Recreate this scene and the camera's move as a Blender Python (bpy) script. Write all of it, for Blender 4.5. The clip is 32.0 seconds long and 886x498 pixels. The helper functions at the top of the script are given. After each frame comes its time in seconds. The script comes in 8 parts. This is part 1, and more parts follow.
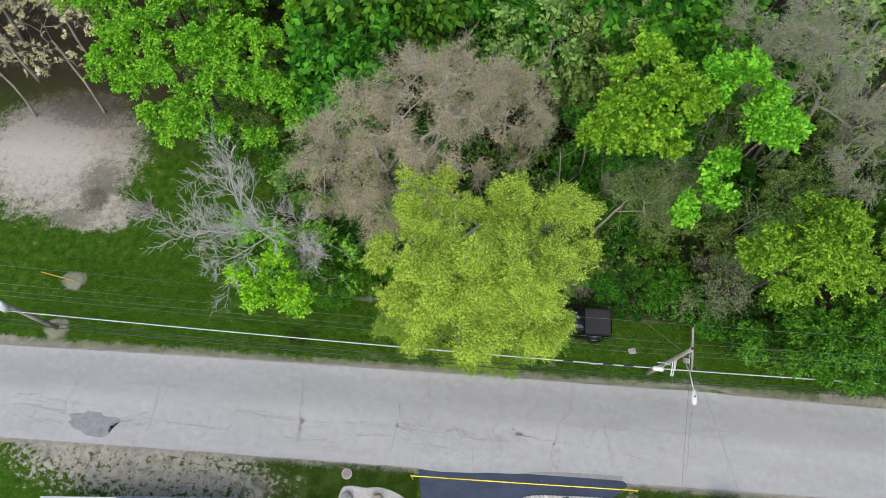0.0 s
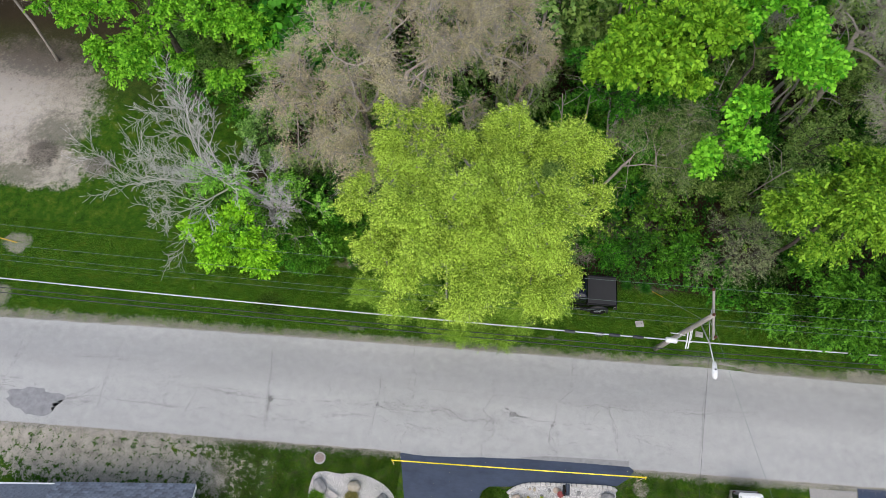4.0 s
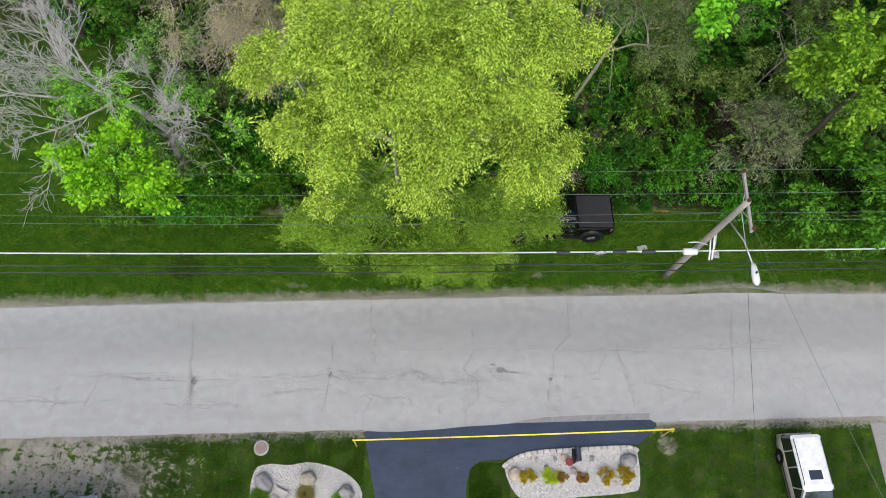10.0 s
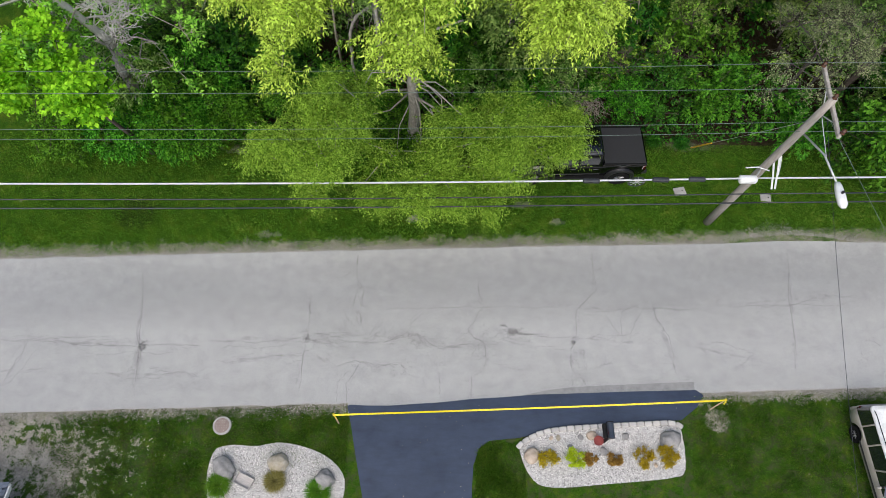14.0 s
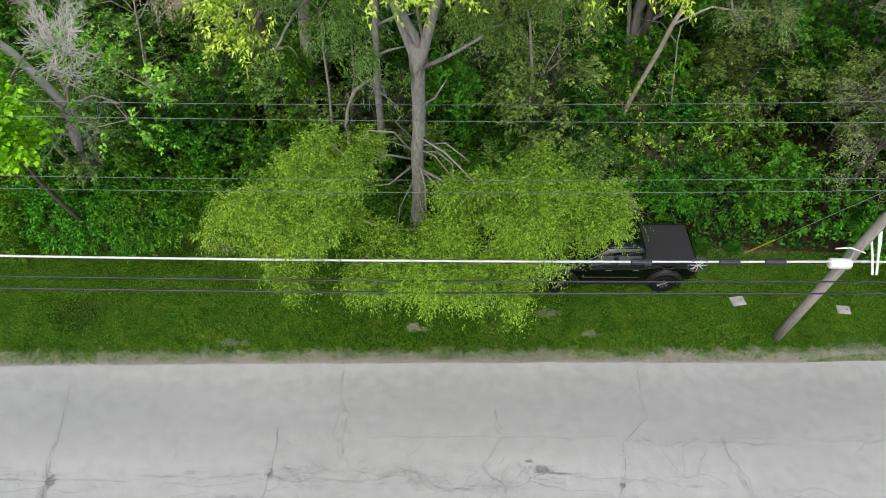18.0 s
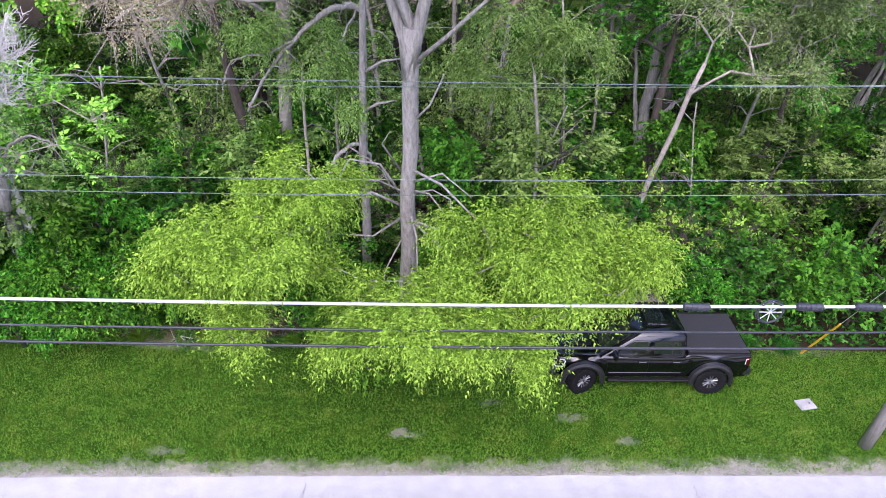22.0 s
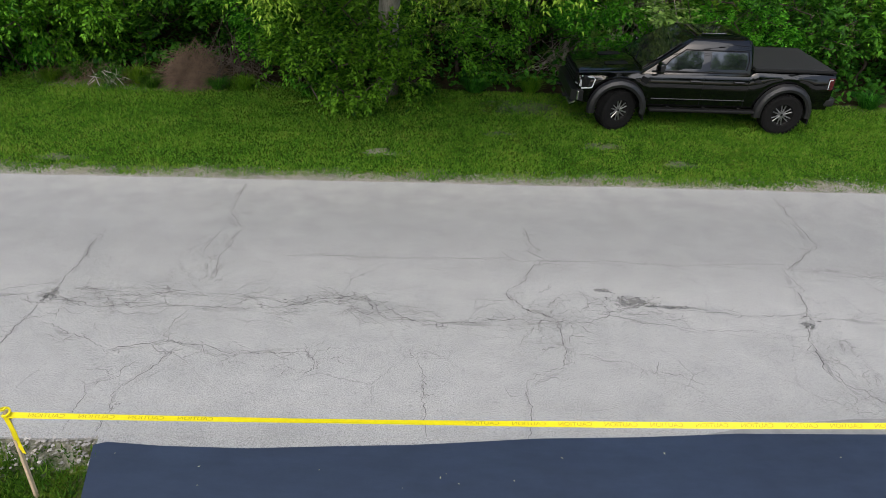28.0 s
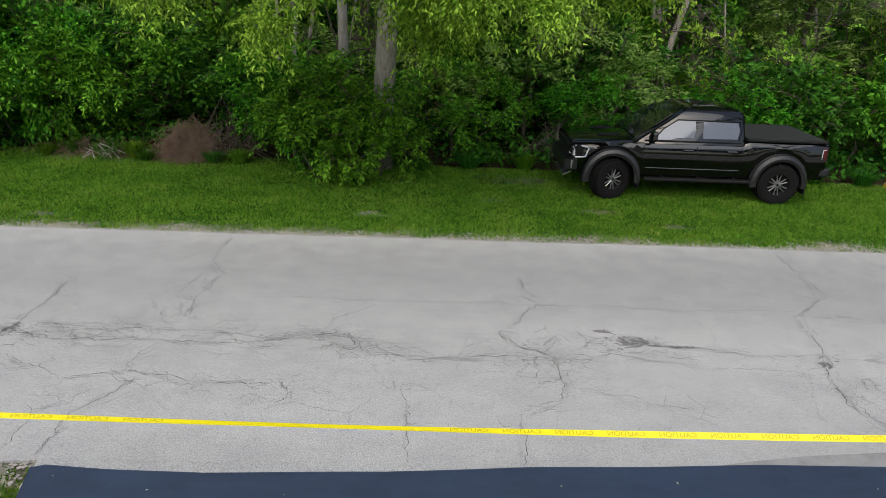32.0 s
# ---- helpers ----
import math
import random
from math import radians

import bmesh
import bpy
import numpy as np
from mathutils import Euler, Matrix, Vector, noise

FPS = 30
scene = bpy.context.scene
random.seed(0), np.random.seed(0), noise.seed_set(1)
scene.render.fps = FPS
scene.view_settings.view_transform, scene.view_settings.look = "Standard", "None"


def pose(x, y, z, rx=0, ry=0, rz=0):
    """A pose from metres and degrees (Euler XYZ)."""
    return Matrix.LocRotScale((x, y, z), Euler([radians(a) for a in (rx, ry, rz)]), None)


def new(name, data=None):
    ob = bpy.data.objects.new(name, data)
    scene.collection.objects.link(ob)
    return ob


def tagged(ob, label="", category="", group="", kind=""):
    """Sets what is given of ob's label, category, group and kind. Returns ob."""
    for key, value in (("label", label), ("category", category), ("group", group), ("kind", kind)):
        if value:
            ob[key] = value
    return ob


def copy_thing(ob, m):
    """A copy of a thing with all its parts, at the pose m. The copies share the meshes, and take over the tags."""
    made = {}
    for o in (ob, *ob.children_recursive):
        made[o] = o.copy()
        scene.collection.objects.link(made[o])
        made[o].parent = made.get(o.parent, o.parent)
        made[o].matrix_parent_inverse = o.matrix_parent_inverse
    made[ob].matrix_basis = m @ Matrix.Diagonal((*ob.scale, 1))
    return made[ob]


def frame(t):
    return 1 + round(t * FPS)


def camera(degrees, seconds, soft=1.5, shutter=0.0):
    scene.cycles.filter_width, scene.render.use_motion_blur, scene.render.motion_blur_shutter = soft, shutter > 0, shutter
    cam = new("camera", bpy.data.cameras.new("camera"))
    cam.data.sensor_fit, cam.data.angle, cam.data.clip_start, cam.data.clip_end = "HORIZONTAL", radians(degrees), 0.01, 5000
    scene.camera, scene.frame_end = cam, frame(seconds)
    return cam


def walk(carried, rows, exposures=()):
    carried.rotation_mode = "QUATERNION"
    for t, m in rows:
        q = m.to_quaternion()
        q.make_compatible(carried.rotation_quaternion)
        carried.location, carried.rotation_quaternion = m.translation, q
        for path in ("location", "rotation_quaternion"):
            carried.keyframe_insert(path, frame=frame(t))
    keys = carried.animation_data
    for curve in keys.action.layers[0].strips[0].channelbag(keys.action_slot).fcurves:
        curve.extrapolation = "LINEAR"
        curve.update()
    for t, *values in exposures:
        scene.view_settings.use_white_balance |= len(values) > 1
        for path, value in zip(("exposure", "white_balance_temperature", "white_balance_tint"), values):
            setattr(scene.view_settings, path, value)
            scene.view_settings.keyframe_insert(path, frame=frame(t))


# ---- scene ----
cam = camera(64.12, 32.0, 0.6)
# seconds, eye, pitch, yaw, roll of the descending drone
PATH = [
    (0, 0.555, 2.276, 47.490, -64.81, 7.81, -1.10),
    (0.5, 0.409, 2.682, 47.325, -65.43, 7.19, -0.55),
    (1, 0.505, 2.723, 46.664, -65.49, 7.12, -0.46),
    (2, 0.587, 2.660, 45.097, -65.53, 6.69, 0.08),
    (3, 0.668, 2.598, 43.530, -65.41, 6.42, 0.44),
    (3.5, 0.709, 2.566, 42.747, -65.35, 6.28, 0.64),
    (5.5, 0.851, 2.416, 39.643, -65.07, 5.68, 1.41),
    (6, 0.887, 2.378, 38.867, -65.01, 5.63, 1.48),
    (7, 0.957, 2.303, 37.316, -64.86, 5.47, 1.63),
    (8, 1.028, 2.227, 35.764, -64.68, 5.44, 1.80),
    (8.5, 1.060, 2.209, 34.982, -64.63, 4.64, 1.75),
    (9, 1.092, 2.190, 34.200, -64.50, 3.11, 1.75),
    (9.5, 1.123, 2.171, 33.418, -64.35, 1.12, 1.62),
    (10, 1.155, 2.152, 32.635, -64.26, -0.25, 1.50),
    (10.5, 1.187, 2.133, 31.853, -64.19, -1.00, 1.42),
    (11, 1.218, 2.115, 31.071, -64.13, -0.93, 1.36),
    (12, 1.281, 2.077, 29.507, -64.01, -0.57, 1.32),
    (13, 1.248, 2.195, 27.928, -64.09, -0.38, 1.44),
    (14, 1.215, 2.312, 26.348, -64.02, -0.25, 1.27),
    (14.5, 1.198, 2.371, 25.559, -64.04, -0.25, 1.18),
    (16.5, 1.132, 2.606, 22.400, -63.02, -0.20, 1.59),
    (17, 1.113, 2.664, 21.674, -60.61, -0.06, 1.51),
    (17.5, 1.094, 2.721, 20.948, -55.63, 0.32, 1.49),
    (18, 1.075, 2.779, 20.222, -49.36, 0.65, 1.34),
    (18.5, 1.056, 2.836, 19.496, -41.60, 0.69, 1.24),
    (19, 1.037, 2.894, 18.769, -33.20, 0.73, 1.14),
    (19.5, 1.018, 2.951, 18.043, -31.90, 0.63, 1.19),
    (20, 0.999, 3.009, 17.317, -31.98, 0.53, 1.23),
    (21.5, 0.999, 3.130, 15.000, -32.03, 0.16, 1.58),
    (23, 0.999, 3.250, 12.683, -32.16, 0.01, 2.26),
    (24, 0.999, 3.331, 11.138, -31.93, -0.26, 2.42),
    (25, 1.088, 3.337, 9.788, -31.99, 0.00, 2.29),
    (25.5, 1.132, 3.341, 9.113, -31.82, 0.01, 2.33),
    (27.5, 1.310, 3.354, 6.414, -31.21, -0.05, 2.45),
    (28, 1.376, 3.353, 5.728, -31.15, -0.01, 2.40),
    (29, 1.416, 3.385, 4.657, -31.10, -0.07, 2.52),
    (29.5, 1.454, 3.393, 4.337, -31.16, -0.12, 2.59),
    (29.8, 1.451, 3.406, 4.314, -31.00, -0.12, 2.58),
    (30, 1.449, 3.414, 4.299, -29.52, -0.12, 2.58),
    (30.3, 1.468, 3.390, 4.311, -26.00, 0.14, 2.43),
    (30.5, 1.481, 3.374, 4.319, -24.88, 0.31, 2.34),
    (31, 1.513, 3.334, 4.340, -24.68, 0.38, 2.36),
    (31.5, 1.546, 3.294, 4.360, -23.94, 0.35, 2.35),
    (32, 1.578, 3.254, 4.381, -20.93, 0.46, 2.42),
]
# the clip's camera opens up while it looks into the wood
EXPOSURES = [(0, 0.29, 6200, 10), (14, 0.28, 6300, 10), (17, 0.26, 6300, 8), (18, 0.42, 6400, 8), (19, 1.2, 6400, 17), (20, 1.34, 5900, 30), (21.5, 1.38, 5550, 34), (23, 1.07, 5900, 22), (25, 0.6, 6350, 10), (27, 0.38, 6350, 10), (28, 0.3, 6350, 10), (31, 0.3, 6400, 9), (32, 0.29, 6400, 9)]
walk(cam, [(t, pose(x, y, z, 90 + p, 0, w) @ pose(0, 0, 0, 0, 0, r)) for t, x, y, z, p, w, r in PATH], EXPOSURES)

# ---- world, sun ----
SUN_EL, SUN_AZ = 53.0, 190.0
world = bpy.data.worlds.new("sky_world")
scene.world = world
world.use_nodes = True
wn = world.node_tree
sky = wn.nodes.new("ShaderNodeTexSky")
sky.sky_type = "NISHITA"
sky.sun_disc = False
sky.sun_elevation = radians(SUN_EL)
sky.sun_rotation = radians(SUN_AZ)
sky.dust_density = 4.0
sky.air_density = 1.0
wn.links.new(sky.outputs[0], wn.nodes["Background"].inputs[0])
wn.nodes["Background"].inputs[1].default_value = 0.15
sun = new("sun", bpy.data.lights.new("sun", "SUN"))
sun.data.energy = 1.5
sun.data.angle = radians(82)
sun.data.color = (1.0, 0.96, 0.9)
sun.matrix_world = pose(0, 0, 60, 90 - SUN_EL, 0, 180 - SUN_AZ)


# ---- materials ----
def nodes_of(name, rough=0.8, metal=0.0):
    m = bpy.data.materials.new(name)
    m.use_nodes = True
    nt = m.node_tree
    b = nt.nodes["Principled BSDF"]
    b.inputs["Roughness"].default_value = rough
    b.inputs["Metallic"].default_value = metal
    return m, nt, b


def tex(nt, kind, scale, detail=6.0, rough=0.6, coord="Object", stretch=(1, 1, 1)):
    tc = nt.nodes.new("ShaderNodeTexCoord")
    mp = nt.nodes.new("ShaderNodeMapping")
    mp.inputs["Scale"].default_value = stretch
    nt.links.new(tc.outputs[coord], mp.inputs[0])
    t = nt.nodes.new(kind)
    t.inputs["Scale"].default_value = scale
    if kind == "ShaderNodeTexNoise":
        t.inputs["Detail"].default_value = detail
        t.inputs["Roughness"].default_value = rough
    nt.links.new(mp.outputs[0], t.inputs["Vector"])
    return t


def ramp(nt, fac, stops):
    r = nt.nodes.new("ShaderNodeValToRGB")
    while len(r.color_ramp.elements) < len(stops):
        r.color_ramp.elements.new(0.5)
    for e, (p, c) in zip(r.color_ramp.elements, stops):
        e.position = p
        e.color = (*c, 1) if len(c) == 3 else c
    nt.links.new(fac, r.inputs[0])
    return r


def mixc(nt, fac, a, b, mode="MIX"):
    m = nt.nodes.new("ShaderNodeMix")
    m.data_type = "RGBA"
    m.blend_type = mode
    if isinstance(fac, (int, float)):
        m.inputs[0].default_value = fac
    else:
        nt.links.new(fac, m.inputs[0])
    for s, v in ((6, a), (7, b)):
        if isinstance(v, tuple):
            m.inputs[s].default_value = (*v, 1)
        else:
            nt.links.new(v, m.inputs[s])
    return m.outputs[2]


def calc(nt, op, a, b=0.0):
    m = nt.nodes.new("ShaderNodeMath")
    m.operation = op
    m.use_clamp = op in ("MULTIPLY_ADD",)
    for s, v in ((0, a), (1, b)):
        if isinstance(v, (int, float)):
            m.inputs[s].default_value = v
        else:
            nt.links.new(v, m.inputs[s])
    return m.outputs[0]


def bump(nt, b, height, strength=0.4, dist=0.02):
    n = nt.nodes.new("ShaderNodeBump")
    n.inputs["Strength"].default_value = strength
    n.inputs["Distance"].default_value = dist
    nt.links.new(height, n.inputs["Height"])
    nt.links.new(n.outputs[0], b.inputs["Normal"])


def simple(name, c1, c2, scale=8.0, rough=0.7, metal=0.0, bumps=0.2, detail=6.0, stretch=(1, 1, 1), rnd=0.0, dist=0.01):
    """Two tones in noise at two scales, with fine relief; rnd: the spread from piece to piece."""
    m, nt, b = nodes_of(name, rough, metal)
    n1 = tex(nt, "ShaderNodeTexNoise", scale, detail, 0.6, "Object", stretch)
    n2 = tex(nt, "ShaderNodeTexNoise", scale * 7, 4, 0.6, "Object", stretch)
    f = calc(nt, "ADD", calc(nt, "MULTIPLY", n1.outputs[0], 0.7), calc(nt, "MULTIPLY", n2.outputs[0], 0.3))
    col = ramp(nt, f, [(0.32, c1), (0.68, c2)]).outputs[0]
    if rnd:
        oi = nt.nodes.new("ShaderNodeObjectInfo")
        hs = nt.nodes.new("ShaderNodeHueSaturation")
        nt.links.new(calc(nt, "ADD", calc(nt, "MULTIPLY", oi.outputs["Random"], 2 * rnd), 1 - rnd), hs.inputs["Value"])
        nt.links.new(col, hs.inputs["Color"])
        col = hs.outputs[0]
    nt.links.new(col, b.inputs["Base Color"])
    if bumps:
        bump(nt, b, f, bumps, dist)
    return m


def leafy(name, dark, light, glow=0.35, rough=0.55, spread=0.25):
    """Leaves: hue and value differ from leaf to leaf and from clump to clump; part of the light shines through."""
    m, nt, b = nodes_of(name, rough)
    b.inputs["Specular IOR Level"].default_value = 0.13
    geo = nt.nodes.new("ShaderNodeNewGeometry")
    n1 = tex(nt, "ShaderNodeTexNoise", 0.55, 3, 0.6)
    f = calc(nt, "ADD", calc(nt, "MULTIPLY", geo.outputs["Random Per Island"], 0.7), calc(nt, "MULTIPLY", n1.outputs[0], 0.5))
    col = ramp(nt, f, [(0.28, dark), (0.85, light)]).outputs[0]
    oi = nt.nodes.new("ShaderNodeObjectInfo")
    hs = nt.nodes.new("ShaderNodeHueSaturation")
    nt.links.new(calc(nt, "ADD", calc(nt, "MULTIPLY", oi.outputs["Random"], spread), 1 - spread / 2), hs.inputs["Value"])
    nt.links.new(calc(nt, "ADD", calc(nt, "MULTIPLY", oi.outputs["Random"], 0.03), 0.485), hs.inputs["Hue"])
    nt.links.new(col, hs.inputs["Color"])
    nt.links.new(hs.outputs[0], b.inputs["Base Color"])
    tr = nt.nodes.new("ShaderNodeBsdfTranslucent")
    nt.links.new(hs.outputs[0], tr.inputs["Color"])
    mx = nt.nodes.new("ShaderNodeMixShader")
    mx.inputs[0].default_value = glow
    nt.links.new(b.outputs[0], mx.inputs[1])
    nt.links.new(tr.outputs[0], mx.inputs[2])
    nt.links.new(mx.outputs[0], nt.nodes["Material Output"].inputs[0])
    return m


def ellipse_mask(nt, sep, cx, cy, rx, ry, noise_out, soft=0.25, wob=0.6):
    """1 inside an uneven ellipse of the plan, 0 outside."""
    dx = calc(nt, "POWER", calc(nt, "ABSOLUTE", calc(nt, "DIVIDE", calc(nt, "SUBTRACT", sep.outputs[0], cx), rx)), 2.0)
    dy = calc(nt, "POWER", calc(nt, "ABSOLUTE", calc(nt, "DIVIDE", calc(nt, "SUBTRACT", sep.outputs[1], cy), ry)), 2.0)
    d = calc(nt, "ADD", calc(nt, "ADD", dx, dy), calc(nt, "MULTIPLY", calc(nt, "SUBTRACT", noise_out, 0.5), wob * 2))
    mr = nt.nodes.new("ShaderNodeMapRange")
    mr.inputs["From Min"].default_value = 1 + soft
    mr.inputs["From Max"].default_value = 1 - soft
    nt.links.new(d, mr.inputs[0])
    return mr.outputs[0]


def ground_material():
    m, nt, b = nodes_of("lawn_and_soil", 0.95)
    b.inputs["Specular IOR Level"].default_value = 0.1
    tc = nt.nodes.new("ShaderNodeTexCoord")
    sep = nt.nodes.new("ShaderNodeSeparateXYZ")
    nt.links.new(tc.outputs["Object"], sep.inputs[0])
    big = tex(nt, "ShaderNodeTexNoise", 0.35, 5, 0.65)
    mid = tex(nt, "ShaderNodeTexNoise", 1.6, 6, 0.7)
    fine = tex(nt, "ShaderNodeTexNoise", 26, 5, 0.75)
    g1 = ramp(nt, mid.outputs[0], [(0.3, (0.017, 0.052, 0.004)), (0.5, (0.038, 0.1, 0.006)), (0.72, (0.11, 0.15, 0.015))]).outputs[0]
    g2 = ramp(nt, fine.outputs[0], [(0.3, (0.35, 0.35, 0.35)), (0.7, (1.35, 1.35, 1.2))]).outputs[0]
    grass = mixc(nt, 1.0, g1, g2, "MULTIPLY")
    soil = ramp(nt, fine.outputs[0], [(0.25, (0.17, 0.15, 0.125)), (0.55, (0.43, 0.395, 0.345)), (0.8, (0.6, 0.565, 0.51))]).outputs[0]
    soil = mixc(nt, 1.0, soil, ramp(nt, mid.outputs[0], [(0.32, (0.55, 0.55, 0.55)), (0.5, (0.95, 0.94, 0.92)), (0.7, (1.15, 1.13, 1.1))]).outputs[0], "MULTIPLY")
    fleck = tex(nt, "ShaderNodeTexNoise", 2.6, 9, 0.8)
    litter = ramp(nt, fine.outputs[0], [(0.3, (0.018, 0.014, 0.008)), (0.55, (0.05, 0.038, 0.022)), (0.75, (0.1, 0.075, 0.045))]).outputs[0]
    col = grass
    # thin turf: bare specks all over the lawns
    specks = ramp(nt, mid.outputs[0], [(0.66, (0, 0, 0)), (0.78, (0.75, 0.75, 0.75))]).outputs[0]
    col = mixc(nt, specks, col, soil)
    rag = calc(nt, "ADD", calc(nt, "MULTIPLY", tex(nt, "ShaderNodeTexNoise", 1.1, 8, 0.75).outputs[0], 0.65), calc(nt, "MULTIPLY", tex(nt, "ShaderNodeTexNoise", 6.0, 6, 0.7).outputs[0], 0.35))
    # bare ground: the pile clearing, the worn yard, pole feet
    for cx, cy, rx, ry, wob, k in ((-33.5, 29.5, 6.0, 5.6, 0.5, 1.0), (-29.5, 24.6, 3.4, 1.6, 0.7, 0.9), (-19.5, 6.4, 7.0, 1.7, 1.3, 0.9),
                                   (-13.6, 6.4, 2.2, 1.0, 1.3, 0.7), (-25.5, 6.8, 3.0, 1.0, 1.2, 0.6), (-28.9, 15.1, 0.85, 0.75, 0.4, 1.0),
                                   (-29.0, 18.8, 0.9, 0.7, 0.6, 0.9), (0.1, 16.55, 0.34, 0.18, 1.1, 0.7), (3.8, 19.6, 1.2, 0.6, 1.1, 0.18), (2.45, 17.82, 0.3, 0.15, 1.1, 0.35), (6.07, 16.56, 0.3, 0.15, 1.1, 0.35), (4.62, 17.36, 0.4, 0.16, 1.1, 0.3), (-6.0, 15.7, 0.4, 0.14, 1.1, 0.35),
                                   (-12.2, 6.0, 0.5, 0.9, 1.0, 0.9), (11.6, 8.3, 0.45, 0.4, 0.8, 0.8), (-6.6, 20.1, 2.0, 0.45, 0.6, 0.5),
                                   (12.6, 20.8, 1.4, 0.5, 0.7, 0.5)):
        f = ellipse_mask(nt, sep, cx, cy, rx, ry, fleck.outputs[0] if wob > 1 else rag, 0.35, wob * (5.5 if wob > 1 else 4.5))
        col = mixc(nt, calc(nt, "MULTIPLY", f, k), col, soil)
    # dark scrubby growth and a paler heart in the clearing
    for cx, cy, rx, ry, c in ((-35.6, 29.8, 4.4, 3.6, (0.46, 0.43, 0.395)), (-29.8, 25.2, 1.0, 0.8, (0.045, 0.04, 0.034)), (-29.6, 27.4, 1.6, 1.6, (0.12, 0.12, 0.09)), (-33.0, 33.6, 3.4, 1.6, (0.11, 0.1, 0.09)), (-31.0, 23.8, 1.6, 0.8, (0.13, 0.13, 0.09))):
        col = mixc(nt, calc(nt, "MULTIPLY", ellipse_mask(nt, sep, cx, cy, rx, ry, fleck.outputs[0], 0.6, 4.0), 0.7), col, c)
    # an uneven, darker patch in the turf
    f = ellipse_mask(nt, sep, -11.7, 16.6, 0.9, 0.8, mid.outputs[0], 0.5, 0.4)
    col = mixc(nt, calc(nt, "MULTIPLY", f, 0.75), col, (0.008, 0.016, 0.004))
    # worn, gritty strips along both road edges
    for off, slope, wdt in ((15.2, 0.0435, 0.52), (8.72, 0.047, 0.4)):
        q = calc(nt, "ABSOLUTE", calc(nt, "SUBTRACT", calc(nt, "SUBTRACT", sep.outputs[1], calc(nt, "MULTIPLY", sep.outputs[0], slope)), off))
        q = calc(nt, "ADD", q, calc(nt, "MULTIPLY", calc(nt, "SUBTRACT", rag, 0.5), 2.2))
        mr0 = nt.nodes.new("ShaderNodeMapRange")
        mr0.inputs["From Min"].default_value = wdt
        mr0.inputs["From Max"].default_value = wdt * 0.5
        nt.links.new(q, mr0.inputs[0])
        col = mixc(nt, calc(nt, "MULTIPLY", mr0.outputs[0], 0.65), col, soil)
    # tired, brownish front lawns
    fr = nt.nodes.new("ShaderNodeMapRange")
    fr.inputs["From Min"].default_value = 9.6
    fr.inputs["From Max"].default_value = 8.4
    nt.links.new(sep.outputs[1], fr.inputs[0])
    tired = ramp(nt, fleck.outputs[0], [(0.47, (0, 0, 0)), (0.58, (0.8, 0.8, 0.8))]).outputs[0]
    fx = nt.nodes.new("ShaderNodeMapRange")
    fx.inputs["From Min"].default_value = -15.0
    fx.inputs["From Max"].default_value = -11.0
    nt.links.new(sep.outputs[0], fx.inputs[0])
    col = mixc(nt, calc(nt, "MULTIPLY", calc(nt, "MULTIPLY", fr.outputs[0], fx.outputs[0]), tired), col, (0.06, 0.066, 0.03))
    # woodland floor behind the lawn
    edge = calc(nt, "ADD", sep.outputs[1], calc(nt, "MULTIPLY", mid.outputs[0], 1.6))
    mr = nt.nodes.new("ShaderNodeMapRange")
    mr.inputs["From Min"].default_value = 20.9
    mr.inputs["From Max"].default_value = 21.6
    nt.links.new(edge, mr.inputs[0])
    right = nt.nodes.new("ShaderNodeMapRange")
    right.inputs["From Min"].default_value = -16.5
    right.inputs["From Max"].default_value = -14.5
    nt.links.new(sep.outputs[0], right.inputs[0])
    back = nt.nodes.new("ShaderNodeMapRange")
    back.inputs["From Min"].default_value = 30.0
    back.inputs["From Max"].default_value = 38.0
    nt.links.new(edge, back.inputs[0])
    f = calc(nt, "MULTIPLY", mr.outputs[0], calc(nt, "MAXIMUM", right.outputs[0], back.outputs[0]))
    col = mixc(nt, f, col, litter)
    nt.links.new(col, b.inputs["Base Color"])
    bump(nt, b, fine.outputs[0], 0.8, 0.05)
    return m


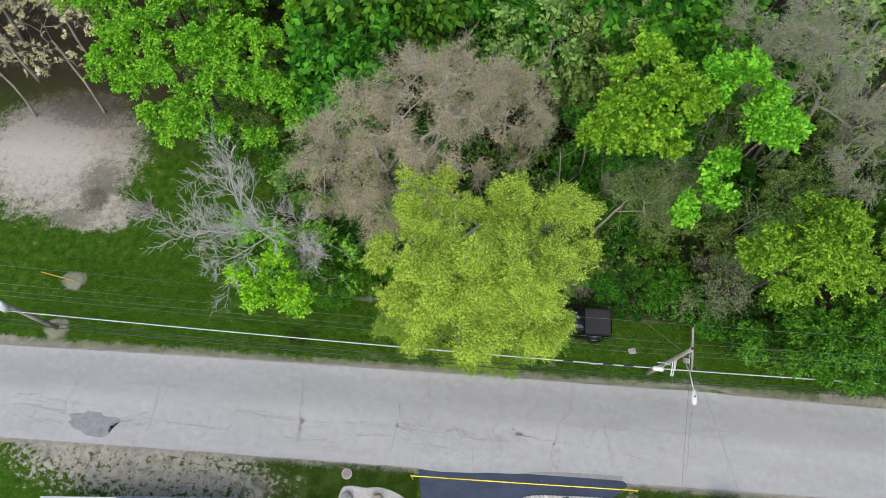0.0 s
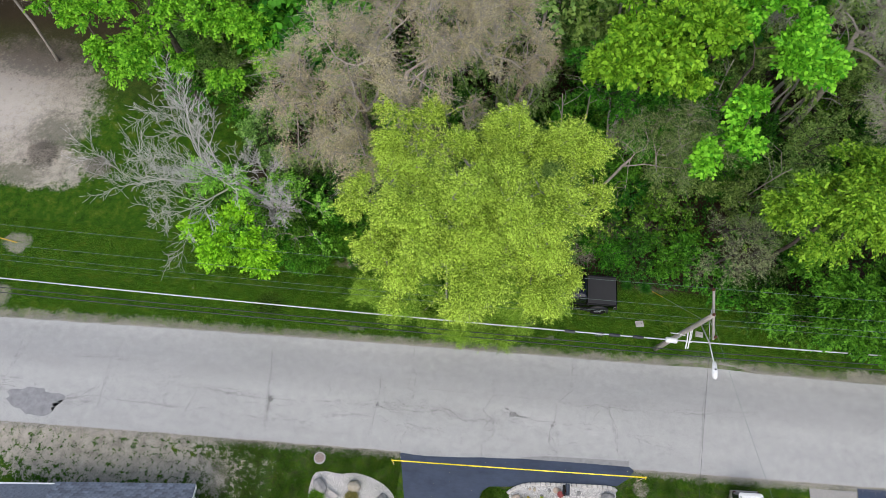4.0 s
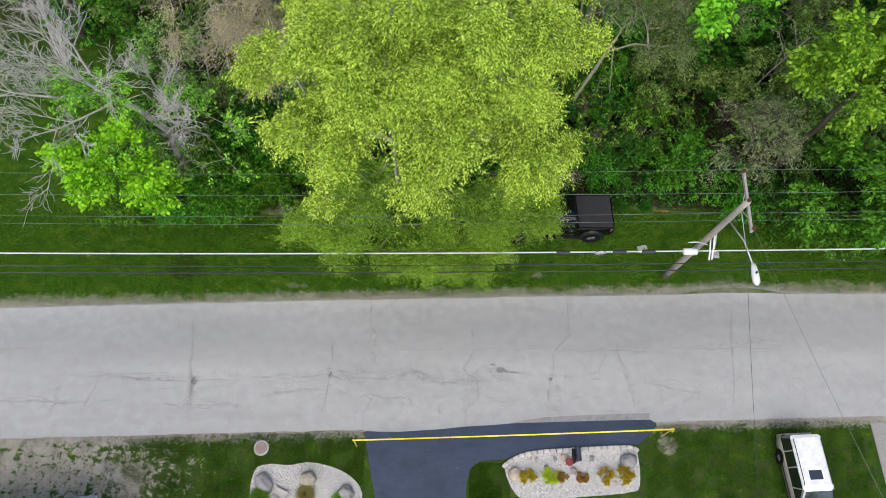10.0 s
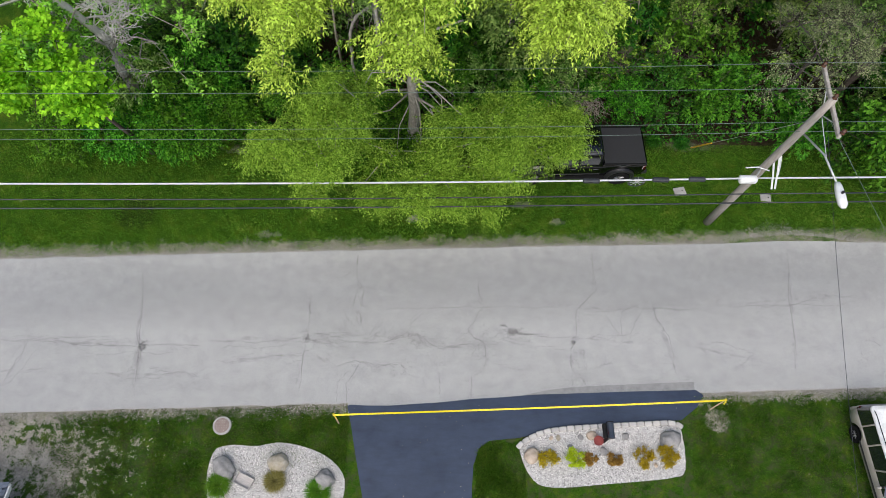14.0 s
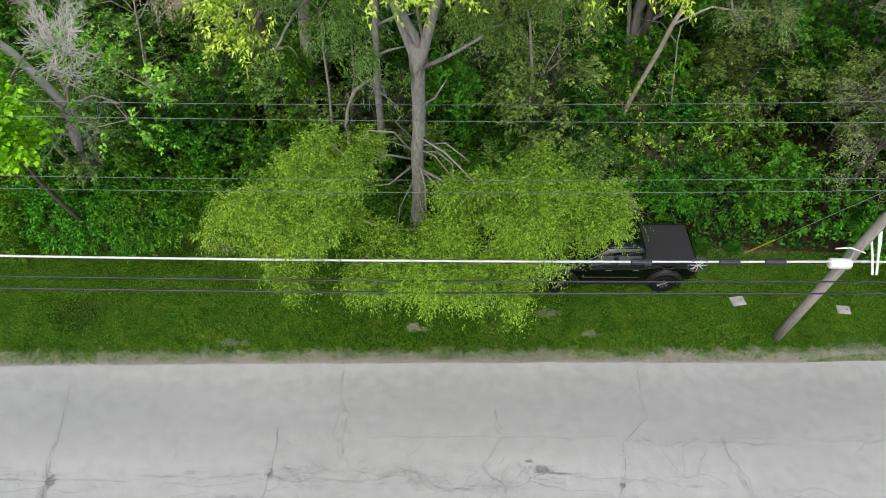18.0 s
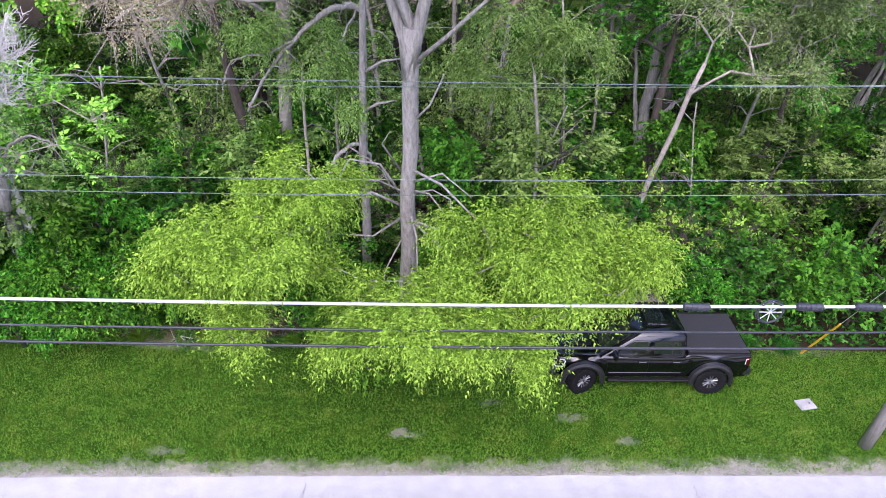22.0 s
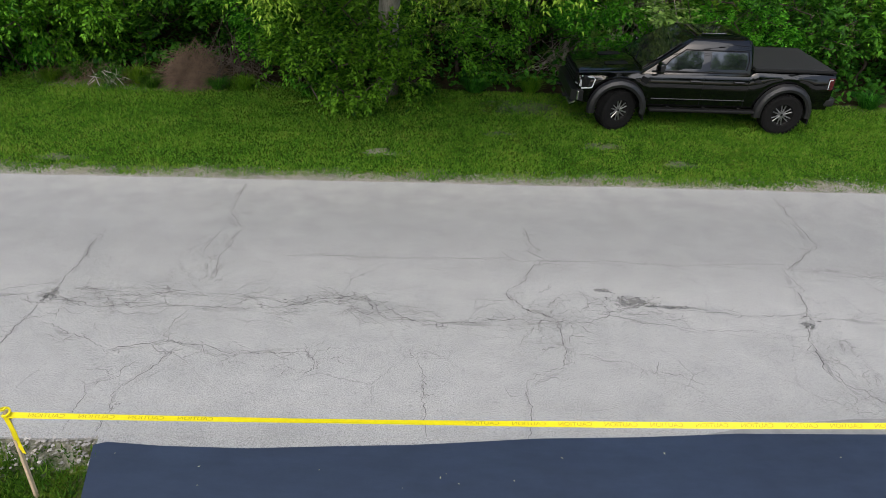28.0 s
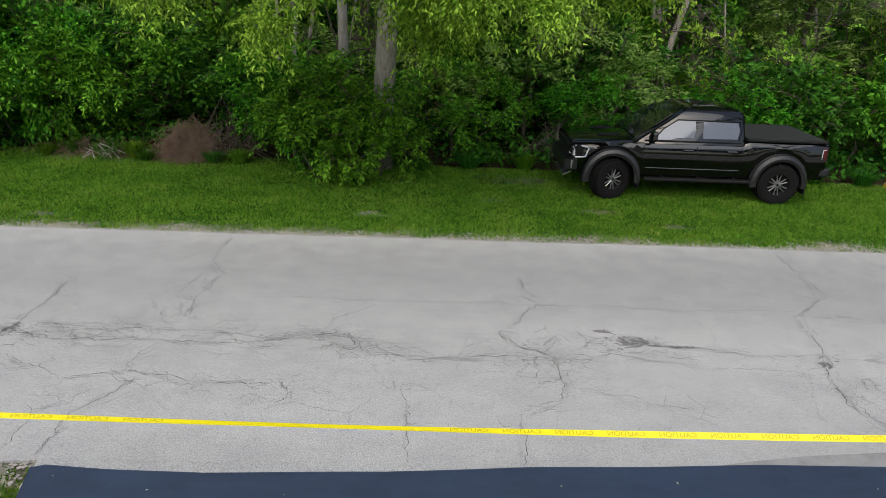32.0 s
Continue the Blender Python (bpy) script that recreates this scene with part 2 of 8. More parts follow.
def road_material():
    m, nt, b = nodes_of("old_grey_asphalt", 0.9)
    tc = nt.nodes.new("ShaderNodeTexCoord")
    sep = nt.nodes.new("ShaderNodeSeparateXYZ")
    nt.links.new(tc.outputs["Object"], sep.inputs[0])
    big = tex(nt, "ShaderNodeTexNoise", 0.5, 5, 0.6, stretch=(0.25, 1, 1))
    mid = tex(nt, "ShaderNodeTexNoise", 2.2, 6, 0.65)
    fine = tex(nt, "ShaderNodeTexNoise", 55, 4, 0.85)
    base = ramp(nt, big.outputs[0], [(0.3, (0.332, 0.334, 0.324)), (0.5, (0.364, 0.366, 0.355)), (0.7, (0.392, 0.393, 0.382))]).outputs[0]
    base = mixc(nt, 1.0, base, ramp(nt, mid.outputs[0], [(0.3, (0.9, 0.9, 0.905)), (0.7, (1.07, 1.07, 1.065))]).outputs[0], "MULTIPLY")
    base = mixc(nt, 1.0, base, ramp(nt, fine.outputs[0], [(0.32, (0.55, 0.55, 0.55)), (0.5, (1.0, 1.0, 1.0)), (0.68, (1.38, 1.38, 1.38))]).outputs[0], "MULTIPLY")
    pits = tex(nt, "ShaderNodeTexNoise", 17, 5, 0.75)
    base = mixc(nt, 1.0, base, ramp(nt, pits.outputs[0], [(0.3, (0.7, 0.7, 0.7)), (0.42, (1.0, 1.0, 1.0)), (0.7, (1.08, 1.08, 1.08))]).outputs[0], "MULTIPLY")
    # tyre-darkened lane along the road
    across = calc(nt, "SUBTRACT", sep.outputs[1], calc(nt, "MULTIPLY", sep.outputs[0], 0.043))
    across = calc(nt, "ADD", across, calc(nt, "MULTIPLY", mid.outputs[0], 0.7))
    band = ramp(nt, calc(nt, "DIVIDE", calc(nt, "SUBTRACT", across, 8.0), 8.0),
                [(0.0, (0.95, 0.95, 0.95)), (0.25, (1, 1, 1)), (0.5, (1.0, 1.0, 1.0)), (0.62, (0.86, 0.86, 0.87)), (0.72, (0.8, 0.805, 0.82)), (0.82, (0.84, 0.845, 0.855)), (0.95, (1.04, 1.04, 1.04))]).outputs[0]
    base = mixc(nt, 1.0, base, band, "MULTIPLY")
    # fine map cracking
    vo = tex(nt, "ShaderNodeTexVoronoi", 1.15, stretch=(0.7, 1, 1))
    vo.feature = "DISTANCE_TO_EDGE"
    wob = nt.nodes.new("ShaderNodeMix")
    wob.data_type = "VECTOR"
    wob.inputs[0].default_value = 0.16
    n3 = tex(nt, "ShaderNodeTexNoise", 3.0, 5, 0.7)
    nt.links.new(tc.outputs["Object"], wob.inputs[4])
    nt.links.new(n3.outputs["Color"], wob.inputs[5])
    nt.links.new(wob.outputs[1], vo.inputs["Vector"])
    line = ramp(nt, vo.outputs["Distance"], [(0.0, (1, 1, 1)), (0.008, (0, 0, 0))]).outputs[0]
    lane = ramp(nt, calc(nt, "DIVIDE", calc(nt, "SUBTRACT", across, 8.0), 8.0), [(0.1, (0.0, 0.0, 0.0)), (0.3, (1, 1, 1)), (0.55, (0.9, 0.9, 0.9)), (0.7, (0.05, 0.05, 0.05))]).outputs[0]
    patch = ramp(nt, tex(nt, "ShaderNodeTexNoise", 0.8, 4, 0.7).outputs[0], [(0.46, (0, 0, 0)), (0.6, (1, 1, 1))]).outputs[0]
    k = calc(nt, "MULTIPLY", calc(nt, "MULTIPLY", line, lane), calc(nt, "MULTIPLY", patch, 0.6))
    base = mixc(nt, k, base, (0.1, 0.098, 0.095))
    nt.links.new(base, b.inputs["Base Color"])
    bump(nt, b, fine.outputs[0], 0.5, 0.008)
    return m


def sealed_material():
    m, nt, b = nodes_of("sealed_blue_black_asphalt", 0.55)
    big = tex(nt, "ShaderNodeTexNoise", 0.6, 5, 0.6)
    mid = tex(nt, "ShaderNodeTexNoise", 5, 6, 0.7, stretch=(0.3, 1, 1))
    fine = tex(nt, "ShaderNodeTexNoise", 120, 3, 0.8)
    base = ramp(nt, big.outputs[0], [(0.3, (0.02, 0.032, 0.062)), (0.7, (0.036, 0.052, 0.09))]).outputs[0]
    base = mixc(nt, 1.0, base, ramp(nt, mid.outputs[0], [(0.3, (0.8, 0.8, 0.8)), (0.7, (1.15, 1.15, 1.15))]).outputs[0], "MULTIPLY")
    nt.links.new(base, b.inputs["Base Color"])
    r = ramp(nt, big.outputs[0], [(0.35, (0.62, 0.62, 0.62)), (0.6, (0.42, 0.42, 0.42))])
    nt.links.new(r.outputs[0], b.inputs["Roughness"])
    bump(nt, b, fine.outputs[0], 0.3, 0.004)
    return m


M_GROUND = ground_material()
M_ROAD = road_material()
M_SEAL = sealed_material()
M_CRACK = simple("crack_fill", (0.07, 0.07, 0.068), (0.17, 0.167, 0.163), 6, 0.95)
M_TAR = simple("tar_patch", (0.17, 0.172, 0.178), (0.28, 0.282, 0.288), 3, 0.9)
M_CONC = simple("pale_concrete", (0.26, 0.25, 0.24), (0.45, 0.44, 0.42), 3, 0.9)
M_BARK = simple("grey_bark", (0.16, 0.145, 0.126), (0.44, 0.415, 0.38), 5, 0.95, bumps=0.9, stretch=(3, 3, 0.6), dist=0.03)
M_DARKBARK = simple("brown_bark", (0.045, 0.035, 0.028), (0.14, 0.11, 0.09), 5, 0.95, bumps=0.9, stretch=(3, 3, 0.6), dist=0.03)
# wood stems: the shade under the canopy is put into this dark grey
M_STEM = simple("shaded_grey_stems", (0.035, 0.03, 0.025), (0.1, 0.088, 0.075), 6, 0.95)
M_DEAD = simple("bleached_dead_wood", (0.38, 0.36, 0.34), (0.66, 0.64, 0.61), 6, 0.9, bumps=0.4, stretch=(2, 2, 0.5))
M_TWIG = simple("tan_twigs", (0.2, 0.175, 0.145), (0.44, 0.4, 0.35), 6, 0.95)
L_MAIN = leafy("yellow_green_leaves", (0.1, 0.18, 0.008), (0.68, 0.84, 0.125), 0.34)
L_LOW = leafy("soft_green_leaves", (0.065, 0.19, 0.01), (0.4, 0.71, 0.08), 0.38)
L_MAPLE = leafy("fresh_maple_leaves", (0.06, 0.22, 0.008), (0.33, 0.66, 0.04), 0.35)
L_GREEN = leafy("mid_green_leaves", (0.014, 0.08, 0.005), (0.135, 0.36, 0.024), 0.26)
L_DARK = leafy("deep_green_leaves", (0.007, 0.045, 0.005), (0.07, 0.22, 0.017), 0.22)
L_HEDGE = leafy("glossy_hedge_leaves", (0.012, 0.085, 0.005), (0.16, 0.44, 0.026), 0.28)
L_WOOD = leafy("shaded_wood_leaves", (0.09, 0.2, 0.035), (0.4, 0.6, 0.15), 0.45)
L_EDGE = leafy("olive_green_leaves", (0.06, 0.17, 0.008), (0.34, 0.56, 0.04), 0.33)
L_LIME2 = leafy("lime_maple_leaves", (0.11, 0.28, 0.006), (0.43, 0.74, 0.03), 0.38)
L_TAN = leafy("tan_buds", (0.35, 0.33, 0.16), (0.72, 0.67, 0.4), 0.33)
L_GREY = leafy("grey_green_buds", (0.15, 0.22, 0.085), (0.43, 0.51, 0.26), 0.33)


# ---- mesh helpers ----
def mesh_of(name, bm, material, smooth=False):
    me = bpy.data.meshes.new(name)
    bm.to_mesh(me)
    bm.free()
    if material:
        me.materials.append(material)
    if smooth:
        me.shade_smooth()
    return me


def part(name, bm, material, parent=None, label="", smooth=False):
    """One mesh object, under a thing or a part if parent is given."""
    ob = new(name, bm if isinstance(bm, bpy.types.Mesh) else mesh_of(name, bm, material, smooth))
    ob.parent = parent
    return tagged(ob, label)


def thing(name, label, category, group="", at=None, kind=""):
    ob = new(name)
    ob.empty_display_size = 0.2
    if at is not None:
        ob.matrix_world = at
    return tagged(ob, label, category, group, kind)


def add_box(bm, sx, sy, sz, m=None, bevel=0.0, seg=1):
    r = bmesh.ops.create_cube(bm, size=1.0, matrix=(m or Matrix()) @ Matrix.Diagonal((sx, sy, sz, 1)))
    if bevel:
        es = list({e for v in r["verts"] for e in v.link_edges})
        bmesh.ops.bevel(bm, geom=es, offset=bevel, segments=seg, affect="EDGES", profile=0.6)
    return r


def box(sx, sy, sz, m=None, bevel=0.0, seg=1):
    bm = bmesh.new()
    add_box(bm, sx, sy, sz, m, bevel, seg)
    return bm


def add_tube(bm, pts, radii, sides=8, caps=True):
    """A round tube through the points, with a radius at each."""
    rings = []
    n = len(pts)
    pts = [Vector(p) for p in pts]
    for i, p in enumerate(pts):
        d = (pts[min(i + 1, n - 1)] - pts[max(i - 1, 0)]).normalized()
        q = d.to_track_quat("Z", "Y")
        r = radii[i] if isinstance(radii, (list, tuple)) else radii
        rings.append([bm.verts.new(p + q @ Vector((r * math.cos(a), r * math.sin(a), 0))) for a in np.arange(sides) * 2 * math.pi / sides])
    for a, b in zip(rings, rings[1:]):
        for k in range(sides):
            bm.faces.new((a[k], a[(k + 1) % sides], b[(k + 1) % sides], b[k]))
    if caps:
        bm.faces.new(rings[0][::-1])
        bm.faces.new(rings[-1])


def tube(pts, radii, sides=8):
    bm = bmesh.new()
    add_tube(bm, pts, radii, sides)
    return bm


def slab(outline, z0, z1):
    """A flat piece with thickness over an outline of (x, y)."""
    bm = bmesh.new()
    top = bm.faces.new([bm.verts.new((x, y, z1)) for x, y in outline])
    bmesh.ops.recalc_face_normals(bm, faces=[top])
    if top.normal.z < 0:
        top.normal_flip()
    r = bmesh.ops.extrude_face_region(bm, geom=[top])
    bmesh.ops.translate(bm, verts=[v for v in r["geom"] if isinstance(v, bmesh.types.BMVert)], vec=(0, 0, z0 - z1))
    bmesh.ops.recalc_face_normals(bm, faces=bm.faces[:])
    return bm


def fast_mesh(name, verts, faces_n, idx, material):
    """A mesh from arrays: faces of faces_n corners each."""
    me = bpy.data.meshes.new(name)
    nf = len(idx) // faces_n
    me.vertices.add(len(verts))
    me.vertices.foreach_set("co", np.asarray(verts, np.float32).ravel())
    me.loops.add(len(idx))
    me.loops.foreach_set("vertex_index", np.asarray(idx, np.int32))
    me.polygons.add(nf)
    me.polygons.foreach_set("loop_start", np.arange(nf, dtype=np.int32) * faces_n)
    me.materials.append(material)
    me.update(calc_edges=True)
    return me


def unit(v):
    return v / np.maximum(np.linalg.norm(v, axis=-1, keepdims=True), 1e-9)


def leaf_mesh(name, rng, centres, outward, size, material, width=0.5, droop=0.0, jitter=0.8):
    """Pointed, folded leaves, one island each, at the centres."""
    n = len(centres)
    nrm = unit(outward + rng.normal(0, jitter, (n, 3)))
    d = rng.normal(0, 1, (n, 3))
    d[:, 2] -= droop
    d = unit(d - nrm * (d * nrm).sum(1, keepdims=True))
    s = np.cross(nrm, d)
    L = size * rng.uniform(0.6, 1.3, (n, 1))
    W = L * width
    v = np.empty((n, 4, 3))
    v[:, 0] = centres - d * L * 0.5
    v[:, 1] = centres + s * W * 0.5 + nrm * W * 0.18
    v[:, 2] = centres + d * L * 0.5 - nrm * L * 0.08
    v[:, 3] = centres - s * W * 0.5 + nrm * W * 0.18
    return fast_mesh(name, v.reshape(-1, 3), 4, np.arange(n * 4), material)


def spray_mesh(name, rng, base, way, length, count, size, material, width=0.4, sag=0.3, tilt=0.35):
    """Leafy shoots: each bends down along its way and carries leaves on both sides and one at its tip, all lying much the same way."""
    n = len(base)
    up = np.tile([0.0, 0.0, 1.0], (n, 1)) + rng.normal(0, 0.3, (n, 3))
    side = unit(np.cross(way, up))
    face = unit(np.cross(side, way))
    L = length * rng.uniform(0.55, 1.3, (n, 1, 1))
    f = ((np.arange(count) + 0.8) / count)[None, :, None] + rng.normal(0, 0.03, (n, count, 1))
    fall = np.array([0.0, 0.0, -1.0])
    p = base[:, None] + way[:, None] * L * f + fall * sag * L * f ** 2
    go = unit(way[:, None] + fall * 2 * sag * f)
    turn = np.where(np.arange(count) % 2 == 0, 1.0, -1.0)[None, :, None] * rng.uniform(0.6, 1.3, (n, count, 1))
    turn[:, -1] *= 0.15
    d = unit(go * 0.75 + side[:, None] * turn + fall * sag * 0.5 + rng.normal(0, 0.22, (n, count, 3)))
    nrm = unit(face[:, None] + rng.normal(0, tilt, (n, count, 3)))
    nrm = unit(nrm - d * (nrm * d).sum(-1, keepdims=True))
    s = np.cross(nrm, d)
    l = size * rng.uniform(0.65, 1.25, (n, count, 1))
    w = l * width
    if width < 0.38:
        # narrow leaves: a single pointed face each
        v = np.stack([p + d * l * 0.25 + s * w * 0.5, p + d * l * 0.25 - s * w * 0.5, p + d * l - nrm * l * 0.1], 2)
        return fast_mesh(name, v.reshape(-1, 3), 3, np.arange(n * count * 3), material)
    v = np.empty((n, count, 4, 3))
    v[:, :, 0] = p
    v[:, :, 1] = p + d * l * 0.45 + s * w * 0.5 + nrm * w * 0.12
    v[:, :, 2] = p + d * l - nrm * l * 0.1
    v[:, :, 3] = p + d * l * 0.45 - s * w * 0.5 + nrm * w * 0.12
    return fast_mesh(name, v.reshape(-1, 3), 4, np.arange(n * count * 4), material)


def branch_mesh(name, segs, material, sides=5):
    """Tapered prisms along segments: rows of a, b, radius at a, radius at b."""
    a, b, ra, rb = segs[:, 0:3], segs[:, 3:6], segs[:, 6:7], segs[:, 7:8]
    d = unit(b - a)
    ref = np.where(np.abs(d[:, 2:3]) > 0.9, np.array([[1.0, 0, 0]]), np.array([[0, 0, 1.0]]))
    u = unit(np.cross(d, ref))
    w = np.cross(d, u)
    n = len(segs)
    v = np.empty((n, 2, sides, 3))
    for k in range(sides):
        c, s_ = math.cos(2 * math.pi * k / sides), math.sin(2 * math.pi * k / sides)
        v[:, 0, k] = a + (u * c + w * s_) * ra
        v[:, 1, k] = b + (u * c + w * s_) * rb
    f = np.array([[k, (k + 1) % sides, sides + (k + 1) % sides, sides + k] for k in range(sides)]).ravel()
    idx = (np.arange(n)[:, None] * 2 * sides + f[None]).ravel()
    me = fast_mesh(name, v.reshape(-1, 3), 4, idx, material)
    me.shade_smooth()
    return me


def grow(rng, trunk, clumps, tip=0.008, step=0.55, power=2.3, sag=0.0, base_r=None):
    """Limbs from the trunk's line to every clump: each clump joins the nearest wood that lies nearer the trunk."""
    par = [-1] + list(range(len(trunk) - 1))
    root = np.array(trunk)
    lo = len(trunk) // 3
    order = np.argsort([np.min(np.linalg.norm(root[lo:] - c, axis=1)) for c in clumps])
    pos = np.zeros((len(trunk) + len(clumps) * 40, 3))
    pos[:len(trunk)] = root
    cnt = len(trunk)
    hold = np.zeros(len(pos))
    hold[:lo] = 9.0
    ends = []
    for i in order:
        c = clumps[i]
        d = np.linalg.norm(pos[:cnt] - c, axis=1) + hold[:cnt] + 0.9 * np.maximum(pos[:cnt, 2] - c[2] + 0.3, 0)
        j = int(np.argmin(d))
        a = pos[j].copy()
        L = np.linalg.norm(c - a)
        k = max(1, min(30, int(L / step)))
        side = rng.normal(0, 0.1 * L, 3)
        last = j
        for q in range(1, k + 1):
            f = q / k
            p = a + (c - a) * f + side * math.sin(math.pi * f) * 0.8 + np.array([0, 0, (0.18 - sag) * L * math.sin(math.pi * f)]) + rng.normal(0, 0.03, 3)
            pos[cnt] = p
            par.append(last)
            last = cnt
            cnt += 1
        ends.append(last)
    w = np.zeros(cnt)
    for e in ends:
        w[e] += 1
    for q in range(cnt - 1, 0, -1):
        w[par[q]] += w[q]
    r = tip * np.maximum(w, 0.4) ** (1 / power)
    if base_r:
        r = np.where(np.arange(cnt) < len(trunk), np.maximum(r, base_r * np.linspace(1, 0.45, cnt)[0] * (1 - 0.55 * np.minimum(np.arange(cnt), len(trunk)) / len(trunk))), np.minimum(r, base_r * 0.38))
    segs = np.array([[*pos[par[q]], *pos[q], r[par[q]] if (par[q] < len(trunk)) == (q < len(trunk)) else r[q] * 1.25, r[q]] for q in range(1, cnt)])
    nt_ = len(trunk) - 1
    return segs[:nt_], segs[nt_:], pos[:cnt]


def fill(rng, blobs, n, shell=0.55, lobe=0.0, dense=2.1):
    """Points in ellipsoids (centre, radii), gathered in lobes with gaps between them, thicker towards the upper skin."""
    vol = np.array([b[3] * b[4] * b[5] for b in blobs])
    B = np.array(blobs)

    def pick(k, pw):
        i = rng.choice(len(blobs), k, p=vol / vol.sum())
        d = unit(rng.normal(0, 1, (k, 3)))
        d[:, 2] = np.where(rng.random(k) < 0.35, d[:, 2], np.abs(d[:, 2]) * 0.9 - 0.1)
        return B[i, :3] + d * rng.random((k, 1)) ** pw * B[i, 3:6], d

    if not lobe:
        return pick(n, shell / 3)
    m = max(6, int(dense * (vol.sum() / lobe ** 3) ** 0.75))
    c, d = pick(m, shell / 3)
    j = rng.integers(0, m, n)
    e = unit(rng.normal(0, 1, (n, 3)) + d[j] * 0.9 + np.array([0, 0, 0.35]))
    r = lobe * rng.uniform(0.55, 1.25, m)[j][:, None]
    return c[j] + e * r * rng.random((n, 1)) ** 0.45 * np.array([1, 1, 0.62]), unit(e + 0.5 * d[j])


def tree(name, label, base, trunk, blobs, clumps, leaves, size, leaf_mat, bark, base_r, seed, spread=0.3, sag=0.0, width=0.5, tip=0.008, group="", shell=0.55, category="tree", tilt=0.35,
         twigs=0, twig_len=0.5, lobe=1.0, shoot=0.55, hang=0.3, per=14, lift=0.25, dense=2.1, fan=0.55):
    """A tree: trunk, limbs that reach every clump, and a crown of leafy shoots that fan out from the clumps."""
    rng = np.random.default_rng(seed)
    top = thing(name, label, category, group, Matrix.Translation(base))
    o = np.array(base)
    c, d = fill(rng, blobs, clumps, shell, lobe, dense)
    tr, limbs, pos = grow(rng, trunk, c, tip, sag=sag, base_r=base_r)
    if twigs:
        # fine shoots at the ends of the limbs
        i = rng.integers(0, len(c), twigs)
        e = unit(d[i] * 0.8 + rng.normal(0, 0.7, (twigs, 3)) + np.array([0, 0, -sag * 2])) * twig_len * rng.uniform(0.4, 1.3, (twigs, 1))
        limbs = np.concatenate([limbs, np.concatenate([c[i], c[i] + e, np.full((twigs, 1), tip * 0.9), np.full((twigs, 1), tip * 0.35)], 1)])
    limbs[:, 0:3] -= o
    limbs[:, 3:6] -= o
    line = [tuple(tr[0, 0:3] - o)] + [tuple(q - o) for q in tr[:, 3:6]]
    part("trunk", tube(line, [float(tr[0, 6])] + [float(q) for q in tr[:, 7]], 6 if group else 12), bark, top, smooth=True)
    tagged(part("branchwork", branch_mesh("branchwork", limbs, bark, 3 if group else 4), None, top), kind="stuff")
    if leaves:
        n = max(1, leaves // per)
        i = rng.integers(0, len(c), n)
        p = c[i] + rng.normal(0, 1, (n, 3)) * spread * 0.6 - o
        way = unit(d[i] * np.array([0.8, 0.8, 0.5]) + rng.normal(0, fan, (n, 3)) + np.array([0, 0, lift]))
        part("crown", spray_mesh("crown", rng, p, way, shoot, per, size, leaf_mat, width, hang, tilt), None, top)
    return top


# ---- ground, road, drive ----
def road_top(x):
    return 15.12 + 0.0455 * x - (0.00035 * (x + 3) ** 2 if x > -3 else 0.0002 * (x + 3) ** 2) * (abs(x) < 40)


def road_low(x):
    return 8.78 + 0.047 * x


gx = sorted(set([-1500, -600, -250, -120, *range(-60, 61, 1), 120, 250, 600, 1500]))
gy = sorted(set([-1500, -600, -250, -100, *range(-30, 81, 1), 120, 250, 600, 1500]))
gv = [(x, y, -0.03 + 0.016 * noise.noise((x * 0.6, y * 0.6, 0)) - (0.06 if road_low(x) + 0.4 < y < road_top(x) - 0.4 else 0)) for y in gy for x in gx]
nx = len(gx)
gf = np.array([[j * nx + i, j * nx + i + 1, (j + 1) * nx + i + 1, (j + 1) * nx + i] for j in range(len(gy) - 1) for i in range(nx - 1)]).ravel()
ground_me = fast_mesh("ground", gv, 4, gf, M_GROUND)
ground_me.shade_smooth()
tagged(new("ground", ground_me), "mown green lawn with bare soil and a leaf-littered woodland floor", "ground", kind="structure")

# the road: a slab with ragged edges
xs = np.concatenate([np.linspace(-160, -34, 22), np.arange(-33.5, 36, 0.35), np.linspace(37, 160, 22)])
bm = bmesh.new()
rows = []
for x in xs:
    near = road_low(x) + 0.05 * noise.noise((x * 0.9, 3, 0)) + 0.04 * noise.noise((x * 4, 7, 0))
    far = road_top(x) + 0.03 * noise.noise((x * 0.8, 11, 0)) + 0.03 * noise.noise((x * 4, 17, 0))
    if 12.5 < x < 19:
        far += 0.1 * math.sin((x - 12.5) / 6.5 * math.pi)
    rows.append([bm.verts.new((x, near, -0.08)), bm.verts.new((x, near, 0.0)), bm.verts.new((x, far, 0.0)), bm.verts.new((x, far, -0.08))])
for a, b in zip(rows, rows[1:]):
    for k in range(3):
        bm.faces.new((a[k], b[k], b[k + 1], a[k + 1]))
bmesh.ops.recalc_face_normals(bm, faces=bm.faces[:])
road = tagged(new("road", mesh_of("road", bm, M_ROAD)), "weathered pale grey cracked asphalt road", "road", kind="structure")


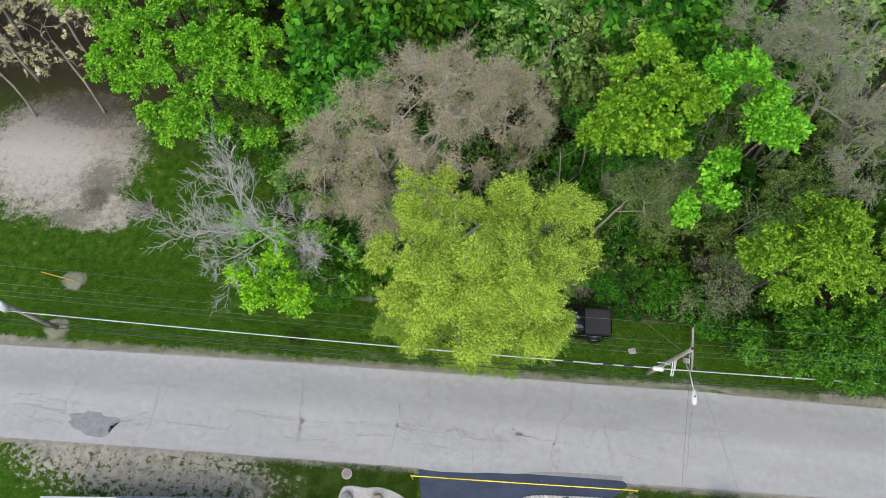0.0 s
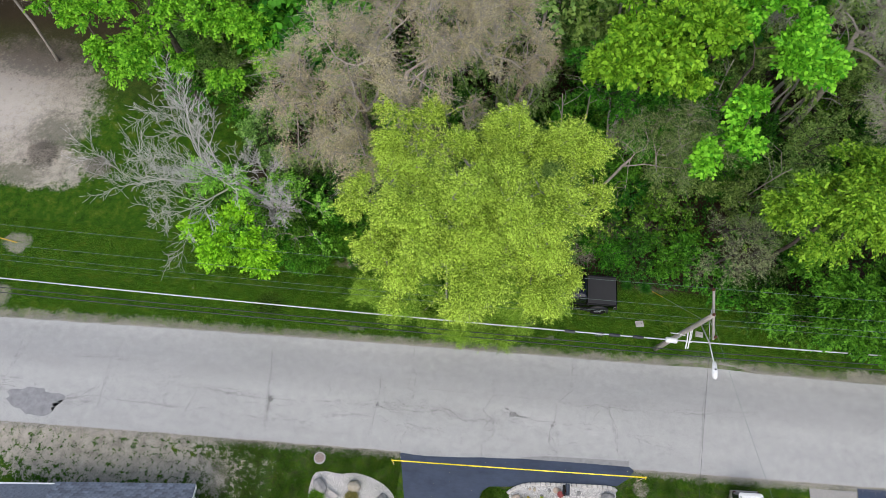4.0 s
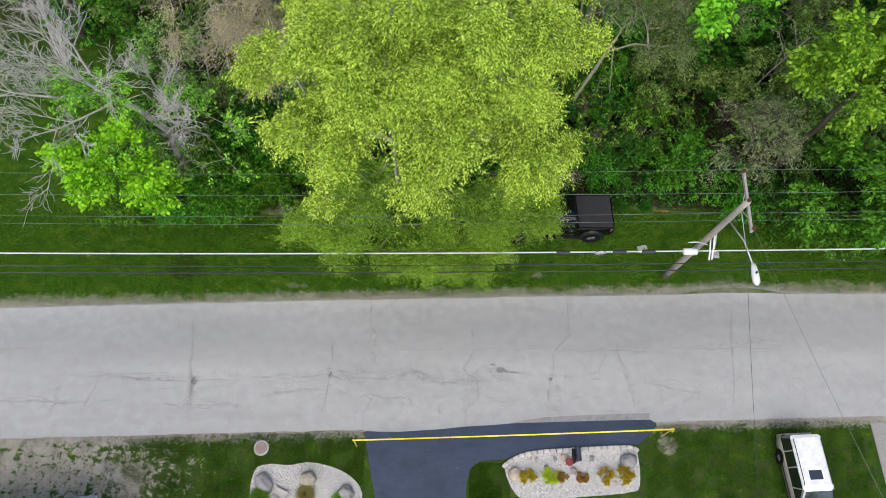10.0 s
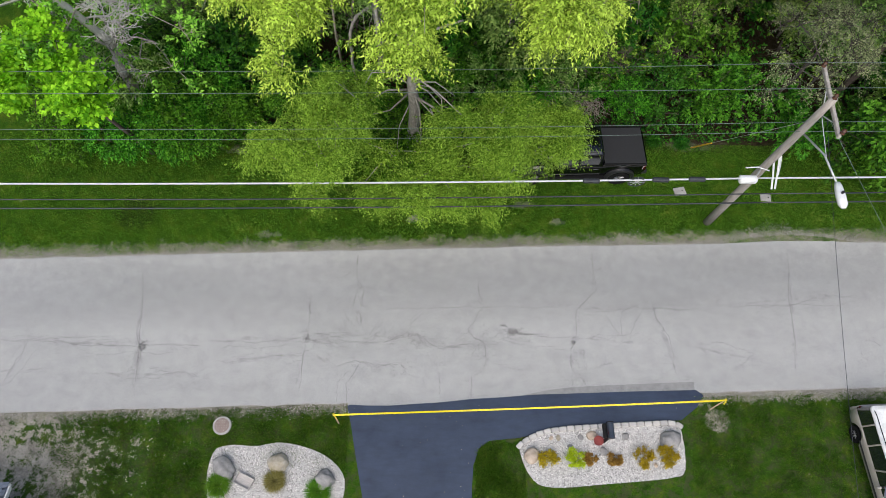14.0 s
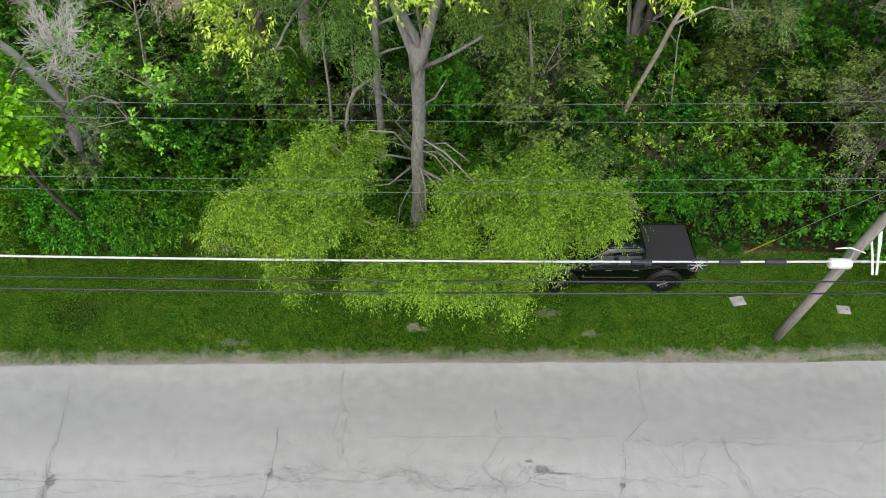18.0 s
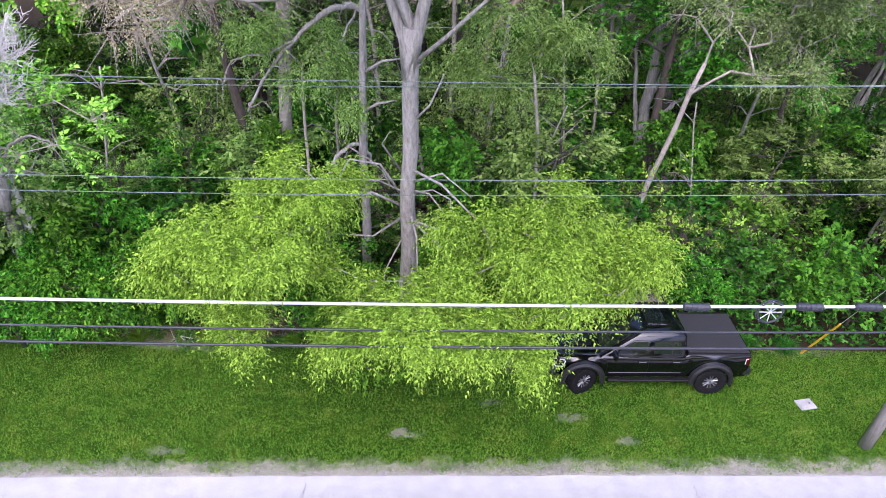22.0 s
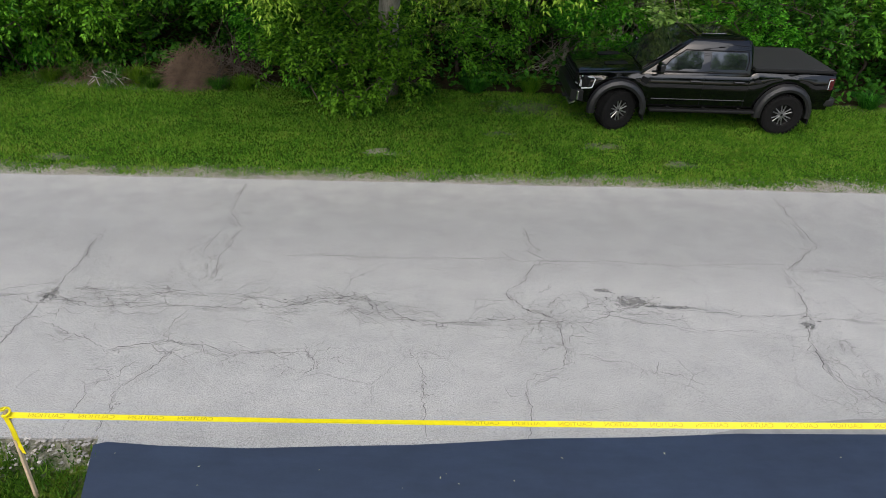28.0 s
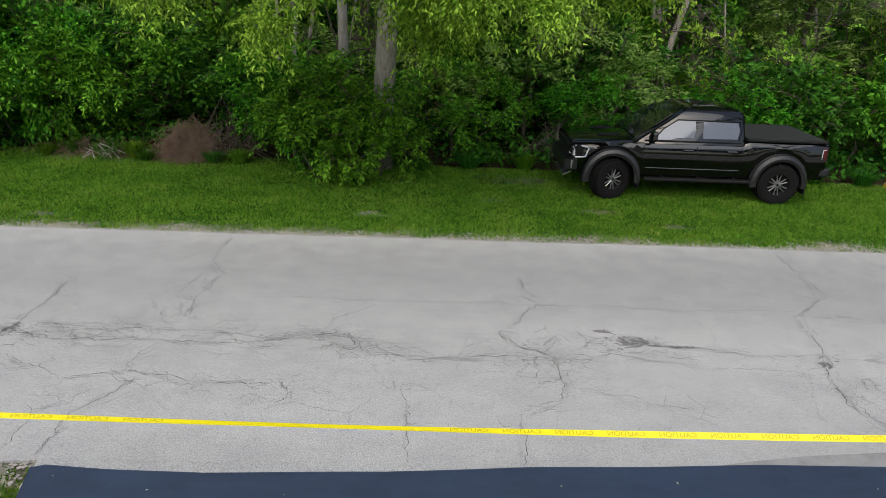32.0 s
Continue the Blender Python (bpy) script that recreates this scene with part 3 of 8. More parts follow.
def crack(x0, y0, x1, y1, w=0.035, seed=0, wander=0.12, twigs=2):
    """One jagged crack with short side cracks, as a thin dark seam on the road."""
    rng = np.random.default_rng(seed)
    bm = bmesh.new()

    def seam(a, b, w0, wd):
        length = np.linalg.norm(b - a)
        o = np.zeros(2)
        amp = min(wd, length * 0.22)
        while len(o) * 0.055 < length or len(o) < 9:
            m = (o[:-1] + o[1:]) / 2 + rng.normal(0, 1, len(o) - 1) * amp
            o = np.append(np.ravel(np.column_stack([o[:-1], m])), o[-1])
            amp *= 0.56
        n = len(o)
        t = np.linspace(0, 1, n)[:, None]
        nrm = np.array([-(b - a)[1], (b - a)[0]]) / max(length, 1e-6)
        p = a + (b - a) * t + nrm * o[:, None] + rng.normal(0, 0.012, (n, 2))
        slow = np.interp(np.linspace(0, 1, n), np.linspace(0, 1, 9), rng.uniform(0.15, 1.0, 9))
        ww = (0.004 + 0.6 * w0 * slow * rng.uniform(0.3, 1.0, n)) * np.sin(np.linspace(0.12, math.pi - 0.12, n)) ** 0.4
        lo = [bm.verts.new((*(q - nrm * k * 0.5), 0.004)) for q, k in zip(p, ww)]
        hi = [bm.verts.new((*(q + nrm * k * 0.5), 0.004)) for q, k in zip(p, ww)]
        for k in range(n - 1):
            bm.faces.new((lo[k], lo[k + 1], hi[k + 1], hi[k]))
        return p

    p = seam(np.array([x0, y0]), np.array([x1, y1]), w, wander)
    for _ in range((twigs + 1) // 2):
        q = p[rng.integers(1, len(p) - 1)]
        an = rng.uniform(0, 6.28)
        q2 = q + np.array([math.cos(an), math.sin(an) * 0.6]) * rng.uniform(0.12, 0.3 + w * 14)
        r = seam(q, q2, w * 0.45, max(wander, 0.12))
        if rng.random() < 0.5:
            an += rng.choice([-1, 1]) * rng.uniform(0.7, 1.5)
            q = r[len(r) // 2]
            seam(q, q + np.array([math.cos(an), math.sin(an) * 0.7]) * rng.uniform(0.1, 0.4), w * 0.35, wander)
    bmesh.ops.recalc_face_normals(bm, faces=bm.faces[:])
    for f in bm.faces:
        if f.normal.z < 0:
            f.normal_flip()
    part("crack", bm, M_CRACK, road)


def stain_material():
    m, nt, b = nodes_of("oily_crack_stain", 0.9)
    b.inputs["Base Color"].default_value = (0.12, 0.12, 0.118, 1)
    n1 = tex(nt, "ShaderNodeTexNoise", 2.4, 8, 0.75)
    nt.links.new(ramp(nt, n1.outputs[0], [(0.44, (0, 0, 0)), (0.78, (0.42, 0.42, 0.42))]).outputs[0], b.inputs["Alpha"])
    return m


M_STAIN = stain_material()


def stain(x0, y0, x1, y1, w, seed):
    """Patchy dirt that has settled along a crack."""
    rng = np.random.default_rng(seed + 700)
    a, b = np.array([x0, y0]), np.array([x1, y1])
    n = max(5, int(np.linalg.norm(b - a) / 0.12))
    nrm = np.array([-(b - a)[1], (b - a)[0]]) / np.linalg.norm(b - a)
    bm = bmesh.new()
    p = a + (b - a) * np.linspace(0, 1, n)[:, None] + nrm * np.cumsum(rng.normal(0, 0.02, n))[:, None]
    ww = w * rng.uniform(0.3, 1.0, n) * np.sin(np.linspace(0.1, math.pi - 0.1, n))
    lo = [bm.verts.new((*(q - nrm * k * rng.uniform(0.3, 0.7)), 0.0022)) for q, k in zip(p, ww)]
    hi = [bm.verts.new((*(q + nrm * k * rng.uniform(0.3, 0.7)), 0.0022)) for q, k in zip(p, ww)]
    for k in range(n - 1):
        f = bm.faces.new((lo[k], lo[k + 1], hi[k + 1], hi[k]))
    bm.normal_update()
    for f in bm.faces:
        if f.normal.z < 0:
            f.normal_flip()
    part("crack_stain", bm, M_STAIN, road)


def crack_path(pts, w, seed, twigs=4, wander=0.05):
    """A crack that runs by way of several bends."""
    for k, (a, b) in enumerate(zip(pts, pts[1:])):
        crack(*a, *b, w, seed * 31 + k, wander, twigs)
        stain(*a, *b, w * 4.5, seed * 31 + k)


crack_path([(-2.22, 14.84), (-2.21, 13.71), (-1.88, 13.17), (-1.97, 12.44), (-1.92, 11.71)], 0.026, 1, 3)
crack_path([(-2.1, 13.2), (-2.25, 12.4), (-2.0, 11.8)], 0.014, 2, 2)
crack_path([(-4.01, 12.72), (-3.98, 11.68), (-4.0, 10.96), (-4.1, 9.1)], 0.035, 3, 3)
crack_path([(2.73, 13.62), (2.81, 13.04), (2.94, 12.66), (2.36, 11.8), (2.51, 11.34), (2.98, 11.09), (2.98, 10.55), (2.96, 10.12)], 0.026, 4, 4)
crack_path([(7.46, 15.16), (7.44, 14.21), (7.51, 13.44), (6.63, 12.56), (6.56, 11.56), (6.28, 10.83), (6.38, 10.0), (6.8, 9.4)], 0.026, 5, 3)
crack_path([(0.99, 10.36), (1.12, 10.15), (1.28, 8.85)], 0.018, 6, 1)
crack_path([(2.96, 10.12), (2.45, 9.8), (2.38, 8.88)], 0.018, 7, 1)
crack_path([(-4.13, 11.17), (-3.16, 10.96), (-2.38, 11.11), (-0.88, 11.1), (-0.08, 11.4), (0.27, 11.52), (0.55, 11.01), (1.33, 10.94), (2.98, 11.06)], 0.022, 8, 7)
crack_path([(-4.0, 11.35), (-2.9, 11.3), (-1.9, 11.35), (-0.5, 11.25), (0.3, 11.2)], 0.012, 9, 6, 0.1)
crack_path([(-3.8, 10.62), (-2.71, 10.07), (-2.04, 10.31), (-1.26, 10.13), (-0.26, 10.21), (-0.12, 10.05), (-0.22, 9.76)], 0.018, 10, 5)
crack_path([(-2.3, 9.9), (-2.66, 9.4), (-2.62, 8.72)], 0.013, 11, 1)
crack_path([(-1.9, 10.2), (-2.3, 9.4), (-2.25, 8.74)], 0.014, 12, 1)
crack_path([(-1.15, 12.42), (0.5, 12.5), (2.08, 12.57), (2.89, 12.6), (4.85, 12.61), (6.71, 12.76)], 0.01, 13, 4)
crack_path([(3.04, 10.95), (3.79, 11.38), (4.42, 11.59)], 0.018, 14, 4)
crack_path([(3.19, 10.38), (3.92, 10.14), (4.6, 9.9)], 0.012, 15, 2)
crack_path([(3.62, 11.29), (4.89, 10.98), (6.2, 10.9)], 0.013, 16, 4)
crack_path([(4.5, 11.5), (5.6, 11.35), (6.5, 11.5)], 0.012, 17, 5)
crack_path([(-2.0, 11.0), (-2.1, 10.6), (-2.04, 10.31)], 0.014, 18, 2)
rng_z = np.random.default_rng(91)
for x0, x1, y0, y1, n_, a0 in ((-3.7, 0.4, 11.02, 11.45, 30, 0.0), (2.35, 3.2, 10.5, 11.9, 14, 1.4), (6.2, 6.9, 9.6, 11.6, 12, 1.5), (3.3, 5.2, 11.2, 11.65, 10, 0.0), (-2.6, -1.8, 11.6, 13.2, 8, 1.5), (0.4, 2.4, 10.85, 11.15, 9, 0.0)):
    # crazed strips of fine short cracks beside the long ones
    for k in range(n_):
        x, y, a, l = rng_z.uniform(x0, x1), rng_z.uniform(y0, y1), a0 + rng_z.normal(0, 0.45), rng_z.uniform(0.12, 0.42)
        crack(x - l * math.cos(a), y - l * math.sin(a) * 0.7, x + l * math.cos(a), y + l * math.sin(a) * 0.7, rng_z.uniform(0.006, 0.012), seed=int(rng_z.integers(1, 9999)), wander=0.13, twigs=2)
for k, c in enumerate(((-10.9, 13.9, -10.2, 8.8, 0.05), (-10.6, 11.6, -10.2, 9.4, 0.07), (9.7, 12.9, 10.3, 10.0, 0.045), (15.6, 15.4, 14.9, 10.0, 0.04))):
    crack(c[0], c[1], c[2], c[3], c[4] * 0.55, seed=k + 1, wander=0.1, twigs=4)
    stain(c[0], c[1], c[2], c[3], c[4] * 4.5, k)
for k, c in enumerate(((-16, 10.9, -11, 11.0, 0.05), (-14.5, 10.9, -8.0, 10.85, 0.05), (-7.8, 11.0, -4.0, 11.2, 0.06), (-7.4, 10.2, -4.0, 10.4, 0.045), (-12, 9.6, -7.5, 9.7, 0.035),
                       (6.6, 12.7, 12, 12.8, 0.035), (12, 12.8, 18.5, 13.3, 0.04), (-30, 9.6, -24.5, 9.4, 0.08), (-31, 10.2, -25, 10.0, 0.07), (-30, 8.9, -25.5, 8.8, 0.06),
                       (-23, 9.1, -20.2, 10.4, 0.1), (-22.8, 9.0, -19.5, 9.6, 0.07), (-20.1, 13.0, -20.3, 9.0, 0.06), (-26.2, 12.9, -26.4, 9.5, 0.045), (-19.5, 9.6, -15.0, 9.8, 0.05),
                       (-16.4, 11.8, -16.6, 9.0, 0.05), (-23, 11.9, -17.5, 12.2, 0.035), (-14.6, 11.0, -15.2, 9.2, 0.04), (11, 11.2, 14, 10.4, 0.035), (6.6, 11.4, 9.7, 11.2, 0.03))):
    crack(c[0], c[1], c[2], c[3], c[4] * 0.42, seed=50 + k, wander=0.2, twigs=7)
    crack(c[0] + 0.4, c[1] + 0.16 * math.sin(k * 2.1), c[2] - 0.2, c[3] - 0.12, c[4] * 0.25, seed=150 + k, wander=0.24, twigs=4)
    stain(c[0], c[1], c[2], c[3], c[4] * 4.0, k + 50)


def blot(name, cx, cy, rx, ry, material, seed, z=0.005, parent=None, n=40, rough_edge=0.25):
    rng = np.random.default_rng(seed)
    bm = bmesh.new()
    vs = []
    for k in range(n):
        a = 2 * math.pi * k / n
        r = 1 + rough_edge * noise.noise((math.cos(a) * 1.5 + seed, math.sin(a) * 1.5, seed)) * 2 + rng.normal(0, rough_edge * 0.2)
        vs.append(bm.verts.new((cx + math.cos(a) * rx * r, cy + math.sin(a) * ry * r, z)))
    f = bm.faces.new(vs)
    bmesh.ops.triangulate(bm, faces=[f])
    return part(name, bm, material, parent)


blot("filled_pothole", -24.1, 9.0, 1.75, 0.75, M_TAR, 3, 0.006, road)
M_PIT = simple("worn_pits", (0.1, 0.1, 0.098), (0.19, 0.188, 0.185), 12, 0.95)


def smudge(cx, cy, rx, ry, seed):
    """A dark patch where the surface has crumbled, thin at its edge."""
    m, nt, b = nodes_of("crumbled_patch", 0.95)
    b.inputs["Base Color"].default_value = (0.11, 0.108, 0.105, 1)
    tc = nt.nodes.new("ShaderNodeTexCoord")
    sep = nt.nodes.new("ShaderNodeSeparateXYZ")
    nt.links.new(tc.outputs["Object"], sep.inputs[0])
    grit = tex(nt, "ShaderNodeTexNoise", 9, 8, 0.8)
    mask = ellipse_mask(nt, sep, cx, cy, rx * 0.7, ry * 0.6, grit.outputs[0], 0.45, 7.0)
    nt.links.new(calc(nt, "MULTIPLY", mask, 0.45), b.inputs["Alpha"])
    blot("crumbled_patch", cx, cy, rx * 1.5, ry * 1.6, m, seed, 0.003, road, 24, 0.1)


for k, c in enumerate(((4.1, 11.6, 0.34, 0.16), (4.55, 11.5, 0.34, 0.06), (3.72, 11.86, 0.15, 0.08), (-3.95, 11.2, 0.1, 0.2), (6.42, 11.2, 0.12, 0.13), (-10.3, 10.75, 0.16, 0.3))):
    smudge(*c, 40 + k)
rng_h = np.random.default_rng(6)
for cx, cy, sx, sy, n_ in ((4.1, 11.6, 0.3, 0.1, 34), (4.45, 11.5, 0.3, 0.03, 14), (3.75, 11.85, 0.12, 0.05, 8), (-3.95, 11.2, 0.06, 0.13, 10), (6.42, 11.2, 0.06, 0.09, 9), (-10.3, 10.75, 0.08, 0.16, 12), (-0.5, 11.35, 0.1, 0.03, 6)):
    for _ in range(n_):
        blot("worn_hole", cx + rng_h.normal(0, sx), cy + rng_h.normal(0, sy), rng_h.uniform(0.006, 0.026), rng_h.uniform(0.005, 0.016), M_PIT, int(rng_h.integers(1, 9999)), 0.006 + rng_h.uniform(0, 0.002), road, 10, 0.5)

# sealed driveway: wide mouth, then a lane between the beds
drive = [(-2.2, 8.56), (-2.08, 8.61), (-1.5, 8.585), (-0.6, 8.6), (0.56, 8.7), (1.1, 8.74), (1.63, 8.8), (2.5, 8.91), (3.6, 8.99), (4.75, 9.11), (6.0, 9.17), (8.5, 9.3), (10.95, 9.4), (11.2, 9.2), (10.9, 8.75), (10.25, 8.25), (9.1, 8.2), (5.9, 7.9), (4.2, 7.5), (3.1, 7.38), (2.72, 7.1), (2.5, 6.5), (2.44, 5.6), (2.6, 3.5),
         (2.7, -14), (-1.2, -14), (-1.15, 3.5), (-1.42, 5.3), (-1.8, 6.9), (-2.0, 7.8)]
tagged(part("driveway", slab(drive, -0.06, 0.006), M_SEAL), "freshly sealed blue-black asphalt driveway", "driveway", kind="structure")
apron = [(4.2, 9.03), (6.0, 9.14), (8.5, 9.27), (10.9, 9.37), (10.92, 9.72), (8.6, 9.58), (7.3, 9.5), (6.2, 9.42), (5.3, 9.29), (4.7, 9.16)]
tagged(part("drive_apron", slab(apron, -0.05, 0.004), simple("older_asphalt", (0.2, 0.2, 0.197), (0.31, 0.308, 0.3), 4, 0.9)), "strip of older grey asphalt at the drive mouth", "apron", kind="structure")
tagged(part("road_shoulder", slab([(-2.15, 8.3), (4.8, 8.8), (11.0, 9.1), (11.2, 9.5), (4.8, 9.4), (-2.22, 8.9)], -0.07, -0.004), M_ROAD), "strip of road asphalt under the drive's edge", "road", kind="structure")
tagged(part("neighbour_drive", slab([(23.8, 9.78), (28.5, 10.0), (28.3, -10), (24.0, -10)], -0.06, 0.0), M_SEAL), "dark sealed neighbouring driveway", "driveway", kind="structure")
tagged(part("gravel_pad", slab([(21.1, 9.45), (23.76, 9.6), (23.9, -10), (21.4, -10)], -0.07, -0.004), simple("grey_crushed_stone", (0.2, 0.195, 0.185), (0.36, 0.35, 0.335), 25, 0.95, bumps=0.5)), "strip of grey crushed stone between lawn and driveway", "gravel", kind="structure")


# ---- gravel verge and pebbles ----
def pebbles(name, label, pts, size, material, rng, squash=0.6):
    """Many small angular stones in one mesh."""
    n = len(pts)
    base = np.array([(1, 0, 0), (-1, 0, 0), (0, 1, 0), (0, -1, 0), (0, 0, 1)], float)
    fc = np.array([(4, 0, 2), (4, 2, 1), (4, 1, 3), (4, 3, 0)])
    s = size * rng.uniform(0.5, 1.5, (n, 1, 1))
    v = base[None] * s * rng.uniform(0.6, 1.2, (n, 5, 1))
    a = rng.uniform(0, 6.28, n)
    c, sn = np.cos(a)[:, None], np.sin(a)[:, None]
    x, y = v[:, :, 0] * c - v[:, :, 1] * sn, v[:, :, 0] * sn + v[:, :, 1] * c
    v[:, :, 0], v[:, :, 1] = x, y
    v[:, :, 2] *= squash
    v += pts[:, None, :]
    idx = (np.arange(n)[:, None] * 5 + fc.ravel()[None]).ravel()
    ob = new(name, fast_mesh(name, v.reshape(-1, 3), 3, idx, material))
    return tagged(ob, label, "gravel", kind="stuff")


def stone_mat(name, a, b):
    m, nt, bs = nodes_of(name, 0.9)
    geo = nt.nodes.new("ShaderNodeNewGeometry")
    nt.links.new(ramp(nt, geo.outputs["Random Per Island"], [(0.0, a), (0.75, b), (1.0, tuple(min(1, k * 1.25) for k in b))]).outputs[0], bs.inputs["Base Color"])
    return m


M_GRAVEL = stone_mat("verge_gravel", (0.25, 0.235, 0.21), (0.38, 0.36, 0.33))
M_PEBBLE = stone_mat("pale_pebbles", (0.2, 0.195, 0.185), (0.6, 0.585, 0.56))
rng_v = np.random.default_rng(8)
n = 52000
px = rng_v.uniform(-33, 32, n)
wide = np.array([0.16 + 0.5 * max(0.0, noise.noise((x * 0.5, 2, 0)) + 0.35 * noise.noise((x * 2.3, 5, 0)) + 0.2) for x in px])
py = np.array([road_top(x) for x in px]) + np.where((px > 12.5) & (px < 19), 0.45 * np.sin((px - 12.5) / 6.5 * math.pi), 0) + np.abs(rng_v.normal(0.0, 0.6, n)) * wide - 0.06
pebbles("verge_gravel", "grey gravel verge along the road edge", np.stack([px, py, np.full(n, -0.008)], 1), 0.012, M_GRAVEL, rng_v)
n = 10000
px = np.concatenate([rng_v.uniform(-33, -2.2, n // 2), rng_v.uniform(11.2, 30, n // 2)])
py = np.array([road_low(x) for x in px]) - np.abs(rng_v.normal(0.0, 0.2, n)) + 0.06
pebbles("verge_gravel", "grey gravel verge beside the front lawns", np.stack([px, py, np.full(n, -0.005)], 1), 0.02, M_GRAVEL, rng_v)
n = 5000
px, py = rng_v.uniform(21.2, 23.75, n), rng_v.uniform(3.0, 9.5, n)
pebbles("loose_gravel", "loose grey crushed stone beside the neighbouring drive", np.stack([px, py, np.full(n, -0.006)], 1), 0.026, M_GRAVEL, rng_v)


# ---- woodland ----
def trunk_line(a, b, n=10, bow=0.0, seed=0):
    rng = np.random.default_rng(seed + 999)
    a, b = np.array(a, float), np.array(b, float)
    t = np.linspace(0, 1, n)[:, None]
    side = rng.normal(0, 1, 3)
    side[2] = 0
    return a + (b - a) * t + side * bow * np.sin(math.pi * t) + rng.normal(0, 0.03, (n, 3)) * (t > 0) * (t < 1)


# the large yellow-green tree by the verge
road_tree = tree("roadside_tree", "tall pale-barked roadside tree with yellow-green spring leaves", (-0.15, 20.2, -0.05), trunk_line((-0.15, 20.2, -0.05), (0.2, 17.75, 10.4), 14, 0.08),
     [(-2.4, 20.0, 15.5, 1.3, 1.3, 1.03), (-0.5, 17.4, 16.8, 1.6, 1.6, 1.26), (2.0, 21.8, 15.2, 1.1, 1.1, 0.87), (2.3, 18.8, 16.4, 1.5, 1.5, 1.19), (4.3, 19.4, 16.3, 1.4, 1.4, 1.11), (4.7, 17.5, 15.8, 1.4, 1.4, 1.1), (5.7, 17.1, 14.9, 0.75, 0.75, 0.6), (-2.9, 16.5, 15.4, 1.6, 1.6, 1.26), (-3.8, 15.5, 14.8, 1.1, 1.1, 0.87), (-1.5, 14.8, 17.2, 1.8, 1.8, 1.43),
      (0.9, 15.0, 18.0, 2.0, 2.0, 1.58), (3.0, 15.2, 17.2, 1.9, 1.9, 1.51), (-2.8, 14.5, 14.4, 1.5, 1.5, 1.19), (-0.5, 13.8, 16.3, 1.7, 1.7, 1.34), (1.7, 13.8, 16.7, 1.7, 1.7, 1.34), (3.6, 14.5, 15.4, 1.4, 1.4, 1.15), (-2.0, 13.5, 14.2, 1.1, 1.1, 0.87), (3.3, 13.8, 14.6, 1.3, 1.3, 1.03), (0.4, 13.3, 15.2, 1.3, 1.3, 1.03), (4.2, 14.8, 14.0, 0.8, 0.8, 0.65)],
     660, 350000, 0.12, L_MAIN, M_BARK, 0.27, 11, spread=0.28, width=0.36, tip=0.011, lobe=0.75, shell=0.9, shoot=0.5, hang=0.4, per=20, lift=0.2, tilt=0.35, dense=3.0, twigs=700, twig_len=0.6)
BASE_RT = Vector((-0.15, 20.2, -0.05))
for pts, r0, r1 in ((((0.12, 18.05, 9.2), (0.3, 17.75, 10.2), (0.7, 17.6, 12.0), (0.9, 17.4, 14.4), (1.3, 17.2, 16.6)), 0.17, 0.06), (((0.12, 18.05, 9.2), (0.05, 17.85, 10.1), (-0.4, 17.9, 11.4), (-1.2, 17.7, 13.6), (-1.9, 17.3, 15.4)), 0.16, 0.05),
                    (((0.8, 17.5, 12.6), (1.6, 17.0, 14.0), (2.6, 16.6, 15.6)), 0.07, 0.03), (((0.25, 17.9, 9.6), (0.9, 17.4, 10.3), (1.7, 16.9, 11.2)), 0.06, 0.03),
                    (((0.1, 18.3, 8.0), (0.6, 17.9, 8.7), (0.9, 17.6, 9.5)), 0.035, 0.015), (((0.0, 19.0, 5.2), (1.0, 18.2, 5.3), (2.2, 17.6, 5.2)), 0.05, 0.02), (((0.0, 19.0, 5.3), (0.8, 18.3, 4.9), (1.3, 17.6, 3.6)), 0.035, 0.012),
                    (((-0.05, 18.9, 5.6), (-0.8, 18.3, 6.3), (-1.4, 18.0, 6.1)), 0.04, 0.015), (((0.0, 18.6, 6.6), (-0.5, 18.2, 7.6), (-0.3, 18.0, 8.0)), 0.03, 0.012), (((0.05, 18.6, 6.4), (0.9, 18.2, 6.9), (1.6, 18.0, 6.4)), 0.03, 0.01),
                    (((0.05, 18.9, 5.7), (0.3, 18.4, 5.0), (0.35, 18.1, 3.9), (0.3, 17.9, 3.0)), 0.032, 0.012), (((0.7, 18.3, 5.3), (1.1, 17.8, 4.6), (1.5, 17.4, 3.5)), 0.03, 0.01), (((1.0, 18.2, 5.3), (1.5, 17.7, 4.9), (2.0, 17.2, 4.4)), 0.025, 0.01),
                    (((-0.1, 18.9, 5.9), (-0.6, 18.6, 6.9), (-1.3, 18.4, 7.1), (-1.6, 18.2, 6.6)), 0.035, 0.012), (((-0.15, 19.0, 5.2), (-0.8, 18.4, 5.0), (-1.7, 17.8, 5.4)), 0.035, 0.012), (((-0.1, 19.0, 4.6), (-0.5, 18.4, 4.0), (-0.6, 18.0, 3.1)), 0.025, 0.01),
                    (((0.05, 18.5, 6.9), (0.9, 18.0, 6.7), (1.9, 17.5, 5.9), (2.3, 17.2, 5.0)), 0.035, 0.012), (((0.1, 18.7, 6.2), (0.6, 18.3, 6.3), (1.1, 18.1, 5.7), (1.5, 17.9, 5.8)), 0.025, 0.01)):
    part("limb", tube([Vector(p) - BASE_RT for p in pts], [r0 + (r1 - r0) * k / (len(pts) - 1) for k in range(len(pts))], 8), M_BARK, road_tree, smooth=True)
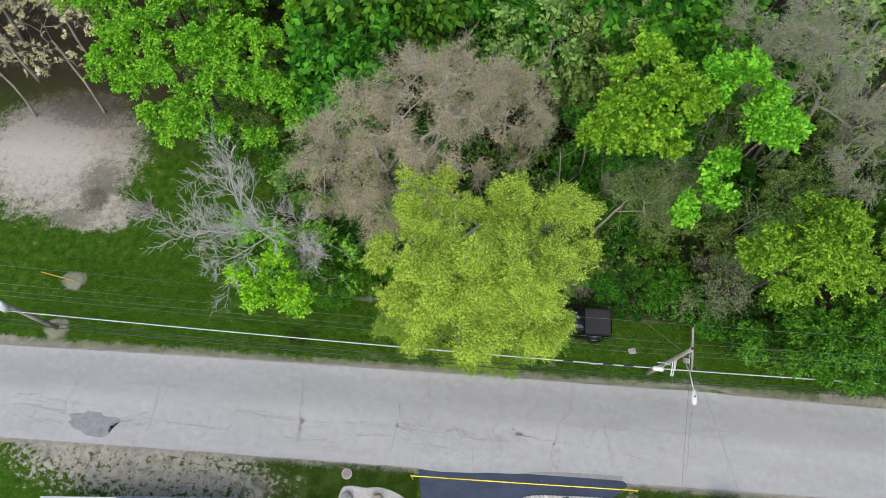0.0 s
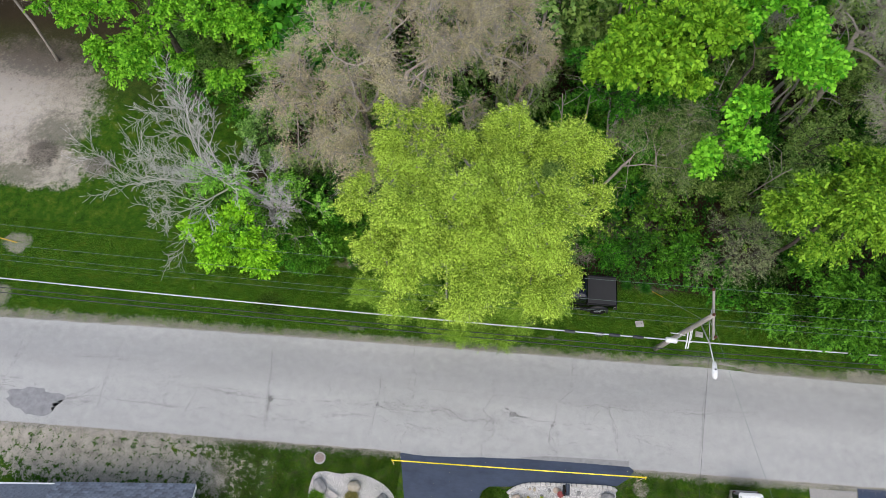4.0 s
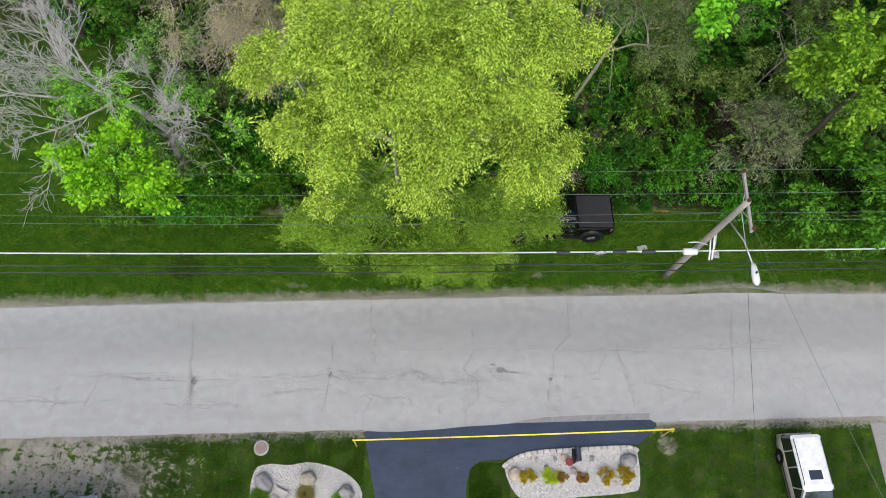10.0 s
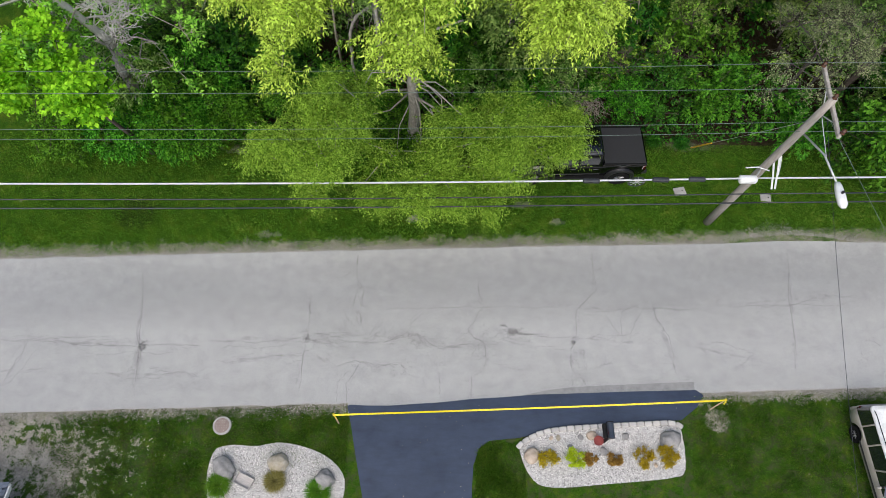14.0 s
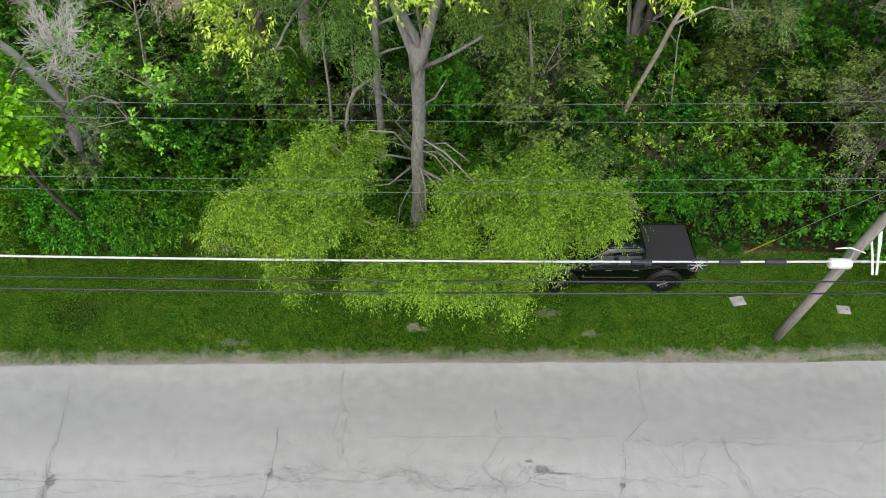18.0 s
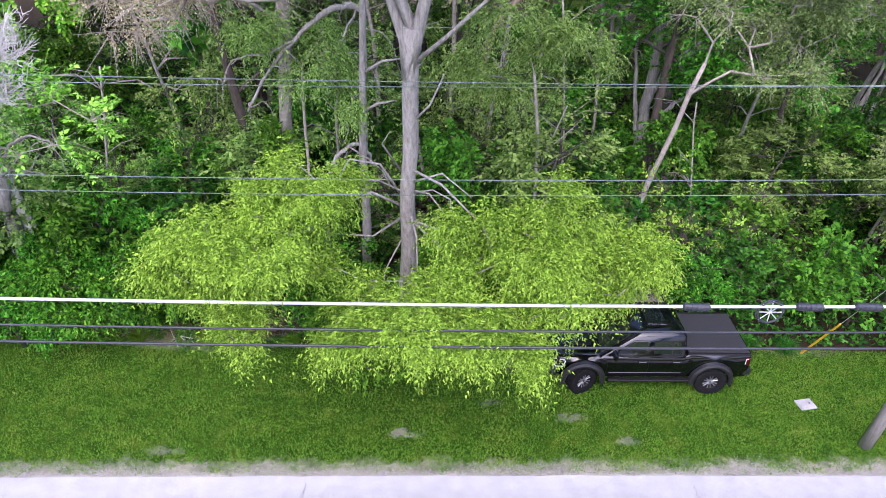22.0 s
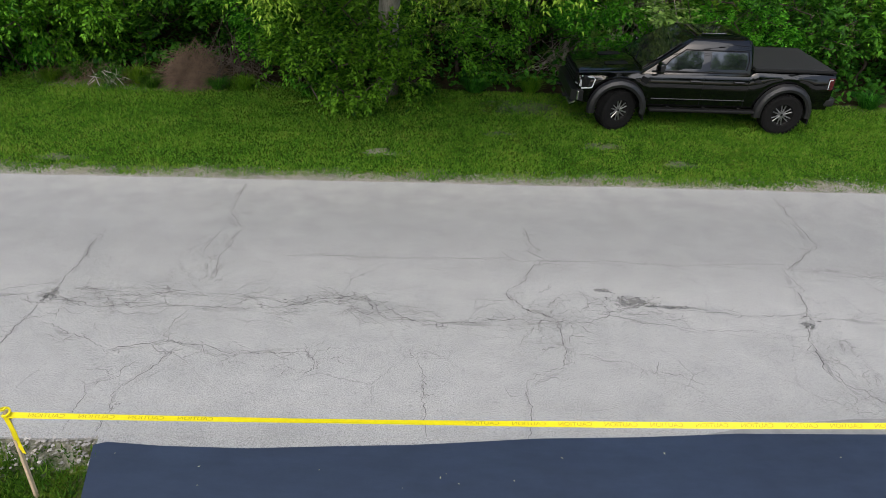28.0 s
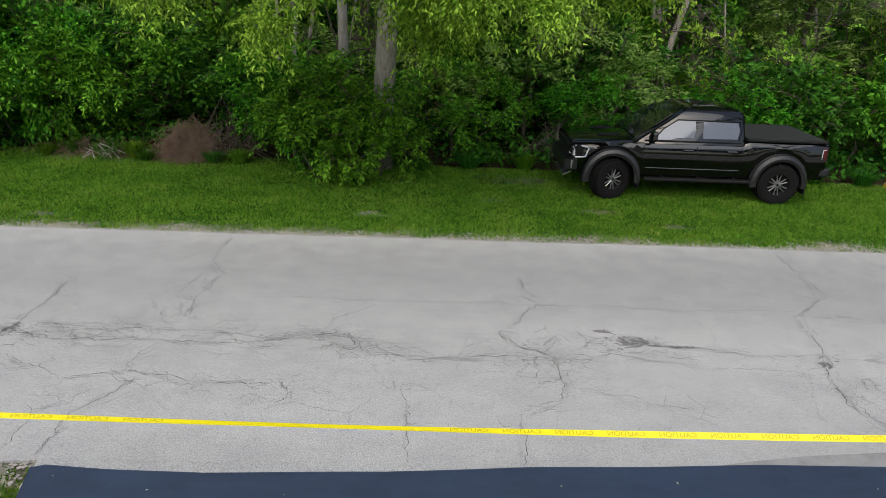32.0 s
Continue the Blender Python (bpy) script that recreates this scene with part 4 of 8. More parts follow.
tree("roadside_bough", "drooping low boughs with soft green leaves round the roadside tree", (0.05, 20.0, -0.05), trunk_line((-0.05, 20.1, -0.05), (0.1, 18.6, 7.0), 8, 0.02),
     [(-3.4, 16.8, 5.4, 2.0, 1.6, 1.5), (-2.1, 17.2, 6.2, 1.4, 1.3, 1.4), (0.4, 15.9, 4.4, 1.8, 1.1, 0.75), (3.1, 16.7, 5.0, 1.7, 1.5, 1.2), (4.3, 16.6, 4.7, 1.1, 1.1, 0.8), (0.5, 15.4, 4.3, 1.6, 0.9, 0.55), (0.2, 16.7, 4.0, 1.2, 0.8, 0.6), (1.9, 15.7, 4.0, 1.2, 1.0, 0.8), (-2.2, 16.3, 4.2, 1.4, 1.1, 0.8),
      (2.7, 17.4, 6.0, 1.2, 1.0, 0.9), (-3.6, 16.2, 4.4, 1.3, 0.9, 0.6), (5.2, 17.1, 5.1, 0.9, 0.8, 0.6), (-1.0, 16.2, 4.1, 1.1, 0.9, 0.8)],
     390, 190000, 0.125, L_LOW, M_BARK, 0.05, 12, spread=0.24, width=0.32, tip=0.009, sag=0.1, lobe=0.62, shoot=0.6, hang=0.5, per=16, lift=0.12, tilt=0.5, dense=2.7, fan=0.8)
# airy canopy of the leaning tree beyond the truck
L_AIRY = leafy("thin_grey_green_leaves", (0.08, 0.15, 0.035), (0.33, 0.45, 0.15), 0.4)
tree("leaning_tree", "leaning wood tree with a thin airy grey-green canopy", (7.3, 25.3, -0.05), trunk_line((7.3, 25.3, -0.05), (9.0, 25.2, 7.6), 8, 0.15, 57),
     [(9.2, 25.2, 9.0, 1.5, 1.3, 0.8), (10.7, 25.3, 9.1, 1.6, 1.3, 0.8), (12.4, 25.3, 9.0, 1.5, 1.3, 0.7), (10.4, 24.9, 7.8, 1.4, 1.0, 0.6), (9.0, 25.6, 10.2, 1.3, 1.2, 0.7), (11.6, 25.6, 10.3, 1.5, 1.3, 0.7), (11.5, 24.8, 7.2, 1.1, 0.9, 0.5)],
     170, 26000, 0.14, L_AIRY, M_TWIG, 0.12, 58, spread=0.35, width=0.36, twigs=700, twig_len=0.8, tip=0.009, sag=0.08, lobe=0.8, shoot=0.6, hang=0.45, per=12, lift=0.05, dense=2.6, fan=0.9)
# pale drooping growth behind the roadside tree
tree("willow_sapling", "slender tree with pale drooping shoots in the wood", (3.6, 24.2, -0.05), trunk_line((3.6, 24.2, -0.05), (3.5, 23.6, 7.6), 8, 0.15, 51),
     [(3.3, 23.2, 8.0, 1.9, 1.2, 1.4), (4.4, 23.0, 6.9, 1.3, 0.9, 1.1), (2.4, 23.2, 8.8, 1.0, 0.8, 0.7)], 80, 17000, 0.15, L_WOOD, M_TWIG, 0.07, 52, spread=0.26, width=0.32, sag=0.15, lobe=0.6, shoot=0.6, hang=0.6, per=14, lift=0.0, dense=1.3, fan=0.9)
tree("willow_sapling", "slender tree with pale drooping shoots in the wood", (-3.6, 24.4, -0.05), trunk_line((-3.6, 24.4, -0.05), (-3.4, 23.8, 7.6), 8, 0.15, 53),
     [(-3.2, 23.4, 8.2, 1.2, 1.0, 0.9), (-2.3, 23.2, 7.4, 0.9, 0.8, 0.8), (-4.4, 23.4, 8.4, 1.0, 0.8, 0.7)], 60, 11000, 0.15, L_WOOD, M_TWIG, 0.06, 54, spread=0.26, width=0.32, sag=0.15, lobe=0.6, shoot=0.6, hang=0.6, per=14, lift=0.0, dense=1.8, fan=0.7)
tree("maple_tree", "bright green leafy maple in the wood", (8.6, 28.6, 0), trunk_line((8.6, 28.6, 0), (8.7, 28.2, 13), 10, 0.3, 3),
     [(8.9, 28.2, 14.8, 2.7, 2.5, 2.6), (7.6, 26.9, 14.0, 1.7, 1.7, 1.5), (10.6, 27.3, 14.8, 1.6, 1.7, 1.6), (8.8, 26.0, 13.4, 1.5, 1.3, 1.4)], 150, 26000, 0.24, L_MAPLE, M_DARKBARK, 0.2, 21, spread=0.3, width=0.8, lobe=0.95, shoot=0.5, hang=0.25, per=9, tilt=0.28)
tree("maple_tree", "leaning maple with fresh green boughs", (13.4, 29.4, 0), trunk_line((13.4, 29.4, 0), (13.9, 28.0, 13.0), 10, 0.2, 5),
     [(13.8, 28.4, 15.4, 1.6, 1.7, 1.5), (15.4, 26.4, 14.2, 1.8, 1.5, 1.3), (14.2, 25.6, 13.4, 1.3, 1.4, 1.1), (13.2, 23.6, 11.0, 1.4, 1.3, 1.2)], 120, 19000, 0.24, L_MAPLE, M_DARKBARK, 0.1, 22, spread=0.3, width=0.8, lobe=0.85, shoot=0.5, hang=0.25, per=9, tilt=0.28)
tree("edge_tree", "broad yellow-green tree at the wood's edge", (18.6, 22.6, 0), trunk_line((18.6, 22.6, 0), (18.4, 21.2, 9.5), 10, 0.2, 6),
     [(18.4, 21.4, 11.4, 2.8, 2.6, 2.4), (20.9, 21.8, 10.8, 2.6, 2.4, 2.2), (16.8, 22.6, 9.4, 1.5, 1.4, 1.2)], 150, 30000, 0.2, L_EDGE, M_DARKBARK, 0.16, 23, spread=0.32, width=0.55, lobe=0.95, shoot=0.55, hang=0.35, per=12)
tree("edge_tree", "dense green tree leaning over the verge", (22.6, 20.5, 0), trunk_line((22.6, 20.5, 0), (22.2, 18.8, 6), 8, 0.2, 7),
     [(20.4, 18.6, 5.4, 2.6, 2.0, 2.4), (23.6, 18.0, 5.8, 3.2, 2.4, 2.8), (26.6, 18.6, 6.2, 3.4, 2.8, 3.2)], 240, 42000, 0.2, L_GREEN, M_DARKBARK, 0.2, 24, spread=0.4, width=0.5, lobe=0.9, shoot=0.5, per=12)
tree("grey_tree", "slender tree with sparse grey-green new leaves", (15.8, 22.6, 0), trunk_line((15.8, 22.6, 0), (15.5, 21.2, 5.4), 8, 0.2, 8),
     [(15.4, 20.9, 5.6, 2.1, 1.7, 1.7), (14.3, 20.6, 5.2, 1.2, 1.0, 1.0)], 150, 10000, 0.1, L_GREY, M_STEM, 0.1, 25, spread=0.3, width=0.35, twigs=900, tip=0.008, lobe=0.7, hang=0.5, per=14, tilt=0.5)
tree("budding_tree", "large tree hung with tan seed clusters and fine twigs", (-4.9, 26.6, 0), trunk_line((-4.9, 26.6, 0), (-3.6, 25.0, 13.5), 12, 0.25, 9),
     [(-3.4, 24.6, 15.0, 4.8, 4.4, 3.6), (-7.0, 24.4, 12.6, 3.2, 3.2, 3.6), (0.2, 26.4, 13.6, 3.0, 3.2, 3.2), (-5.0, 22.0, 12.4, 3.2, 2.4, 3.2), (-2.6, 28.4, 13.4, 3.6, 2.6, 3.0), (-8.6, 23.0, 11.4, 2.4, 2.4, 2.6), (-6.2, 21.6, 9.6, 2.6, 1.6, 2.0)],
     520, 150000, 0.09, L_TAN, M_TWIG, 0.22, 31, spread=0.35, width=0.37, twigs=4200, twig_len=1.1, sag=0.25, tip=0.014, lobe=0.9, shoot=0.6, hang=0.5, per=12, tilt=0.6, lift=0.15, dense=2.8)
tree("leafy_tree", "wide fresh green tree beside the clearing", (-20.5, 31.5, 0), trunk_line((-20.5, 31.5, 0), (-20, 31, 9), 9, 0.3, 10),
     [(-20.4, 31.6, 9.0, 5.2, 4.4, 3.2), (-25.4, 35.2, 10.0, 4.6, 4.2, 3.4), (-15.6, 31.0, 8.2, 3.4, 3.4, 3.0), (-17.4, 35.6, 10.4, 5.2, 4.2, 3.6)],
     330, 60000, 0.22, L_MAPLE, M_DARKBARK, 0.3, 32, spread=0.4, width=0.65, lobe=1.3, shoot=0.6, per=10)


def bare_limbs(rng, p, d, length, r, level, segs, droop=0.0):
    """Forking bare branches: each limb bends a little, thins out and carries shorter ones."""
    n = 6
    q, v = np.array(p, float), unit(np.array(d, float)[None])[0]
    for k in range(n):
        v = unit((v + rng.normal(0, 0.16, 3) + np.array([0, 0, 0.05 - droop]))[None])[0]
        e = q + v * length / n
        ra, rb = r * (1 - 0.75 * k / n), r * (1 - 0.75 * (k + 1) / n)
        segs.append([*q, *e, max(ra, 0.009), max(rb, 0.007)])
        q = e
        if level and k > 0:
            for _ in range(2 if rng.random() < 0.55 else 1):
                side = unit(np.cross(v, rng.normal(0, 1, 3))[None])[0]
                a = rng.uniform(0.45, 0.95)
                bare_limbs(rng, q, v * math.cos(a) + side * math.sin(a), length * rng.uniform(0.35, 0.6), rb * 0.62, level - 1, segs, droop)


rng_d = np.random.default_rng(21)
dead_tree = thing("dead_tree", "leafless bleached tree with a broken leaning stem", "tree", at=Matrix.Translation((-10.9, 21.0, 0)))
part("trunk", tube([Vector(p) - Vector((-10.9, 21.0, 0)) for p in ((-10.9, 21.0, -0.1), (-11.1, 20.9, 3.0), (-11.3, 20.6, 6.0), (-11.9, 20.3, 8.0), (-12.9, 20.1, 9.6))], [0.2, 0.17, 0.15, 0.13, 0.11], 10), M_DEAD, dead_tree, smooth=True)
for p0, d0, l0, r0 in (((-12.9, 20.1, 9.6), (-0.8, 0.2, 0.35), 4.8, 0.1), ((-12.8, 20.1, 9.4), (-0.8, -0.5, 0.2), 4.8, 0.09), ((-12.7, 20.1, 9.5), (-0.45, 0.6, 0.6), 3.8, 0.08), ((-12.4, 20.2, 8.8), (-0.7, -0.9, 0.0), 4.2, 0.07),
                       ((-12.6, 20.1, 9.3), (-0.3, -0.65, 0.6), 3.4, 0.07), ((-11.6, 20.5, 7.2), (0.7, -0.45, 0.5), 2.8, 0.045), ((-11.5, 20.5, 6.8), (0.4, 0.5, 0.6), 2.4, 0.04)):
    segs = []
    bare_limbs(rng_d, p0, d0, l0, r0, 3, segs)
    segs = np.array(segs)
    segs[:, [0, 3]] += 10.9
    segs[:, [1, 4]] -= 21.0
    part("bough", branch_mesh("bough", segs, M_DEAD, 3), None, dead_tree)
tree("maple_sapling", "small bright lime-green maple over the hedge", (-11.6, 19.6, 0), trunk_line((-11.6, 19.6, 0), (-11.6, 17.4, 8.2), 8, 0.15, 12),
     [(-12.4, 16.4, 9.0, 1.2, 0.9, 0.7), (-11.0, 16.9, 9.0, 1.2, 0.9, 0.7), (-11.8, 17.7, 8.4, 1.3, 0.9, 0.7), (-10.3, 16.4, 8.2, 0.8, 0.7, 0.5), (-13.3, 17.2, 8.2, 0.8, 0.7, 0.5)], 70, 13000, 0.16, L_LIME2, M_DARKBARK, 0.09, 34, spread=0.26, width=0.8, lobe=0.55, shoot=0.4, hang=0.25, per=9, tilt=0.28)
tree("thin_leaf_tree", "half-green tree growing through the dead one", (-12.6, 22.0, 0), trunk_line((-12.6, 22.0, 0), (-12.4, 19.8, 8.4), 8, 0.15, 13),
     [(-12.6, 19.0, 8.8, 2.8, 1.8, 1.4), (-9.6, 19.4, 7.0, 2.2, 1.8, 1.6)], 130, 9000, 0.15, L_LOW, M_TWIG, 0.1, 35, spread=0.4, width=0.5, twigs=900)
tree("grey_tree", "tall wood tree with pale grey early foliage", (21.5, 33.5, 0), trunk_line((21.5, 33.5, 0), (20.2, 32, 12), 10, 0.3, 14),
     [(19.4, 32.6, 14.0, 4.0, 3.4, 3.0), (24.6, 28.2, 11.8, 3.4, 3.6, 3.2), (16.6, 34.0, 13.4, 3.0, 2.8, 2.8)], 300, 40000, 0.11, L_GREY, M_TWIG, 0.26, 36, spread=0.4, width=0.4, twigs=4200, twig_len=1.1, tip=0.013, lobe=1.0, hang=0.5, tilt=0.6)
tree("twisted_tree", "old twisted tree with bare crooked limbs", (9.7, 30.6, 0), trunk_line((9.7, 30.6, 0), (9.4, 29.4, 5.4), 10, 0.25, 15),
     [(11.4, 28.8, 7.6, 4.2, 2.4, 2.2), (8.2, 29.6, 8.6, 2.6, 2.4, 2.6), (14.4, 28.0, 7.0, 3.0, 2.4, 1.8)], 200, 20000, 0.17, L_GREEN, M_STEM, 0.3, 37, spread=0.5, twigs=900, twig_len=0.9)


# ---- shrub layer: a few kinds, each built once and then repeated ----
def shrub(label, seed, leaf_mat, r=1.5, h=2.4, leaves=3000, size=0.17, width=0.5, twigs=25, name="shrub"):
    blobs = [(0, 0, h * 0.55, r, r, h * 0.48)]
    rng = np.random.default_rng(seed)
    for _ in range(4):
        a = rng.uniform(0, 6.28)
        blobs.append((math.cos(a) * r * 0.55, math.sin(a) * r * 0.55, h * rng.uniform(0.3, 0.75), r * 0.6, r * 0.6, h * 0.3))
    return tree(name, label, (0, 0, 0), trunk_line((0, 0, -0.1), (0, 0, h * 0.5), 5, 0.05, seed), blobs, 70, leaves, size, leaf_mat, M_DARKBARK, 0.05, seed,
                spread=r * 0.17, hang=0.22, width=width, twigs=twigs, twig_len=0.4, group="woodland shrubs", category="shrub", shell=0.6, lobe=r * 0.38, shoot=0.4, per=10)


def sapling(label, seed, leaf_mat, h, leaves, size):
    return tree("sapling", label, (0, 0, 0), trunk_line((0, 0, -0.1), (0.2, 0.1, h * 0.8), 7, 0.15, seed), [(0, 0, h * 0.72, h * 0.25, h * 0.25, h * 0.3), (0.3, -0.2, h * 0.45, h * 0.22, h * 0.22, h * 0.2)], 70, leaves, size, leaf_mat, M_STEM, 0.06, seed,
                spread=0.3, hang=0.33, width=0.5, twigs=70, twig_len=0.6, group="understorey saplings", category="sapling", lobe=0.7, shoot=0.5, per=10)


def hedge_bush(label, seed, leaf_mat, r, h, leaves, size):
    return tree("hedge_bush", label, (0, 0, 0), trunk_line((0, 0, -0.1), (0, 0, h * 0.5), 5, 0.05, seed), [(0, 0, h * 0.52, r, r, h * 0.5), (r * 0.4, -r * 0.35, h * 0.35, r * 0.65, r * 0.65, h * 0.33), (-r * 0.4, -r * 0.3, h * 0.4, r * 0.6, r * 0.6, h * 0.36)],
                130, leaves, size, leaf_mat, M_DARKBARK, 0.05, seed, spread=r * 0.12, hang=0.35, width=0.45, twigs=90, twig_len=0.35, group="bushes along the lawn", category="bush", shell=0.5, lobe=r * 0.33, shoot=0.36, per=10, tilt=0.4)


kinds = [shrub("dense deep green woodland shrub", 61, L_DARK, 1.6, 2.8), shrub("leafy mid green woodland shrub", 62, L_GREEN, 1.5, 2.4),
         shrub("tall dark green thicket shrub", 63, L_DARK, 1.8, 4.2, 4200, 0.2), shrub("light green understorey bush", 64, L_WOOD, 1.4, 3.2, 3200, 0.16, 0.4),
         shrub("twiggy half-bare brown bush", 65, L_LOW, 1.5, 2.6, 900, 0.12, 0.5, 500),
         sapling("slender light green understorey sapling", 66, L_WOOD, 6.0, 3600, 0.17), sapling("mid green understorey sapling", 67, L_GREEN, 5.0, 3600, 0.19), sapling("budding thin understorey sapling", 68, L_WOOD, 7.0, 1800, 0.12),
         hedge_bush("dense deep green bush at the lawn's edge", 71, L_HEDGE, 1.5, 2.8, 11000, 0.115), hedge_bush("leafy fresh green bush at the lawn's edge", 72, L_HEDGE, 1.4, 2.4, 10000, 0.115)]
M0 = Matrix.Translation
used = set()


def put(kind, x, y, s=1.0, sz=None, turn=0.0):
    m = M0((x, y, -0.05)) @ Matrix.Rotation(turn, 4, "Z") @ Matrix.Diagonal((s, s, sz or s, 1))
    if kind not in used:
        used.add(kind)
        kinds[kind].matrix_world = m
        return kinds[kind]
    ob = copy_thing(kinds[kind], Matrix())
    ob.matrix_basis = m
    return ob


rng_s = np.random.default_rng(77)
# hedge left of the gap
for x, y, k, s, sz in ((-15.0, 20.3, 8, 1.0, 1.2), (-13.6, 20.0, 9, 1.0, 1.35), (-12.3, 20.1, 8, 1.0, 1.2), (-11.0, 20.0, 9, 1.05, 1.3), (-9.7, 20.2, 8, 1.0, 1.25), (-8.5, 20.9, 9, 0.95, 1.2), (-12.0, 21.6, 8, 1.1, 1.5), (-9.6, 21.8, 9, 1.1, 1.6), (-14.0, 22.4, 2, 1.0, 1.0),
                       (-11.4, 22.6, 2, 1.0, 0.95), (-9.0, 22.8, 2, 1.0, 0.9), (-6.8, 21.9, 8, 1.1, 1.1), (-4.6, 22.4, 2, 0.9, 0.75), (-2.9, 21.9, 8, 1.0, 1.0), (-2.3, 20.5, 8, 0.85, 0.75), (-0.95, 19.75, 9, 1.05, 1.02), (-0.1, 19.5, 9, 0.62, 0.62), (-1.3, 20.4, 8, 0.9, 0.85),
                       (1.6, 21.9, 8, 1.0, 0.9), (3.4, 22.4, 3, 1.0, 0.9), (5.2, 22.6, 8, 0.9, 0.8), (7.0, 22.8, 3, 1.0, 0.9), (8.8, 22.4, 9, 0.95, 0.9), (10.6, 22.2, 0, 0.9, 0.9), (12.4, 22.4, 1, 0.9, 1.0),
                       (14.4, 22.0, 1, 1.0, 1.2), (16.4, 20.8, 1, 0.9, 1.1), (18.2, 20.0, 0, 1.0, 1.2), (20.2, 19.2, 1, 1.0, 1.1), (23.2, 18.9, 8, 1.1, 1.2), (26, 18.9, 9, 1.1, 1.2)):
    put(k, x, y, s, sz, rng_s.uniform(0, 6.28))
for j in range(190):
    y = 23.5 + 30 * rng_s.random() ** 1.3
    x = rng_s.uniform(-14, 26) + (y - 23) * rng_s.uniform(-0.5, 0.6)
    if -29 < x < -13.5 and y < 33:
        continue
    k = int(rng_s.choice([0, 1, 2, 3, 4, 5, 6, 7], p=[0.1, 0.22, 0.1, 0.2, 0.05, 0.15, 0.13, 0.05]))
    put(k, x, y, rng_s.uniform(0.8, 1.25), rng_s.uniform(0.7, 1.15), rng_s.uniform(0, 6.28))
for x, y, k, s in ((-13.4, 27, 5, 0.9), (-15.6, 29.4, 6, 1.0), (-17.6, 31.6, 5, 0.9), (-15, 33, 6, 1.1), (-19.6, 34, 5, 1.0), (-13, 30.6, 1, 1.2), (-16.8, 34.5, 1, 1.2), (-22.4, 35.6, 6, 1.0), (-20, 31.4, 1, 1.0), (-12.2, 25.2, 3, 1.0), (-10.9, 20.6, 6, 0.9), (-11.6, 21.4, 5, 0.9), (-21, 33.5, 1, 1.2), (-23, 37, 3, 1.3), (-19, 37.5, 1, 1.3), (-25, 41, 3, 1.4), (-22, 42, 1, 1.4), (-17, 38, 3, 1.3), (-27, 45, 1, 1.5), (-18.6, 33.2, 3, 1.2), (-15.8, 36.4, 1, 1.3)):
    put(k, x, y, s, s, x)
# low greenery that covers the woodland floor
rng_u = np.random.default_rng(5)
n = 70000
ux, uy = rng_u.uniform(-16, 32, n), 20.6 + 26 * rng_u.random(n) ** 1.2
keep = np.array([noise.noise((x * 0.45, y * 0.45, 3)) + 0.25 * noise.noise((x * 2, y * 2, 9)) > -0.3 for x, y in zip(ux, uy)])
hump = np.array([0.4 + 0.7 * max(0, noise.noise((x * 0.8, y * 0.8, 5))) for x, y in zip(ux, uy)])
up = np.stack([ux, uy, rng_u.random(n) ** 0.6 * hump], 1)[keep]
tagged(new("undergrowth", leaf_mesh("undergrowth", rng_u, up, np.tile([0, -0.2, 1.0], (len(up), 1)), 0.17, L_DARK, 0.6)), "low green undergrowth covering the woodland floor", "undergrowth", kind="stuff")

# ---- the wood behind: three kinds of tree, repeated ----
woods = [tree("wood_tree", "tall green tree deep in the wood", (0, 0, 0), trunk_line((0, 0, -0.2), (0.3, 0.2, 10), 9, 0.3, 40), [(0, 0, 10.5, 3.6, 3.6, 3.6), (1.2, -0.8, 8.5, 2.6, 2.6, 2.6)],
              90, 3800, 0.55, L_GREEN, M_DARKBARK, 0.2, 41, spread=0.6, width=0.6, group="wood trees", shoot=1.0, per=8),
         tree("wood_tree", "tall wood tree with thin light green foliage", (0, 0, 0), trunk_line((0, 0, -0.2), (-0.3, 0.3, 11), 9, 0.4, 42), [(0, 0, 11, 3.4, 3.4, 4.2), (-1.4, 0.6, 8, 2.2, 2.2, 2.4)],
              90, 2800, 0.44, L_WOOD, M_BARK, 0.17, 43, spread=0.6, width=0.5, twigs=250, group="wood trees", shoot=0.9, per=8),
         tree("wood_tree", "bare grey tree with only fine twigs and buds", (0, 0, 0), trunk_line((0, 0, -0.2), (0.2, -0.2, 10.5), 9, 0.4, 44), [(0, 0, 10.8, 3.4, 3.4, 3.6)],
              90, 1800, 0.2, L_TAN, M_TWIG, 0.17, 45, spread=0.5, twigs=500, twig_len=1.0, group="wood trees")]
first = set()


def put_tree(k, x, y, s=1.0, turn=0.0):
    m = M0((x, y, -0.05)) @ Matrix.Rotation(turn, 4, "Z") @ Matrix.Diagonal((s, s, s, 1))
    if k not in first:
        first.add(k)
        woods[k].matrix_world = m
        return
    copy_thing(woods[k], Matrix()).matrix_basis = m


